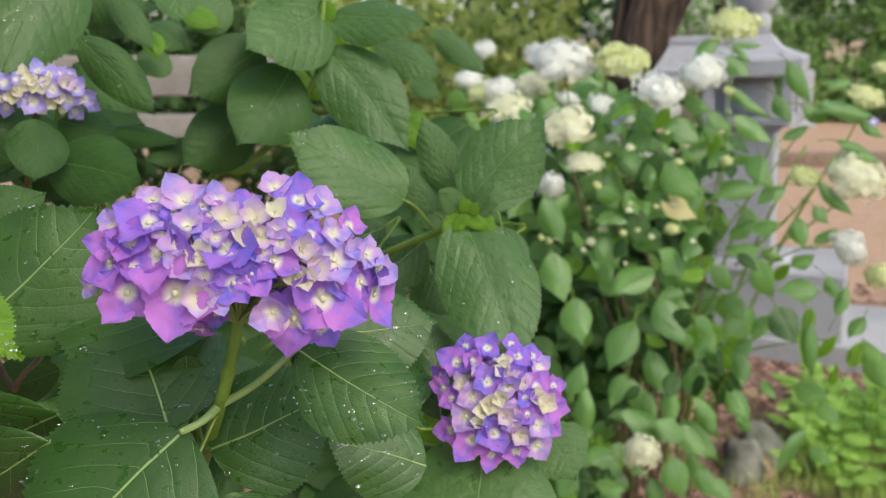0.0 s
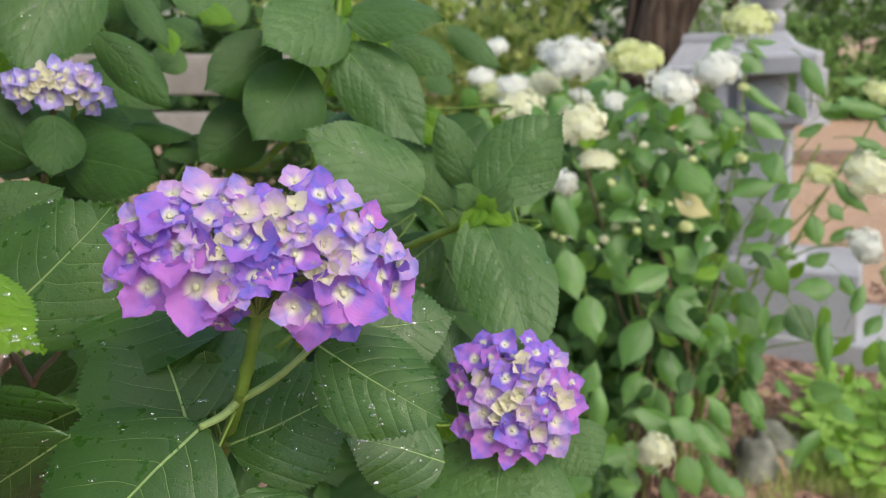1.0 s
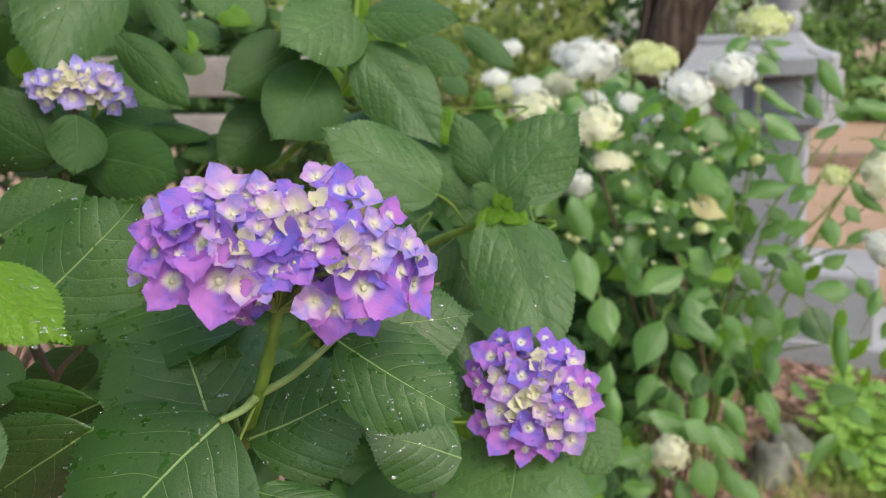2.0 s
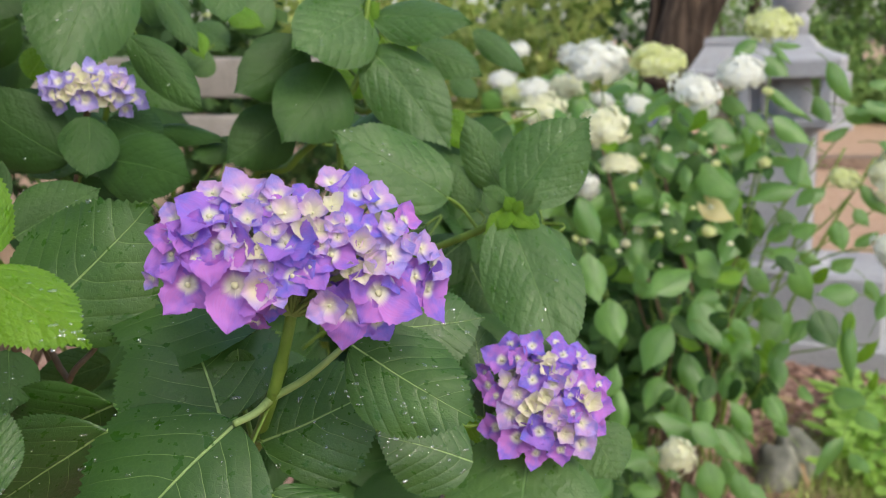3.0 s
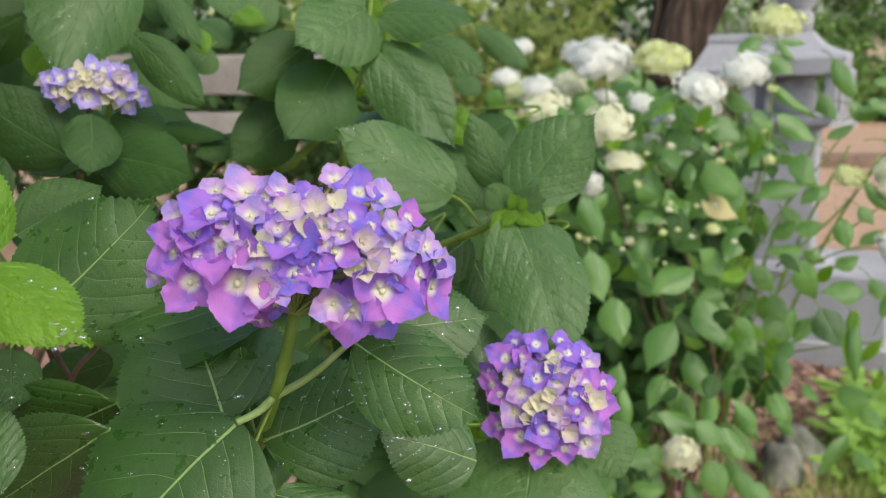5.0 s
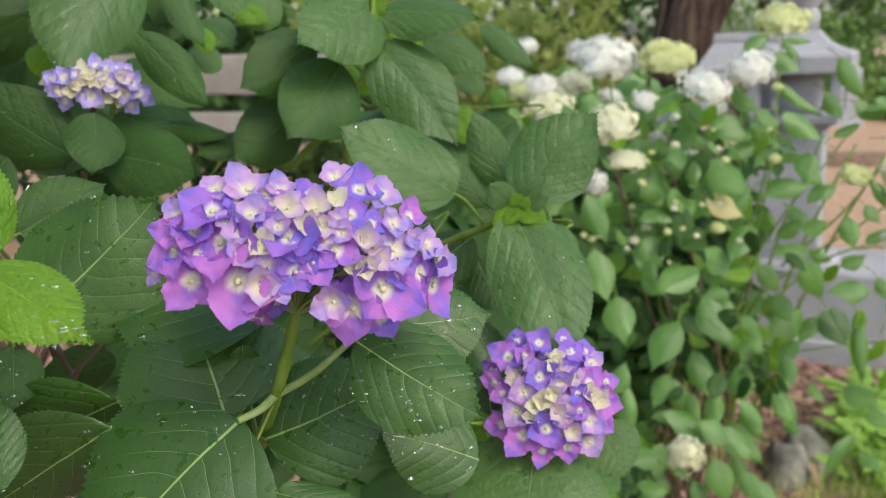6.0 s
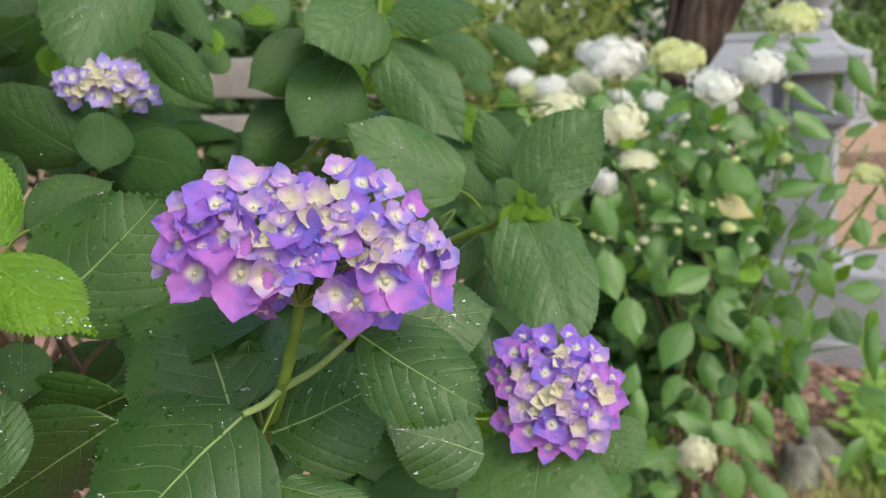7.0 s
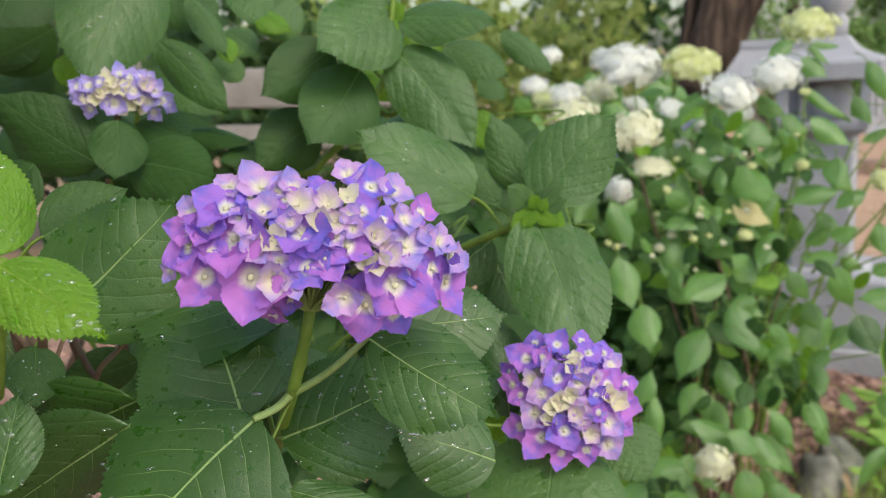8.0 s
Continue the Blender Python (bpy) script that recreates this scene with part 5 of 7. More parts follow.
second_bloom.at(-0.0238, 0.0103, 0.0229, 0.0078, "cream", -0.3, 0.1, 100)
second_bloom.at(-0.0362, 0.0074, 0.0129, 0.0110, "pink", -0.8, 0, 170)
second_bloom.at(-0.0307, 0.0013, 0.0194, 0.0090, "pink", -0.5, 0, 200)
second_bloom.at(-0.0176, 0.0027, 0.0259, 0.0104, "lilac", -0.2, 0.1, 100)
second_bloom.at(-0.0085, 0.0120, 0.0262, 0.0128, "violet", -0.1, 0.2, 30)
second_bloom.at(0.0002, 0.0193, 0.0261, 0.0071, "ivory", 0, 0.2, 60)
second_bloom.at(0.0011, 0.0250, 0.0238, 0.0060, "ivory", 0, 0.4, 10)
second_bloom.at(0.0072, 0.0169, 0.0257, 0.0089, "violet", 0.1, 0.3, 40)
second_bloom.at(-0.0136, 0.0177, 0.0250, 0.0075, "lilac", -0.1, 0.3, 120)
second_bloom.at(0.0212, 0.0101, 0.0214, 0.0123, "pink", 0.45, 0.2, 45)
second_bloom.at(0.0293, -0.0008, 0.0160, 0.0140, "pink", 0.7, 0, 350)
second_bloom.at(0.0212, 0.0039, 0.0235, 0.0072, "ivory", 0.3, 0.1, 10)
second_bloom.at(0.0256, 0.0001, 0.0206, 0.0081, "ivory", 0.4, 0, 60)
second_bloom.at(0.0039, 0.0098, 0.0279, 0.0089, "lilac", 0, 0.1, 20)
second_bloom.at(0.0060, -0.0053, 0.0281, 0.0089, "lilac", 0.1, 0, 70)
second_bloom.at(-0.0011, 0.0028, 0.0296, 0.0065, "ivory", 0, 0, 30)
second_bloom.at(-0.0067, -0.0016, 0.0289, 0.0080, "ivory", 0, 0, 80)
second_bloom.at(-0.0110, -0.0052, 0.0284, 0.0068, "ivory", -0.1, 0, 20)
second_bloom.at(0.0027, -0.0078, 0.0286, 0.0074, "cream", 0.1, -0.1, 45)
second_bloom.at(-0.0126, -0.0114, 0.0272, 0.0062, "ivory", -0.1, -0.1, 70)
second_bloom.at(-0.0213, -0.0092, 0.0234, 0.0114, "lilac", -0.3, -0.05, 135)
second_bloom.at(-0.0301, -0.0178, 0.0149, 0.0122, "pink", -0.6, -0.2, 200)
second_bloom.at(-0.0168, -0.0230, 0.0194, 0.0151, "pink", -0.2, -0.2, 228)
second_bloom.at(-0.0035, -0.0184, 0.0246, 0.0131, "violet", 0, -0.15, 300)
second_bloom.at(-0.0051, -0.0316, 0.0175, 0.0103, "pink", 0, -0.6, 250)
second_bloom.at(0.0096, -0.0287, 0.0177, 0.0106, "pink", 0.15, -0.4, 280)
second_bloom.at(0.0116, -0.0192, 0.0234, 0.0078, "cream", 0.15, -0.2, 60)
second_bloom.at(0.0062, -0.0120, 0.0271, 0.0080, "lilac", 0.1, -0.1, 20)
second_bloom.at(0.0218, -0.0124, 0.0205, 0.0105, "lilac", 0.4, -0.1, 330)
second_bloom.at(0.0225, -0.0252, 0.0125, 0.0116, "lilac", 0.4, -0.4, 300)
second_bloom.at(0.0163, -0.0065, 0.0252, 0.0083, "pink", 0.3, 0, 40)
second_bloom.at(0.0298, -0.0135, 0.0135, 0.0092, "pink", 0.6, -0.2, 320)
second_bloom.at(0.0143, 0.0036, 0.0266, 0.0074, "violet", 0.2, 0.1, 60)
second_bloom.at(0.0114, 0.0130, 0.0260, 0.0080, "cream", 0.2, 0.2, 20)
second_bloom.at(0.0321, 0.0115, 0.0128, 0.0086, "pink", 0.8, 0.2, 20)
second_bloom.at(-0.0392, 0.0153, 0.0055, 0.0074, "pink", -0.8, 0.3, 140)
second_bloom.fill(50, 0.0085, ("violet", "pink", "lilac", "ivory"), 0.94, 0.76)
second_bloom.fill(30, 0.0110, ("violet", "pink"), 0.90, 0.92, -1.0)
second_bloom.close()
small_bloom = Head(hydrangea, (-0.3009, 0.5993, 1.2129), (0.90, 0.44, -0.00), (-0.02, 0.04, 1.00), (0.44, -0.90, 0.04), 0.0329, 0.0102, 0.0293, (-0.3082, 0.6105, 1.1979), "small flat lilac and cream mophead bloom", 9)
small_bloom.at(-0.0279, 0.0046, 0.0167, 0.0081, "pale", -0.7, 0.4, 150)
small_bloom.at(-0.0305, -0.0014, 0.0164, 0.0071, "pale", -0.7, 0.1, 200)
small_bloom.at(-0.0204, 0.0044, 0.0208, 0.0094, "pale", -0.4, 0.4, 120)
small_bloom.at(-0.0262, -0.0039, 0.0185, 0.0077, "pale", -0.5, 0, 210)
small_bloom.at(-0.0217, -0.0119, 0.0125, 0.0081, "pale", -0.4, -0.2, 250)
small_bloom.at(-0.0169, -0.0053, 0.0226, 0.0067, "ivory", -0.2, 0, 80)
small_bloom.at(-0.0130, -0.0009, 0.0254, 0.0056, "ivory", -0.2, 0.2, 30)
small_bloom.at(-0.0084, 0.0106, 0.0202, 0.0064, "ivory", -0.1, 0.7, 80)
small_bloom.at(-0.0051, 0.0061, 0.0245, 0.0070, "ivory", -0.1, 0.5, 20)
small_bloom.at(-0.0048, -0.0085, 0.0216, 0.0114, "pale", -0.1, -0.05, 150)
small_bloom.at(-0.0094, 0.0014, 0.0261, 0.0056, "ivory", -0.1, 0.2, 60)
small_bloom.at(0.0016, 0.0121, 0.0183, 0.0087, "pale", 0, 0.8, 95)
small_bloom.at(0.0087, 0.0099, 0.0205, 0.0084, "pale", 0.1, 0.7, 70)
small_bloom.at(0.0042, 0.0047, 0.0257, 0.0060, "ivory", 0, 0.4, 10)
small_bloom.at(0.0095, -0.0003, 0.0249, 0.0100, "pale", 0.1, 0.3, 160)
small_bloom.at(0.0065, -0.0105, 0.0212, 0.0063, "ivory", 0, -0.1, 40)
small_bloom.at(0.0152, 0.0090, 0.0201, 0.0080, "pale", 0.2, 0.7, 60)
small_bloom.at(0.0176, 0.0032, 0.0229, 0.0087, "cream", 0.3, 0.4, 20)
small_bloom.at(0.0236, -0.0007, 0.0210, 0.0094, "pale", 0.4, 0.4, 50)
small_bloom.at(0.0293, -0.0072, 0.0148, 0.0095, "pale", 0.6, 0.2, 20)
small_bloom.at(0.0329, -0.0121, 0.0058, 0.0086, "pale", 0.7, 0, 330)
small_bloom.at(0.0186, -0.0080, 0.0194, 0.0107, "pale", 0.3, 0.1, 80)
small_bloom.at(0.0226, -0.0170, 0.0055, 0.0082, "pale", 0.4, -0.3, 310)
small_bloom.at(0.0141, -0.0147, 0.0128, 0.0051, "ivory", 0.2, -0.2, 60)
small_bloom.at(0.0018, -0.0001, 0.0271, 0.0050, "ivory", 0, 0.2, 10)
small_bloom.at(-0.0133, 0.0071, 0.0225, 0.0067, "pale", -0.2, 0.6, 100)
small_bloom.at(-0.0027, 0.0008, 0.0268, 0.0056, "ivory", 0, 0.3, 70)
small_bloom.at(0.0254, -0.0083, 0.0175, 0.0057, "ivory", 0.4, 0.1, 70)
small_bloom.at(0.0119, -0.0069, 0.0236, 0.0057, "ivory", 0.2, 0.1, 15)
small_bloom.at(0.0004, -0.0137, 0.0171, 0.0061, "ivory", 0, -0.2, 50)
small_bloom.at(-0.0105, -0.0079, 0.0229, 0.0060, "pale", -0.1, -0.1, 230)
small_bloom.at(-0.0233, -0.0048, 0.0205, 0.0054, "ivory", -0.4, 0.1, 90)
small_bloom.at(0.0216, 0.0093, 0.0177, 0.0061, "pale", 0.4, 0.7, 60)
small_bloom.fill(24, 0.0060, ("ivory", "pale"), 0.90, 0.75)
small_bloom.fill(18, 0.0070, ("pale", "lilac"), 0.85, 0.85, -1.0)
small_bloom.close()


# ---------------------------------------------------------------- the white hydrangea
back_hydrangea = thing("white_hydrangea_shrub", (0.75, 2.35, 0.0), "dense green hydrangea shrub with white blooms, behind another", "shrub")
white_hydrangea = thing("white_hydrangea_shrub", (0.62, 2.0, 0.0), "leafy hydrangea shrub full of round white blooms", "shrub")
stem(white_hydrangea, ((0.4950, 1.6519, 0.6534), (0.5285, 1.6725, 0.5370), (0.5630, 1.6916, 0.4151), (0.5815, 1.8758, 0.1976), (0.6000, 2.0000, -0.0200)), .004, .006, CANE)
stem(white_hydrangea, ((0.3950, 1.7554, 1.0398), (0.4325, 1.7037, 0.8466), (0.4963, 1.6991, 0.6364), (0.5332, 1.8795, 0.3082), (0.5700, 2.0000, -0.0200)), .003, .005, CANE)
stem(white_hydrangea, ((0.2623, 1.7053, 1.0458), (0.3109, 1.6550, 0.8582), (0.4075, 1.6519, 0.6534), (0.4638, 1.8559, 0.3167), (0.5200, 2.0000, -0.0200)), .003, .005, CANE)
stem(white_hydrangea, ((0.2855, 1.8933, 1.1682), (0.3251, 1.8249, 0.9129), (0.4044, 1.7600, 0.6704), (0.4772, 1.9350, 0.3252), (0.5500, 2.0500, -0.0200)), 0.0019, 0.0035, STEM_GREEN)
stem(white_hydrangea, ((0.5575, 1.7845, 1.1485), (0.5513, 1.7263, 0.9312), (0.5477, 1.7124, 0.6861), (0.5889, 1.8862, 0.3330), (0.6300, 2.0000, -0.0200)), 0.0019, 0.0035, STEM_GREEN)
stem(white_hydrangea, ((0.6450, 1.8136, 1.2572), (0.6325, 1.7748, 1.1123), (0.6138, 1.7263, 0.9312), (0.5735, 1.7124, 0.6861), (0.6167, 1.8862, 0.3330), (0.6600, 2.0000, -0.0200)), 0.0017, 0.0035, STEM_GREEN)
stem(white_hydrangea, ((0.8675, 1.6277, 0.9494), (0.7845, 1.6550, 0.8582), (0.6950, 1.6842, 0.7742), (0.5863, 1.6991, 0.6364), (0.6332, 1.8795, 0.3082), (0.6800, 2.0000, -0.0200)), 0.0016, 0.0035, STEM_GREEN)
stem(white_hydrangea, ((0.7723, 1.7084, 1.0576), (0.6995, 1.6833, 0.9637), (0.6217, 1.6744, 0.8535), (0.5735, 1.7124, 0.6861), (0.6167, 1.8862, 0.3330), (0.6600, 2.0000, -0.0200)), 0.0016, 0.0028, STEM_GREEN)
stem(white_hydrangea, ((0.8439, 1.5941, 0.8241), (0.7723, 1.6424, 0.8112), (0.6825, 1.6745, 0.7380), (0.5863, 1.6858, 0.5867), (0.6332, 1.8729, 0.2834), (0.6800, 2.0000, -0.0200)), 0.0016, 0.0028, STEM_GREEN)
stem(white_hydrangea, ((0.8852, 1.6734, 1.1201), (0.8352, 1.6728, 1.0019), (0.7480, 1.6613, 0.8816), (0.6450, 1.6810, 0.7621)), 0.0015, 0.0028, STEM_GREEN)
stem(white_hydrangea, ((0.8085, 1.5453, 0.6420), (0.7238, 1.5890, 0.6118), (0.6635, 1.6725, 0.5370), (0.6817, 1.8662, 0.2585), (0.7000, 2.0000, -0.0200)), 0.0015, 0.0028, STEM_GREEN)
stem(white_hydrangea, ((0.1363, 1.8189, 1.0835), (0.1877, 1.7690, 0.8972), (0.2906, 1.7124, 0.6861), (0.3853, 1.8862, 0.3330), (0.4800, 2.0000, -0.0200)), 0.0019, 0.0035, STEM_GREEN)
stem(white_hydrangea, ((0.4274, 1.4058, 0.5077), (0.4583, 1.4393, 0.4396), (0.4930, 1.5136, 0.3303), (0.5465, 1.7618, 0.1552), (0.6000, 1.9500, -0.0200)), 0.0016, 0.0028, STEM_GREEN)
stem(white_hydrangea, ((0.2689, 1.3577, 0.5213), (0.2997, 1.3702, 0.4906), (0.3840, 1.4275, 0.3955), (0.4520, 1.6937, 0.1877), (0.5200, 1.9000, -0.0200)), 0.0015, 0.0028, STEM_GREEN)
# leaves that stand clear of the mass
leaf(white_hydrangea, (0.1978, 1.3995, 0.8708), (0.2221, 1.3462, 0.7875), 0.059, (-0.04, -0.85, 0.53), "bush", 0, 0.03)
leaf(white_hydrangea, (0.1844, 1.4263, 0.9708), (0.2237, 1.3837, 0.8888), 0.047, (0.02, -0.88, 0.47), "bush", 1, 0.03)
leaf(white_hydrangea, (0.2475, 1.4256, 0.7749), (0.2604, 1.3735, 0.6961), 0.061, (-0.08, -0.84, 0.54), "bush", 2, 0.03)
leaf(white_hydrangea, (0.3742, 1.4608, 0.7131), (0.3150, 1.3923, 0.6507), 0.063, (-0.13, -0.60, 0.79), "bush", 3, 0.03)
leaf(white_hydrangea, (0.4141, 1.4875, 0.8125), (0.3193, 1.4292, 0.7883), 0.063, (0.11, -0.52, 0.85), "bush", 4, 0.03)
leaf(white_hydrangea, (0.4206, 1.5695, 0.9254), (0.3299, 1.5112, 0.9013), 0.054, (0.13, -0.54, 0.83), "bush", 0, 0.03)
leaf(white_hydrangea, (0.5303, 1.5582, 0.8834), (0.4739, 1.4923, 0.8307), 0.051, (-0.12, -0.56, 0.82), "bush", 1, 0.03)
leaf(white_hydrangea, (0.4435, 1.5908, 1.0049), (0.5082, 1.5238, 0.9483), 0.071, (-0.18, -0.73, 0.66), "bush", 2, 0.03)
leaf(white_hydrangea, (0.6446, 1.5789, 0.9607), (0.5395, 1.5563, 0.9534), 0.039, (0.09, -0.65, 0.75), "bush", 3, 0.03)
leaf(white_hydrangea, (0.4196, 1.4723, 0.7558), (0.4650, 1.4015, 0.6848), 0.063, (-0.13, -0.74, 0.66), "bush", 4, 0.03)
leaf(white_hydrangea, (0.6332, 1.4206, 0.7563), (0.6639, 1.3839, 0.6965), 0.058, (-0.13, -0.87, 0.47), "dark", 0, 0.03)
leaf(white_hydrangea, (0.7374, 1.4760, 0.7697), (0.6599, 1.4780, 0.7772), 0.052, (0.05, -0.67, 0.74), "bush", 1, 0.03)
leaf(white_hydrangea, (0.6412, 1.5458, 0.8370), (0.5783, 1.5422, 0.8238), 0.043, (-0.12, -0.65, 0.75), "bush", 2, 0.03)
leaf(white_hydrangea, (0.6297, 1.5399, 0.8150), (0.6835, 1.5198, 0.7399), 0.057, (0.09, -0.94, 0.32), "bush", 3, 0.03)
leaf(white_hydrangea, (0.7383, 1.5103, 0.7046), (0.7263, 1.4322, 0.6061), 0.031, (-0.32, -0.72, 0.61), "bush", 3, 0.03)
leaf(white_hydrangea, (0.4297, 1.3627, 0.5399), (0.4286, 1.3832, 0.6165), 0.036, (-0.22, -0.94, 0.25), "bush", 0, 0.03)
leaf(white_hydrangea, (0.4222, 1.3555, 0.5130), (0.3362, 1.3527, 0.5800), 0.057, (0.44, -0.72, 0.53), "bush", 1, 0.03)
leaf(white_hydrangea, (0.4457, 1.3627, 0.5399), (0.4935, 1.3191, 0.4933), 0.046, (-0.03, -0.74, 0.67), "bush", 2, 0.03)
leaf(white_hydrangea, (0.4297, 1.3471, 0.4820), (0.4547, 1.2995, 0.4203), 0.056, (-0.08, -0.80, 0.59), "bush", 3, 0.03)
leaf(white_hydrangea, (0.5155, 1.4668, 0.5423), (0.5223, 1.4872, 0.6185), 0.031, (-0.32, -0.91, 0.27), "bush", 4, 0.03)
leaf(white_hydrangea, (0.5124, 1.4482, 0.5500), (0.5292, 1.4035, 0.4992), 0.036, (-0.15, -0.77, 0.62), "bush", 0, 0.03)
leaf(white_hydrangea, (0.4160, 1.4931, 0.6405), (0.4462, 1.4224, 0.5697), 0.051, (-0.13, -0.73, 0.67), "bush", 1, 0.03)
leaf(white_hydrangea, (0.3149, 1.3044, 0.5156), (0.2533, 1.2822, 0.5099), 0.047, (0.10, -0.50, 0.86), "bush", 2, 0.03)
leaf(white_hydrangea, (0.2700, 1.3571, 0.5192), (0.2643, 1.3642, 0.6229), 0.037, (-0.11, -0.99, 0.06), "bush", 3, 0.03)
leaf(white_hydrangea, (0.2443, 1.3771, 0.5938), (0.2636, 1.3937, 0.6559), 0.040, (-0.32, -0.89, 0.34), "bush", 4, 0.03)
leaf(white_hydrangea, (0.5989, 1.4911, 0.6328), (0.6072, 1.4558, 0.5784), 0.036, (-0.21, -0.83, 0.51), "bush", 0, 0.03)
leaf(white_hydrangea, (0.5875, 1.4724, 0.5633), (0.6185, 1.4365, 0.5064), 0.035, (-0.06, -0.86, 0.51), "bush", 1, 0.03)
leaf(white_hydrangea, (0.4445, 1.7288, 1.1338), (0.3648, 1.7017, 1.1097), 0.046, (0.02, -0.70, 0.71), "bush", 2, 0.03)
leaf(white_hydrangea, (0.6960, 1.6440, 1.2036), (0.7426, 1.6030, 1.1278), 0.039, (-0.17, -0.91, 0.39), "bush", 3, 0.03)
leaf(white_hydrangea, (0.5881, 1.6819, 1.1520), (0.6804, 1.6352, 1.0934), 0.028, (-0.09, -0.84, 0.53), "bush", 4, 0.03)
leaf(white_hydrangea, (0.5875, 1.6156, 1.0976), (0.6636, 1.5814, 1.0472), 0.049, (-0.04, -0.85, 0.52), "bush", 0, 0.03)
leaf(white_hydrangea, (0.7612, 1.6221, 1.1219), (0.8781, 1.5977, 1.1082), 0.043, (-0.09, -0.77, 0.63), "bush", 1, 0.03)
leaf(white_hydrangea, (0.7684, 1.6005, 0.9638), (0.8320, 1.5629, 0.9011), 0.031, (-0.07, -0.88, 0.46), "bush", 2, 0.03)
leaf(white_hydrangea, (0.7591, 1.5876, 0.9157), (0.7818, 1.5600, 0.8900), 0.030, (-0.24, -0.76, 0.61), "bush", 3, 0.03)
leaf(white_hydrangea, (0.4726, 1.6643, 1.0860), (0.5300, 1.6214, 1.0420), 0.058, (-0.14, -0.79, 0.59), "bush", 4, 0.03)
leaf(white_hydrangea, (0.8400, 1.3799, 0.6041), (0.7908, 1.3861, 0.7046), 0.048, (0.03, -1.00, 0.08), "bush", 0, 0.03)
leaf(white_hydrangea, (0.7244, 1.5816, 0.8934), (0.7326, 1.5458, 0.8370), 0.039, (-0.28, -0.83, 0.49), "bush", 1, 0.03)
leaf(white_hydrangea, (0.7013, 1.5981, 0.9548), (0.6355, 1.5718, 0.9342), 0.039, (-0.02, -0.59, 0.81), "bush", 2, 0.03)
leaf(white_hydrangea, (0.7955, 1.5103, 0.7046), (0.8183, 1.5280, 0.7708), 0.028, (-0.50, -0.78, 0.38), "bush", 3, 0.03)
leaf(white_hydrangea, (0.5526, 1.6774, 1.0965), (0.6082, 1.6582, 1.0632), 0.040, (0.01, -0.86, 0.52), "bush", 4, 0.03)
leaf(white_hydrangea, (0.6240, 1.4985, 0.6604), (0.5783, 1.4866, 0.6163), 0.035, (-0.42, -0.66, 0.62), "bush", 0, 0.03)
leaf(white_hydrangea, (0.3497, 1.5369, 0.8039), (0.2926, 1.5458, 0.8370), 0.060, (0.21, -0.79, 0.58), "bush", 1, 0.03)
leaf(white_hydrangea, (0.4869, 1.5340, 0.7929), (0.4300, 1.5265, 0.8422), 0.060, (0.44, -0.82, 0.38), "bush", 2, 0.03)
leaf(white_hydrangea, (0.3154, 1.5517, 0.8591), (0.3566, 1.5177, 0.8095), 0.056, (-0.00, -0.83, 0.56), "bush", 3, 0.03)
leaf(white_hydrangea, (0.5277, 1.5981, 0.9548), (0.4640, 1.5606, 0.8922), 0.049, (-0.24, -0.70, 0.67), "bush", 4, 0.03)
leaf(white_hydrangea, (0.6318, 1.5741, 0.8654), (0.6812, 1.5606, 0.8922), 0.041, (-0.50, -0.62, 0.61), "bush", 0, 0.03)
leaf(white_hydrangea, (0.8054, 1.6220, 1.0443), (0.8640, 1.5984, 1.0336), 0.029, (-0.18, -0.75, 0.64), "bush", 1, 0.03)
leaf(white_hydrangea, (0.5928, 1.6375, 1.0247), (0.5393, 1.6070, 0.9884), 0.039, (-0.14, -0.65, 0.75), "bush", 2, 0.03)
leaf(white_hydrangea, (0.4004, 1.6070, 0.9884), (0.4640, 1.5783, 0.9585), 0.054, (-0.06, -0.78, 0.62), "bush", 3, 0.03)
leaf(white_hydrangea, (0.3194, 1.5981, 0.9548), (0.3726, 1.5665, 0.9143), 0.052, (-0.02, -0.80, 0.60), "bush", 4, 0.03)
leaf(white_hydrangea, (0.5440, 1.5014, 0.6714), (0.5034, 1.4681, 0.6242), 0.042, (-0.27, -0.66, 0.70), "bush", 0, 0.03)
leaf(white_hydrangea, (0.3679, 1.4622, 0.6024), (0.3277, 1.4173, 0.5505), 0.041, (-0.20, -0.66, 0.72), "bush", 1, 0.03)
leaf(white_hydrangea, (0.4018, 1.4535, 0.5697), (0.4190, 1.4149, 0.5029), 0.036, (-0.08, -0.87, 0.48), "bush", 2, 0.03)
leaf(white_hydrangea, (0.6266, 1.7562, 1.2359), (0.6922, 1.7581, 1.2429), 0.022, (-0.05, -0.76, 0.65), "bush", 3, 0.03)
leaf(white_hydrangea, (0.6242, 1.7555, 1.2335), (0.6576, 1.7256, 1.1989), 0.018, (-0.19, -0.83, 0.53), "bush", 4, 0.03)
leaf(white_hydrangea, (0.6084, 1.7493, 1.2100), (0.6552, 1.7181, 1.1711), 0.046, (-0.14, -0.85, 0.51), "bush", 0, 0.03)
leaf(white_hydrangea, (0.5926, 1.7587, 1.2452), (0.5352, 1.7305, 1.2175), 0.037, (-0.03, -0.67, 0.74), "bush", 1, 0.03)
leaf(white_hydrangea, (0.7542, 1.6811, 1.1102), (0.8109, 1.6624, 1.0792), 0.039, (-0.01, -0.86, 0.51), "bush", 2, 0.03)
leaf(white_hydrangea, (0.7127, 1.6627, 1.0415), (0.7638, 1.6630, 1.0814), 0.027, (-0.44, -0.70, 0.56), "bush", 3, 0.03)
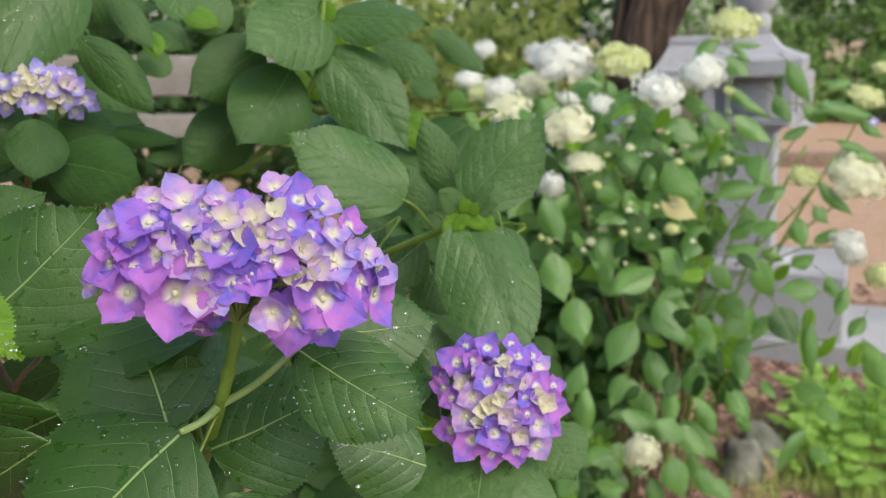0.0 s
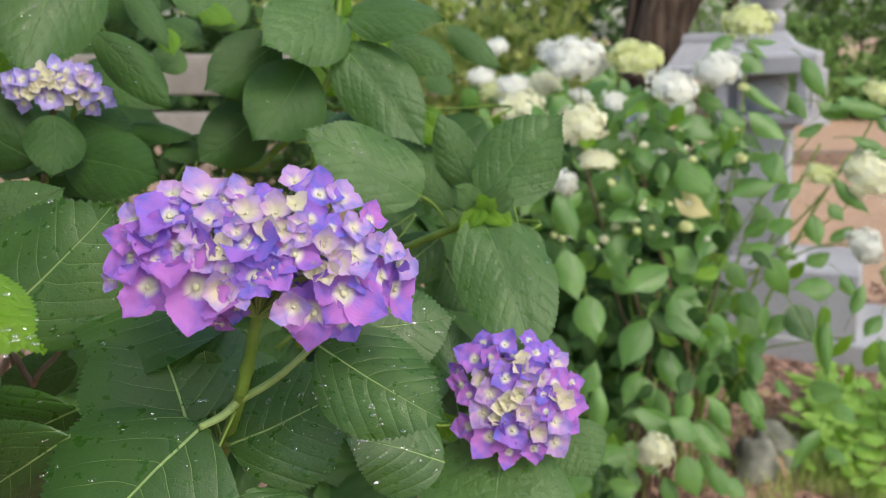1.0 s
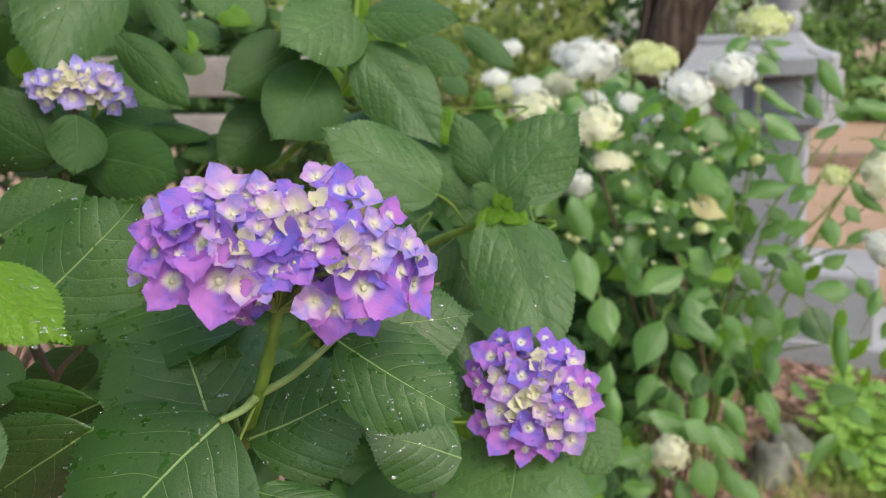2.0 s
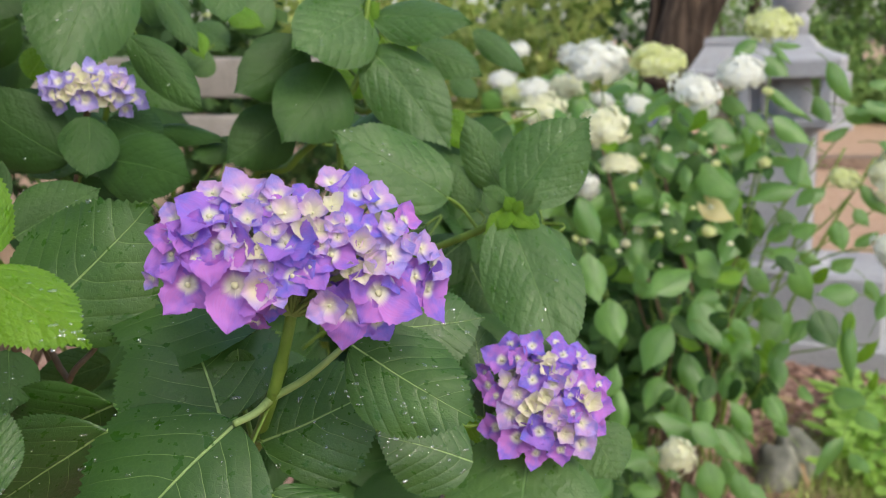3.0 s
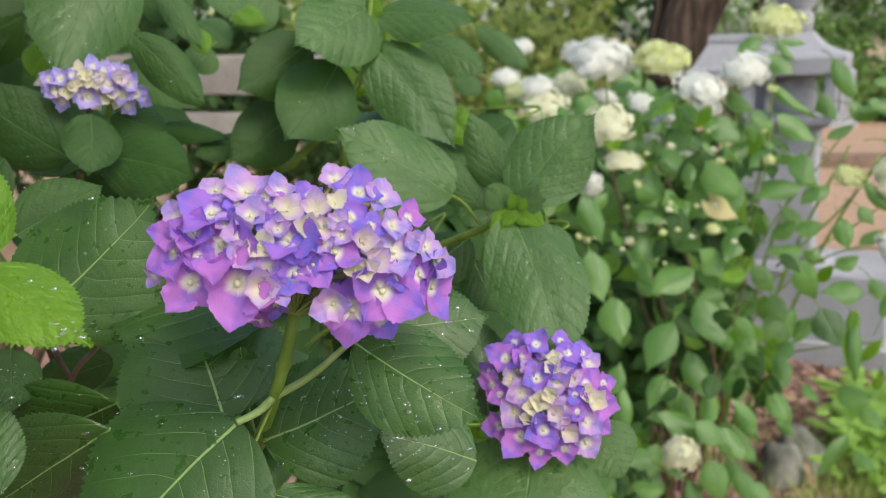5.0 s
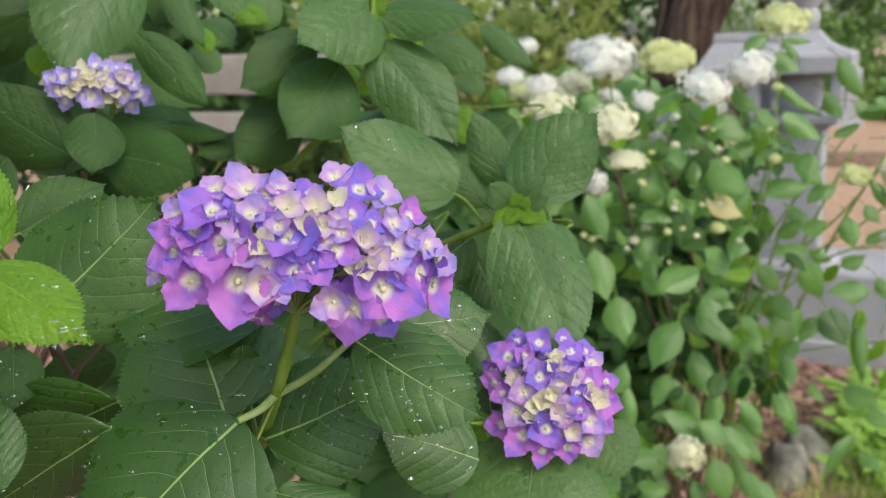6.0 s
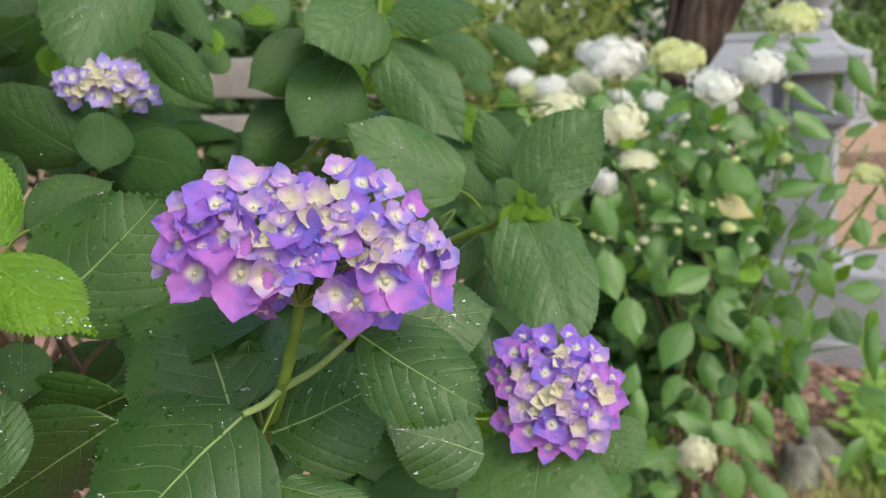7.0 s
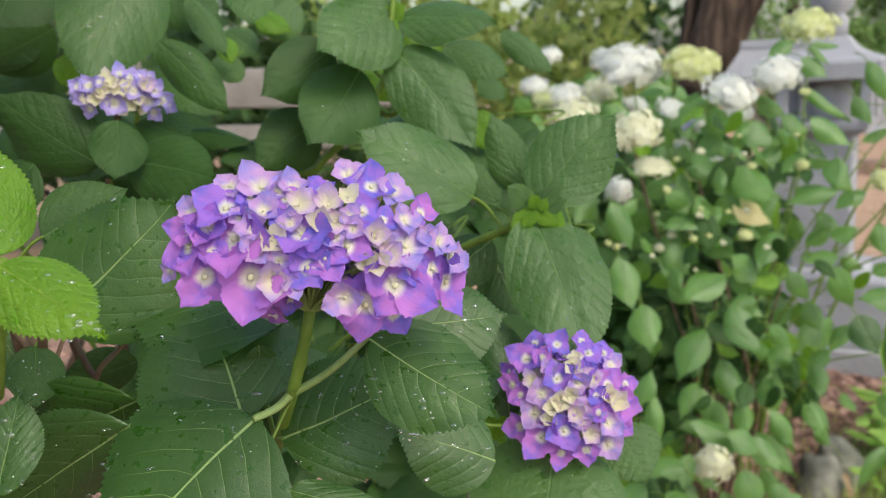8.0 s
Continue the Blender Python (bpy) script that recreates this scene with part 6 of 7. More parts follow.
leaf(white_hydrangea, (0.8286, 1.6205, 1.0387), (0.8892, 1.5913, 1.0071), 0.030, (-0.11, -0.82, 0.56), "bush", 4, 0.03)
leaf(white_hydrangea, (0.6949, 1.6872, 1.1331), (0.7308, 1.6618, 1.0769), 0.035, (-0.11, -0.93, 0.35), "bush", 0, 0.03)
leaf(white_hydrangea, (0.8040, 1.6928, 1.1537), (0.8604, 1.6862, 1.1680), 0.029, (-0.25, -0.72, 0.65), "bush", 1, 0.03)
leaf(white_hydrangea, (0.7685, 1.6566, 1.0960), (0.8360, 1.6549, 1.1285), 0.034, (-0.33, -0.69, 0.64), "bush", 2, 0.03)
leaf(white_hydrangea, (0.8517, 1.6328, 1.0845), (0.8983, 1.6055, 1.0600), 0.028, (-0.18, -0.81, 0.56), "bush", 3, 0.03)
leaf(white_hydrangea, (0.6474, 1.6504, 0.9957), (0.6954, 1.6270, 0.9471), 0.044, (-0.00, -0.90, 0.43), "bush", 4, 0.03)
leaf(white_hydrangea, (0.7304, 1.6473, 0.9842), (0.7755, 1.6270, 0.9471), 0.029, (-0.01, -0.88, 0.47), "bush", 0, 0.03)
leaf(white_hydrangea, (0.6312, 1.6454, 0.8999), (0.6735, 1.6154, 0.8651), 0.040, (-0.10, -0.81, 0.58), "bush", 1, 0.03)
leaf(white_hydrangea, (0.6072, 1.6287, 0.8373), (0.6522, 1.6197, 0.8811), 0.039, (-0.59, -0.66, 0.47), "bush", 2, 0.03)
leaf(white_hydrangea, (0.7685, 1.5869, 0.8358), (0.8127, 1.5874, 0.8765), 0.028, (-0.51, -0.66, 0.56), "bush", 3, 0.03)
leaf(white_hydrangea, (0.7304, 1.5939, 0.7849), (0.7755, 1.5917, 0.8150), 0.038, (-0.45, -0.63, 0.63), "bush", 4, 0.03)
leaf(white_hydrangea, (0.7823, 1.5507, 0.7782), (0.8142, 1.5275, 0.7300), 0.029, (-0.07, -0.92, 0.40), "bush", 0, 0.03)
leaf(white_hydrangea, (0.6748, 1.5487, 0.6932), (0.6334, 1.5254, 0.6449), 0.035, (-0.37, -0.67, 0.64), "bush", 1, 0.03)
leaf(white_hydrangea, (0.6072, 1.5989, 0.7260), (0.6379, 1.5633, 0.6704), 0.044, (-0.10, -0.86, 0.50), "bush", 2, 0.03)
leaf(white_hydrangea, (0.5712, 1.6144, 0.7839), (0.6166, 1.5817, 0.7391), 0.046, (-0.04, -0.83, 0.56), "bush", 3, 0.03)
leaf(white_hydrangea, (0.5352, 1.5864, 0.6796), (0.5787, 1.5541, 0.6360), 0.043, (-0.02, -0.81, 0.58), "bush", 4, 0.03)
leaf(white_hydrangea, (0.4752, 1.6572, 0.9439), (0.4340, 1.6191, 0.8788), 0.049, (-0.25, -0.76, 0.60), "bush", 0, 0.03)
leaf(white_hydrangea, (0.4075, 1.7748, 1.1123), (0.3411, 1.7433, 1.0721), 0.045, (-0.08, -0.72, 0.69), "bush", 1, 0.03)
leaf(white_hydrangea, (0.5234, 1.7476, 1.1265), (0.5780, 1.7178, 1.0928), 0.044, (-0.10, -0.82, 0.56), "bush", 2, 0.03)
leaf(white_hydrangea, (0.4497, 1.7285, 1.0553), (0.3959, 1.6958, 1.0106), 0.050, (-0.14, -0.71, 0.69), "bush", 3, 0.03)
leaf(white_hydrangea, (0.2866, 1.6738, 0.9285), (0.3372, 1.6666, 0.9787), 0.050, (-0.51, -0.75, 0.41), "bush", 4, 0.03)
leaf(white_hydrangea, (0.5659, 1.7005, 1.0282), (0.5052, 1.6712, 0.9961), 0.045, (-0.08, -0.65, 0.75), "bush", 0, 0.03)
leaf(white_hydrangea, (0.5269, 1.5340, 0.7929), (0.4752, 1.5119, 0.7877), 0.037, (0.15, -0.54, 0.83), "young", 1, 0.03)
leaf(white_hydrangea, (0.8420, 1.4914, 0.7114), (0.8030, 1.4704, 0.6715), 0.031, (-0.38, -0.61, 0.69), "bush", 2, 0.03)
leaf(white_hydrangea, (0.7440, 1.5147, 0.7211), (0.7235, 1.4797, 0.6678), 0.025, (-0.36, -0.71, 0.60), "young", 3, 0.03)
leaf(white_hydrangea, (0.8034, 1.4466, 0.6213), (0.8204, 1.4516, 0.6788), 0.029, (-0.60, -0.76, 0.24), "young", 4, 0.03)
leaf(white_hydrangea, (0.4389, 1.5718, 0.9342), (0.5166, 1.5624, 0.8989), 0.054, (0.17, -0.80, 0.58), "yellowed", 0, 0.03)
leaf(white_hydrangea, (0.4886, 1.3422, 0.4634), (0.5053, 1.3084, 0.4146), 0.040, (-0.10, -0.83, 0.54), "bush", 1, 0.03)
leaf(white_hydrangea, (0.2872, 1.3338, 0.4323), (0.3468, 1.3128, 0.4310), 0.035, (-0.17, -0.53, 0.83), "bush", 2, 0.03)
leaf(white_hydrangea, (0.3974, 1.3544, 0.4319), (0.4243, 1.3216, 0.3868), 0.035, (0.01, -0.81, 0.59), "bush", 3, 0.03)
leaf(white_hydrangea, (0.2495, 1.3215, 0.4636), (0.2096, 1.2918, 0.4299), 0.044, (-0.18, -0.62, 0.76), "bush", 4, 0.03)
leaf(white_hydrangea, (0.4803, 1.4322, 0.5675), (0.4883, 1.4373, 0.6254), 0.030, (-0.41, -0.90, 0.14), "bush", 0, 0.03)
leaf(white_hydrangea, (0.5326, 1.4058, 0.5077), (0.4928, 1.4138, 0.5763), 0.037, (0.23, -0.94, 0.24), "bush", 1, 0.03)
leaf(white_hydrangea, (0.5598, 1.4651, 0.6133), (0.5249, 1.4675, 0.6606), 0.039, (0.30, -0.91, 0.27), "bush", 2, 0.03)
leaf(white_hydrangea, (0.3905, 1.4424, 0.5282), (0.3768, 1.4495, 0.5935), 0.036, (-0.01, -0.99, 0.11), "bush", 3, 0.03)
leaf(white_hydrangea, (0.4473, 1.3278, 0.5257), (0.3921, 1.3296, 0.5710), 0.047, (0.40, -0.76, 0.52), "bush", 4, 0.03)
leaf(white_hydrangea, (0.5248, 1.3800, 0.4115), (0.5676, 1.3626, 0.3850), 0.040, (0.12, -0.72, 0.68), "bush", 0, 0.03)
white_head(white_hydrangea, (0.2393, 1.5404, 1.0834), 0.0501, 0.0308, "cream", (-0.10, -0.50, 0.85), 0)
white_head(white_hydrangea, (0.2815, 1.9002, 1.1938), 0.0687, 0.0449, "white", (-0.05, -0.45, 0.90), 1)
white_head(white_hydrangea, (0.1533, 1.8721, 1.0891), 0.0555, 0.0291, "cream", (0.00, -0.45, 0.90), 2)
white_head(white_hydrangea, (0.1590, 2.1383, 1.1166), 0.0480, 0.0225, "white", (0.05, -0.45, 0.90), 3)
white_head(white_hydrangea, (0.2257, 2.0387, 1.1312), 0.0429, 0.0257, "cream", (0.10, -0.45, 0.90), 4)
white_head(white_hydrangea, (0.1216, 2.3717, 1.2150), 0.0329, 0.0230, "white", (-0.10, -0.45, 0.90), 5)
white_head(white_hydrangea, (0.0756, 2.3496, 1.1325), 0.0394, 0.0214, "white", (-0.05, -0.45, 0.90), 6)
white_head(white_hydrangea, (0.4089, 1.8502, 1.2002), 0.0566, 0.0334, "lime", (0.00, -0.45, 0.90), 7)
white_head(white_hydrangea, (0.4430, 1.6572, 1.1426), 0.0512, 0.0302, "white", (0.05, -0.40, 0.92), 8)
white_head(white_hydrangea, (0.5435, 1.6983, 1.1783), 0.0447, 0.0299, "white", (-0.20, -0.50, 0.84), 9)
white_head(white_hydrangea, (0.6413, 1.8188, 1.2765), 0.0500, 0.0313, "lime", (-0.10, -0.45, 0.90), 10)
white_head(white_hydrangea, (0.8459, 1.6034, 0.9750), 0.0532, 0.0382, "cream", (0.10, -0.70, 0.70), 11)
white_head(white_hydrangea, (0.8309, 1.5651, 0.8319), 0.0347, 0.0370, "white", (0.50, -0.60, 0.60), 12)
white_head(white_hydrangea, (0.7555, 1.6331, 0.9699), 0.0306, 0.0177, "lime", (0.05, -0.45, 0.90), 13)
white_head(white_hydrangea, (0.8656, 1.6460, 1.1337), 0.0347, 0.0162, "lime", (0.10, -0.45, 0.90), 14)
white_head(white_hydrangea, (0.3385, 1.2144, 0.5662), 0.0275, 0.0330, "cream", (-0.10, -0.60, 0.80), 15)
white_head(white_hydrangea, (0.2030, 1.4678, 0.9789), 0.0233, 0.0319, "white", (0.30, -0.75, 0.50), 16)
white_head(white_hydrangea, (0.2771, 1.5553, 1.0114), 0.0342, 0.0111, "cream", (0.00, -0.35, 0.93), 17)
white_head(white_hydrangea, (0.0021, 1.4678, 0.9322), 0.0193, 0.0118, "white", (0.05, -0.45, 0.90), 18)
white_head(white_hydrangea, (-0.0450, 1.4664, 0.9270), 0.0129, 0.0096, "white", (0.10, -0.45, 0.90), 19)
white_head(white_hydrangea, (1.0532, 1.9480, 1.1791), 0.0190, 0.0136, "lime", (-0.10, -0.45, 0.90), 20)
white_head(white_hydrangea, (0.3870, 1.8029, 1.0239), 0.0180, 0.0129, "white", (-0.05, -0.45, 0.90), 21)
white_head(white_hydrangea, (0.4320, 1.8129, 1.0611), 0.0180, 0.0154, "white", (0.00, -0.45, 0.90), 22)
white_head(white_hydrangea, (0.3547, 1.7904, 1.1048), 0.0303, 0.0126, "white", (0.05, -0.60, 0.80), 23)
white_head(white_hydrangea, (0.3157, 2.0302, 1.0995), 0.0286, 0.0143, "white", (0.10, -0.45, 0.90), 24)
white_head(white_hydrangea, (0.4308, 1.8359, 0.9538), 0.0238, 0.0185, "lime", (-0.10, -0.45, 0.90), 25)
white_head(white_hydrangea, (0.5233, 1.8711, 1.0853), 0.0317, 0.0211, "white", (-0.05, -0.45, 0.90), 26)
white_head(white_hydrangea, (0.4771, 1.8403, 0.9704), 0.0291, 0.0132, "white", (0.00, -0.45, 0.90), 27)
white_head(white_hydrangea, (0.8812, 1.5310, 0.7818), 0.0251, 0.0274, "lime", (0.05, -0.45, 0.90), 28)
white_head(white_hydrangea, (0.2460, 2.1608, 1.2007), 0.0300, 0.0360, "white", (0.10, -0.45, 0.90), 29)
white_head(white_hydrangea, (0.1194, 2.2373, 1.0996), 0.0471, 0.0189, "lime", (-0.10, -0.45, 0.90), 30)
white_head(white_hydrangea, (0.3635, 1.5585, 0.8845), 0.0103, 0.0091, "lime", (-0.05, -0.45, 0.90), 31)
white_head(white_hydrangea, (0.3863, 1.5570, 0.8790), 0.0103, 0.0091, "lime", (0.00, -0.45, 0.90), 32)
white_head(white_hydrangea, (0.3223, 1.5561, 0.8757), 0.0091, 0.0080, "cream", (0.05, -0.45, 0.90), 33)
white_head(white_hydrangea, (0.4640, 1.5561, 0.8757), 0.0137, 0.0091, "lime", (0.10, -0.45, 0.90), 34)
white_head(white_hydrangea, (0.2983, 1.5493, 0.8503), 0.0091, 0.0091, "cream", (-0.10, -0.45, 0.90), 35)
white_head(white_hydrangea, (0.5798, 1.6115, 1.0051), 0.0116, 0.0116, "lime", (-0.05, -0.45, 0.90), 36)
white_head(white_hydrangea, (0.5856, 1.6490, 1.1449), 0.0104, 0.0081, "lime", (0.00, -0.45, 0.90), 37)
white_head(white_hydrangea, (0.4962, 1.6566, 1.0575), 0.0094, 0.0094, "cream", (0.05, -0.45, 0.90), 38)
white_head(white_hydrangea, (0.4384, 1.7266, 1.1256), 0.0194, 0.0097, "lime", (0.10, -0.45, 0.90), 39)
# long leaves over the stones and the mulch
leaf(white_hydrangea, (0.7709, 1.5695, 0.6653), (0.7602, 1.5040, 0.5781), 0.052, (0.28, -0.75, 0.52), "young", 0, 0.04)
leaf(white_hydrangea, (0.7639, 1.5849, 0.5210), (0.8111, 1.5256, 0.5238), 0.065, (0.28, -0.75, 0.59), "bush", 1, 0.04)
leaf(white_hydrangea, (0.8327, 1.5991, 0.4702), (0.8515, 1.5404, 0.4475), 0.050, (0.12, -0.75, 0.39), "bush", 2, 0.04)
leaf(white_hydrangea, (0.7512, 1.4894, 0.4624), (0.6995, 1.4383, 0.3913), 0.040, (0.29, -0.75, 0.30), "bush", 3, 0.04)
leaf(white_hydrangea, (0.5711, 1.4637, 0.5621), (0.5926, 1.4024, 0.5275), 0.033, (-0.15, -0.75, 0.47), "bush", 4, 0.04)
leaf(white_hydrangea, (0.6204, 1.5256, 0.6164), (0.6087, 1.4743, 0.5674), 0.045, (0.17, -0.75, 0.38), "bush", 5, 0.04)
leaf(white_hydrangea, (0.6718, 1.5349, 0.5529), (0.6847, 1.4865, 0.5381), 0.030, (0.22, -0.75, 0.69), "bush", 6, 0.04)
leaf(white_hydrangea, (0.6298, 1.6354, 0.6131), (0.6475, 1.5863, 0.5941), 0.032, (-0.20, -0.75, 0.54), "young", 7, 0.04)
leaf(white_hydrangea, (0.5154, 1.4738, 0.5392), (0.5374, 1.4060, 0.4911), 0.037, (-0.29, -0.75, 0.45), "bush", 8, 0.04)
leaf(white_hydrangea, (0.4991, 1.5072, 0.4770), (0.5563, 1.4248, 0.4293), 0.049, (-0.27, -0.75, 0.68), "bush", 9, 0.04)
leaf(white_hydrangea, (0.5202, 1.5154, 0.3949), (0.5476, 1.4436, 0.3518), 0.039, (-0.04, -0.75, 0.68), "bush", 10, 0.04)
leaf(white_hydrangea, (0.5649, 1.6361, 0.5552), (0.5639, 1.5726, 0.4897), 0.048, (0.17, -0.75, 0.65), "bush", 11, 0.04)
leaf(white_hydrangea, (0.6096, 1.4164, 0.4988), (0.5724, 1.4124, 0.5304), 0.024, (-0.20, -0.75, 0.33), "bush", 12, 0.04)
leaf(white_hydrangea, (0.8079, 1.5894, 0.5819), (0.8359, 1.5612, 0.6381), 0.026, (0.06, -0.75, 0.37), "young", 13, 0.04)
leaf(white_hydrangea, (0.8548, 1.6060, 0.5099), (0.8582, 1.5908, 0.5626), 0.024, (0.14, -0.75, 0.46), "young", 14, 0.04)
leaf(white_hydrangea, (0.7605, 1.4700, 0.4350), (0.7759, 1.4164, 0.4221), 0.037, (0.02, -0.75, 0.68), "bush", 15, 0.04)
# young green flower buds among the leaves
budding = random.Random(71)
for k in range(26):
    az, el, d = radians(budding.uniform(7, 20)), radians(budding.uniform(-17, -6)), budding.uniform(1.50, 1.66)
    place = (math.sin(az) * math.cos(el) * d, math.cos(az) * math.cos(el) * d, 1.25 + math.sin(el) * d)
    white_head(white_hydrangea, place, budding.uniform(0.004, 0.008), budding.uniform(0.004, 0.006), ("lime", "cream")[k % 2], (budding.uniform(-0.4, 0.4), -0.5, 0.8), k)
# the leafy mass behind them
def leafy_mass(shrub, seed, count, near, far, size, left=0.5, right=25, low=-33, high=-5.0):
    mass = random.Random(seed)
    made = 0
    while made < count:
        az, el, d = mass.uniform(left, right), mass.uniform(low, high), mass.uniform(near, far)
        # thinner towards the open side, where the lantern shows through
        if 6 < az < 13.5 and -27 < el < -16.5 and mass.random() < 0.78:
            continue
        if mass.random() < (az - 15.0) / 10 or (el < -24 and mass.random() < (az - 12.5) / 4) or (-8 < el < -5 and mass.random() < 0.3):
            continue
        a, e = radians(az), radians(el)
        p = Vector((math.sin(a) * math.cos(e), math.cos(a) * math.cos(e), math.sin(e))) * d + Vector((0, 0, 1.25))
        way = Vector((mass.uniform(-0.9, 0.9), mass.uniform(-0.8, 0.2), mass.uniform(-1.1, 0.15))).normalized() * mass.uniform(0.55, 1.2) * size
        # low and middle leaves get the darker "old" green oftener, as painted shade
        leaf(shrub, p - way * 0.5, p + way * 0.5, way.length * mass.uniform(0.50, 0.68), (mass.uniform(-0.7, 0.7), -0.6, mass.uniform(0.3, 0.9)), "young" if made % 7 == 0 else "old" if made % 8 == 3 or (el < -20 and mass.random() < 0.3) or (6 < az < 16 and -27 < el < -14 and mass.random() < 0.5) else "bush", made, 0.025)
        made += 1


leafy_mass(white_hydrangea, 31, 300, 1.58, 1.90, 0.070)
for k in range(9):
    x = 0.30 + 0.10 * k
    stem(back_hydrangea, ((x, 2.15 + 0.03 * (k % 3), 1.05 - 0.03 * abs(k - 4)), (x * 0.7 + 0.2, 2.25, 0.6), (0.75 + 0.02 * (k - 4), 2.35, -0.02)), 0.003, 0.006, STEM_GREEN)
leafy_mass(back_hydrangea, 32, 215, 1.92, 2.30, 0.085)
leafy_mass(white_hydrangea, 34, 70, 1.55, 1.9, 0.062, 3.0, 13.5, -36.0, -23.0)
bare = random.Random(61)
for k in range(9):
    x = bare.uniform(0.40, 0.60)
    stem(white_hydrangea, ((x + bare.uniform(-0.12, 0.16), 1.72 + bare.uniform(0, 0.15), bare.uniform(0.5, 0.8)), (x, 1.80, bare.uniform(0.28, 0.42)), (x * 0.6 + 0.24, 1.95, -0.02)), 0.0025, 0.0045, CANE)
leafy_mass(back_hydrangea, 33, 55, 2.15, 2.45, 0.085, 1.0, 12.5, -7.0, -2.2)


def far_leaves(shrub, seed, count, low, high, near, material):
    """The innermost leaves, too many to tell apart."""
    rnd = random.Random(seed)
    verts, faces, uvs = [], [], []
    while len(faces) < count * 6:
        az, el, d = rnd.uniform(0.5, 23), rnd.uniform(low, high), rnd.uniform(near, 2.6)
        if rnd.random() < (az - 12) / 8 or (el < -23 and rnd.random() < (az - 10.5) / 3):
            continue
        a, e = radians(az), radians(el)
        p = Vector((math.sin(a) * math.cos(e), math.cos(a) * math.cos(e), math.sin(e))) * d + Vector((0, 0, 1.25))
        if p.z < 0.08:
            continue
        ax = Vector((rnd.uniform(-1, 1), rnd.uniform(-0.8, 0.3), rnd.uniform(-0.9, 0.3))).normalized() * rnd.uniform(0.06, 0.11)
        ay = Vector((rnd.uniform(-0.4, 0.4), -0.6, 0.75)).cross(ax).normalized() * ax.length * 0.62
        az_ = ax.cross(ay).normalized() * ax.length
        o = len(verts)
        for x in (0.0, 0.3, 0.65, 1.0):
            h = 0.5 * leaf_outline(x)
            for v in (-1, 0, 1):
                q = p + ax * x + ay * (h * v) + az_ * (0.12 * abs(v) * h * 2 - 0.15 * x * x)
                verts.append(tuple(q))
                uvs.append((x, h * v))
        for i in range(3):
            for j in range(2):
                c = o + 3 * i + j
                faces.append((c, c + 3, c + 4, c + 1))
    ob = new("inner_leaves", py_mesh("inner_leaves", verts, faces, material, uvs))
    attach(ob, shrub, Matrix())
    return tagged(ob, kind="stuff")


# the shade of the gaps is put into these leaves' darker green
far_leaves(back_hydrangea, 8, 1500, -22, -6.5, 2.2, LEAF_OLD_SHADED)
far_leaves(white_hydrangea, 9, 1700, -37, -17, 1.95, LEAF_OLD_SHADED)
# a few pale blue florets caught between the white blooms
piece("floret", FLORETS["pale"][1], white_hydrangea, Matrix.Translation((0.3801, 1.7163, 1.0869)) @ Matrix.Rotation(1.3, 4, "X") @ Matrix.Diagonal((0.012, 0.012, 0.012, 1)), "pale blue stray floret")
piece("floret", FLORETS["pale"][1], white_hydrangea, Matrix.Translation((0.3638, 1.7295, 0.9432)) @ Matrix.Rotation(1.3, 4, "X") @ Matrix.Diagonal((0.012, 0.012, 0.012, 1)), "pale blue stray floret")
piece("floret", FLORETS["pale"][1], white_hydrangea, Matrix.Translation((0.2263, 1.7464, 1.0060)) @ Matrix.Rotation(1.3, 4, "X") @ Matrix.Diagonal((0.012, 0.012, 0.012, 1)), "pale blue stray floret")
piece("floret", FLORETS["pale"][1], white_hydrangea, Matrix.Translation((0.8698, 1.6123, 1.0854)) @ Matrix.Rotation(1.3, 4, "X") @ Matrix.Diagonal((0.012, 0.012, 0.012, 1)), "pale blue stray floret")
piece("floret", FLORETS["pale"][1], white_hydrangea, Matrix.Translation((0.3735, 1.7333, 1.0731)) @ Matrix.Rotation(1.3, 4, "X") @ Matrix.Diagonal((0.012, 0.012, 0.012, 1)), "pale blue stray floret")


# ---------------------------------------------------------------- what lies on the ground
def chips(count, seed, x0, x1, y0, y1):
    rnd = random.Random(seed)
    verts, faces = [], []
    for _ in range(count):
        x, y = rnd.gauss((x0 + x1) / 2, (x1 - x0) / 4), y0 + (y1 - y0) * rnd.betavariate(1.6, 1.8)
        a, l, w, h = rnd.uniform(0, 6.3), rnd.uniform(0.012, 0.032), rnd.uniform(0.006, 0.014), rnd.uniform(0.003, 0.007)
        c, s, t = math.cos(a), math.sin(a), rnd.uniform(-0.4, 0.4)
        z, o = ground_height(x, y) + 0.003, len(verts)
        for k, top in ((0, 0), (1, 0), (2, 0), (3, 0), (0, 1), (1, 1), (2, 1), (3, 1)):
            u, v = (-l, l, l * 0.8, -l * 0.9)[k], (-w, -w * 0.8, w, w * 0.9)[k]
            verts.append((x + c * u - s * v, y + s * u + c * v, z + top * h + t * u + (0.25 * v if top else 0)))
        faces += [(o + 4, o + 5, o + 6, o + 7), (o, o + 1, o + 5, o + 4), (o + 1, o + 2, o + 6, o + 5), (o + 2, o + 3, o + 7, o + 6), (o + 3, o, o + 4, o + 7)]
    ob = new("bark_mulch", py_mesh("bark_mulch", verts, faces, CHIPS, smooth=False))
    PLACED[ob] = Matrix()
    return tagged(ob, "loose reddish bark chips scattered over the bed", "mulch", kind="stuff")


chips(14000, 4, -1.9, 2.9, 1.0, 4.1)


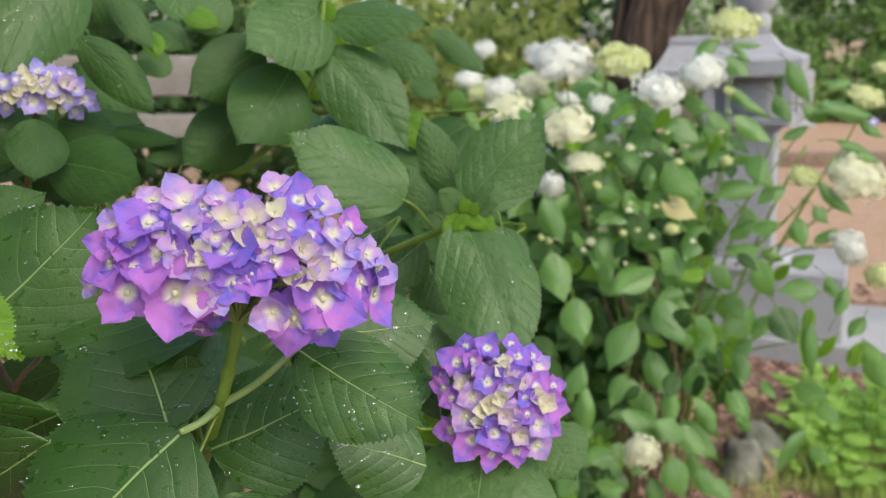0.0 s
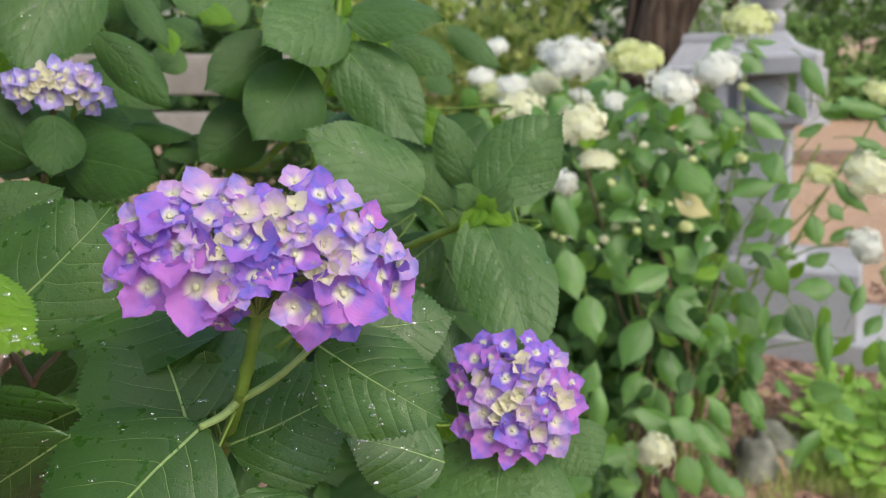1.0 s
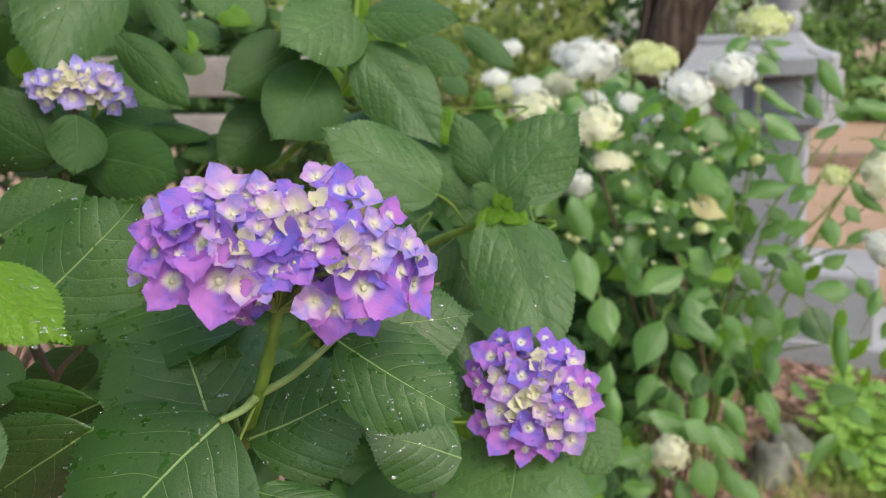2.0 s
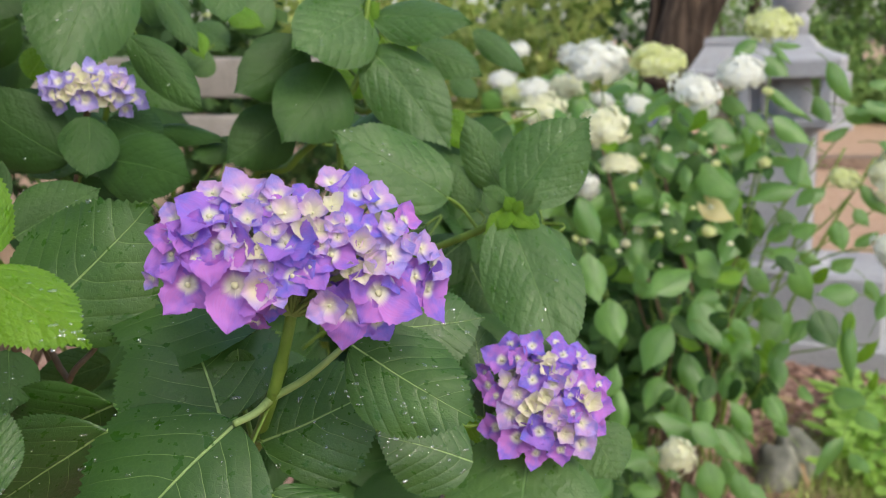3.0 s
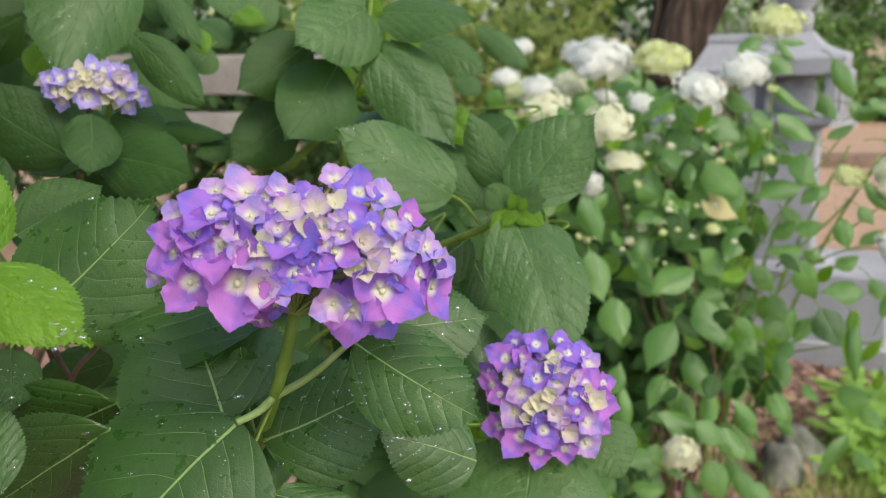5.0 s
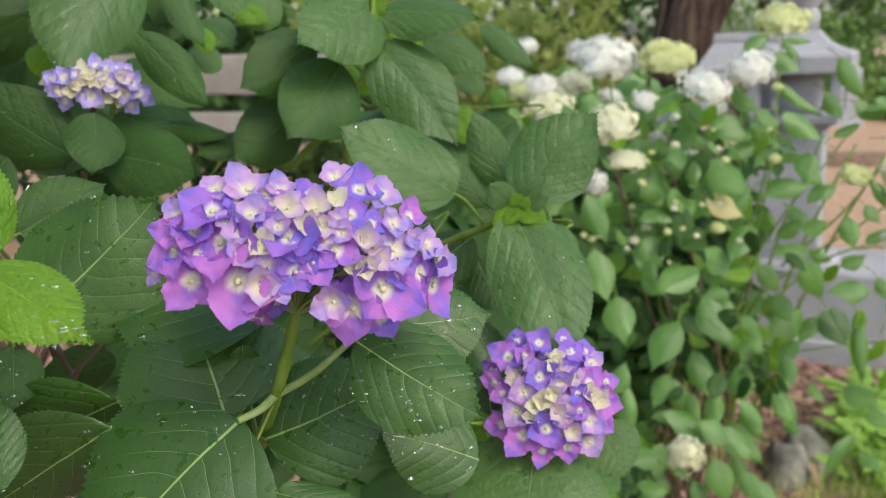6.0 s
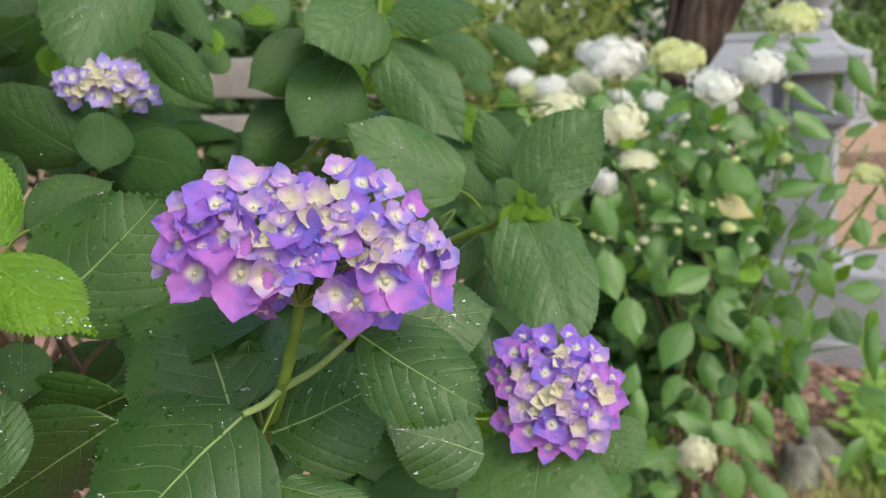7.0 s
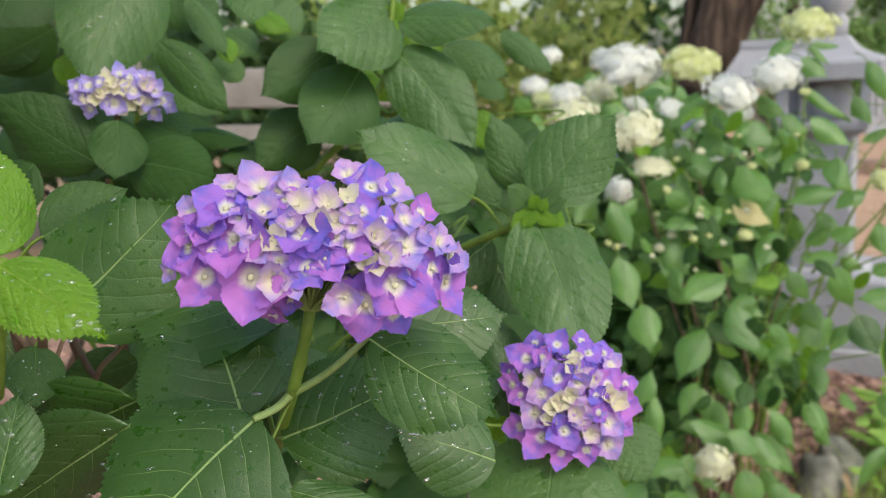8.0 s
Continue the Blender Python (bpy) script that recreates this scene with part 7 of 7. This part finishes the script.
def grass(count, seed, cx, cy, rx, ry, tall, name="grass", label="thin patch of pale green grass by the mulch", material=None):
    rnd = random.Random(seed)
    verts, faces = [], []
    for _ in range(count):
        x, y = rnd.gauss(cx, rx), rnd.gauss(cy, ry)
        if noise.noise((x * 5, y * 5, 7)) < -0.15:
            continue
        z, a, h = ground_height(x, y), rnd.uniform(0, 6.3), tall * rnd.uniform(0.4, 1.2)
        lean, w = rnd.uniform(0.2, 0.9) * h, rnd.uniform(0.0012, 0.0026)
        c, s, o = math.cos(a), math.sin(a), len(verts)
        for k, f in ((0, 0), (1, 0.45), (2, 0.8)):
            q = lean * f * f
            verts += [(x + c * q - s * w * (1 - f), y + s * q + c * w * (1 - f), z + h * f * (1 - 0.25 * f)), (x + c * q + s * w * (1 - f), y + s * q - c * w * (1 - f), z + h * f * (1 - 0.25 * f))]
        verts.append((x + c * lean, y + s * lean, z + h * 0.80))
        faces += [(o, o + 1, o + 3, o + 2), (o + 2, o + 3, o + 5, o + 4), (o + 4, o + 5, o + 6)]
    ob = new(name, py_mesh(name, verts, faces, material or GRASS))
    PLACED[ob] = Matrix()
    return tagged(ob, label, "grass", kind="stuff")


grass(5200, 3, 1.34, 2.06, 0.24, 0.17, 0.085)
grass(2600, 6, 1.44, 2.04, 0.20, 0.13, 0.15, label="loose tufts of taller light green grass by the mulch")
grass(5200, 9, 1.24, 2.02, 0.27, 0.17, 0.045, "dry_grass", "dry straw coloured grass trodden into the bed", STRAW)


def weed(place, seed, count, size, tall=1.0, label="low pale green weed with soft oval leaves"):
    """A low soft weed: a few stalks with oval leaves in pairs."""
    ob = thing("weed", place, label, "weed", "weeds in the mulch")
    rnd = random.Random(seed)
    base = Vector(place)
    for k in range(count):
        a = rnd.uniform(0, 6.3)
        top = base + Vector((math.cos(a) * 0.07, math.sin(a) * 0.07, rnd.uniform(0.08, 0.22) * tall))
        stem(ob, (tuple(base), tuple(base.lerp(top, 0.5) + Vector((0, 0, 0.02))), tuple(top)), 0.002, 0.0012, STEM_GREEN)
        for s, up in ((-1, 0.65), (1, 0.65), (0, 1.0)) if tall < 1.5 else ((-1, 0.4), (1, 0.5), (-1.3, 0.7), (1.2, 0.8), (0.4, 0.9), (0, 1.0)):
            p = base.lerp(top, up)
            way = Vector((math.cos(a + s * 1.4), math.sin(a + s * 1.4), 0.15)) * size * rnd.uniform(0.7, 1.2)
            leaf(ob, p, p + way, size * 0.55, (0, -0.3, 1), "weed", k, 0)
    return ob


weed((1.32, 2.28, 0.0), 3, 6, 0.085)
weed((1.08, 2.22, 0.0), 5, 3, 0.06)
weed((1.50, 2.36, 0.0), 6, 6, 0.085)
weed((1.24, 2.08, 0.0), 8, 4, 0.07)
weed((1.55, 2.15, 0.0), 10, 5, 0.08)
weed((1.13, 2.10, 0.0), 12, 5, 0.075)
weed((1.20, 2.26, 0.0), 14, 5, 0.10)
weed((1.22, 1.99, 0.0), 15, 5, 0.07)
weed((1.34, 2.44, 0.0), 16, 5, 0.10)
for n, (x, y) in enumerate(((1.36, 2.14), (1.50, 2.24), (1.62, 2.36), (1.44, 2.02), (1.20, 2.20), (1.30, 2.12))):
    weed((x, y, 0.0), 30 + n, 4, 0.055, 1.9, "upright light green weed on thin stalks in the grass")

weed((1.06, 2.04, 0.0), 50, 5, 0.06, 0.8)
weed((1.19, 2.16, 0.0), 51, 5, 0.06, 0.8)
weed((1.12, 1.98, 0.0), 52, 5, 0.06, 0.8)
weed((1.25, 2.36, 0.0), 53, 5, 0.06, 0.8)
weed((1.16, 2.26, 0.0), 55, 5, 0.06, 0.8)

def fallen_leaf(place, way, width):
    """A dry brown leaf that has dropped."""
    b, ax = Vector(place), Vector(way)
    ay = Vector((0, -0.4, 1)).cross(ax).normalized()
    ob = new("fallen_leaf", DRY_LEAF)
    attach(ob, None, basis(b, ax, ay * width, ax.cross(ay).normalized() * ax.length))
    return tagged(ob, "curled dry orange brown leaf on the mulch", "fallen leaf", "fallen leaves")


DRY_LEAF = leaf_mesh("fallen_leaf", 77, 18, 3, 0.01, 0.25, 0.6, 0.04, TWIG_LITTER)
fallen_leaf((0.9186, 2.0353, 0.0900), (0.035, -0.03, -0.065), 0.022)
fallen_leaf((0.62, 2.02, 0.012), (0.05, 0.03, 0.0), 0.03)
fallen_leaf((1.08, 2.62, 0.012), (0.05, -0.03, 0.01), 0.032)
fallen_leaf((0.78, 2.30, 0.012), (-0.05, 0.02, 0.0), 0.03)
fallen_leaf((1.48, 2.85, 0.012), (0.04, 0.04, 0.01), 0.035)


def stick(a, b, r):
    ob = new("stick", bm_mesh("stick", tube_bm((a, tuple((Vector(a) + Vector(b)) * 0.5 + Vector((0.01, 0, 0.008))), b), r, r * 0.6, 6), CANE))
    PLACED[ob] = Matrix()
    return tagged(ob, "thin dry brown twig lying on the mulch", "twig", "twigs on the ground")


lying = random.Random(17)
for _ in range(26):
    x, y, a, l = lying.uniform(0.35, 1.75), lying.uniform(1.85, 2.95), lying.uniform(0, 3.1), lying.uniform(0.06, 0.18)
    x2, y2 = x + l * math.cos(a), y + l * math.sin(a)
    stick((x, y, ground_height(x, y) + 0.006), (x2, y2, ground_height(x2, y2) + 0.006), lying.uniform(0.0015, 0.003))
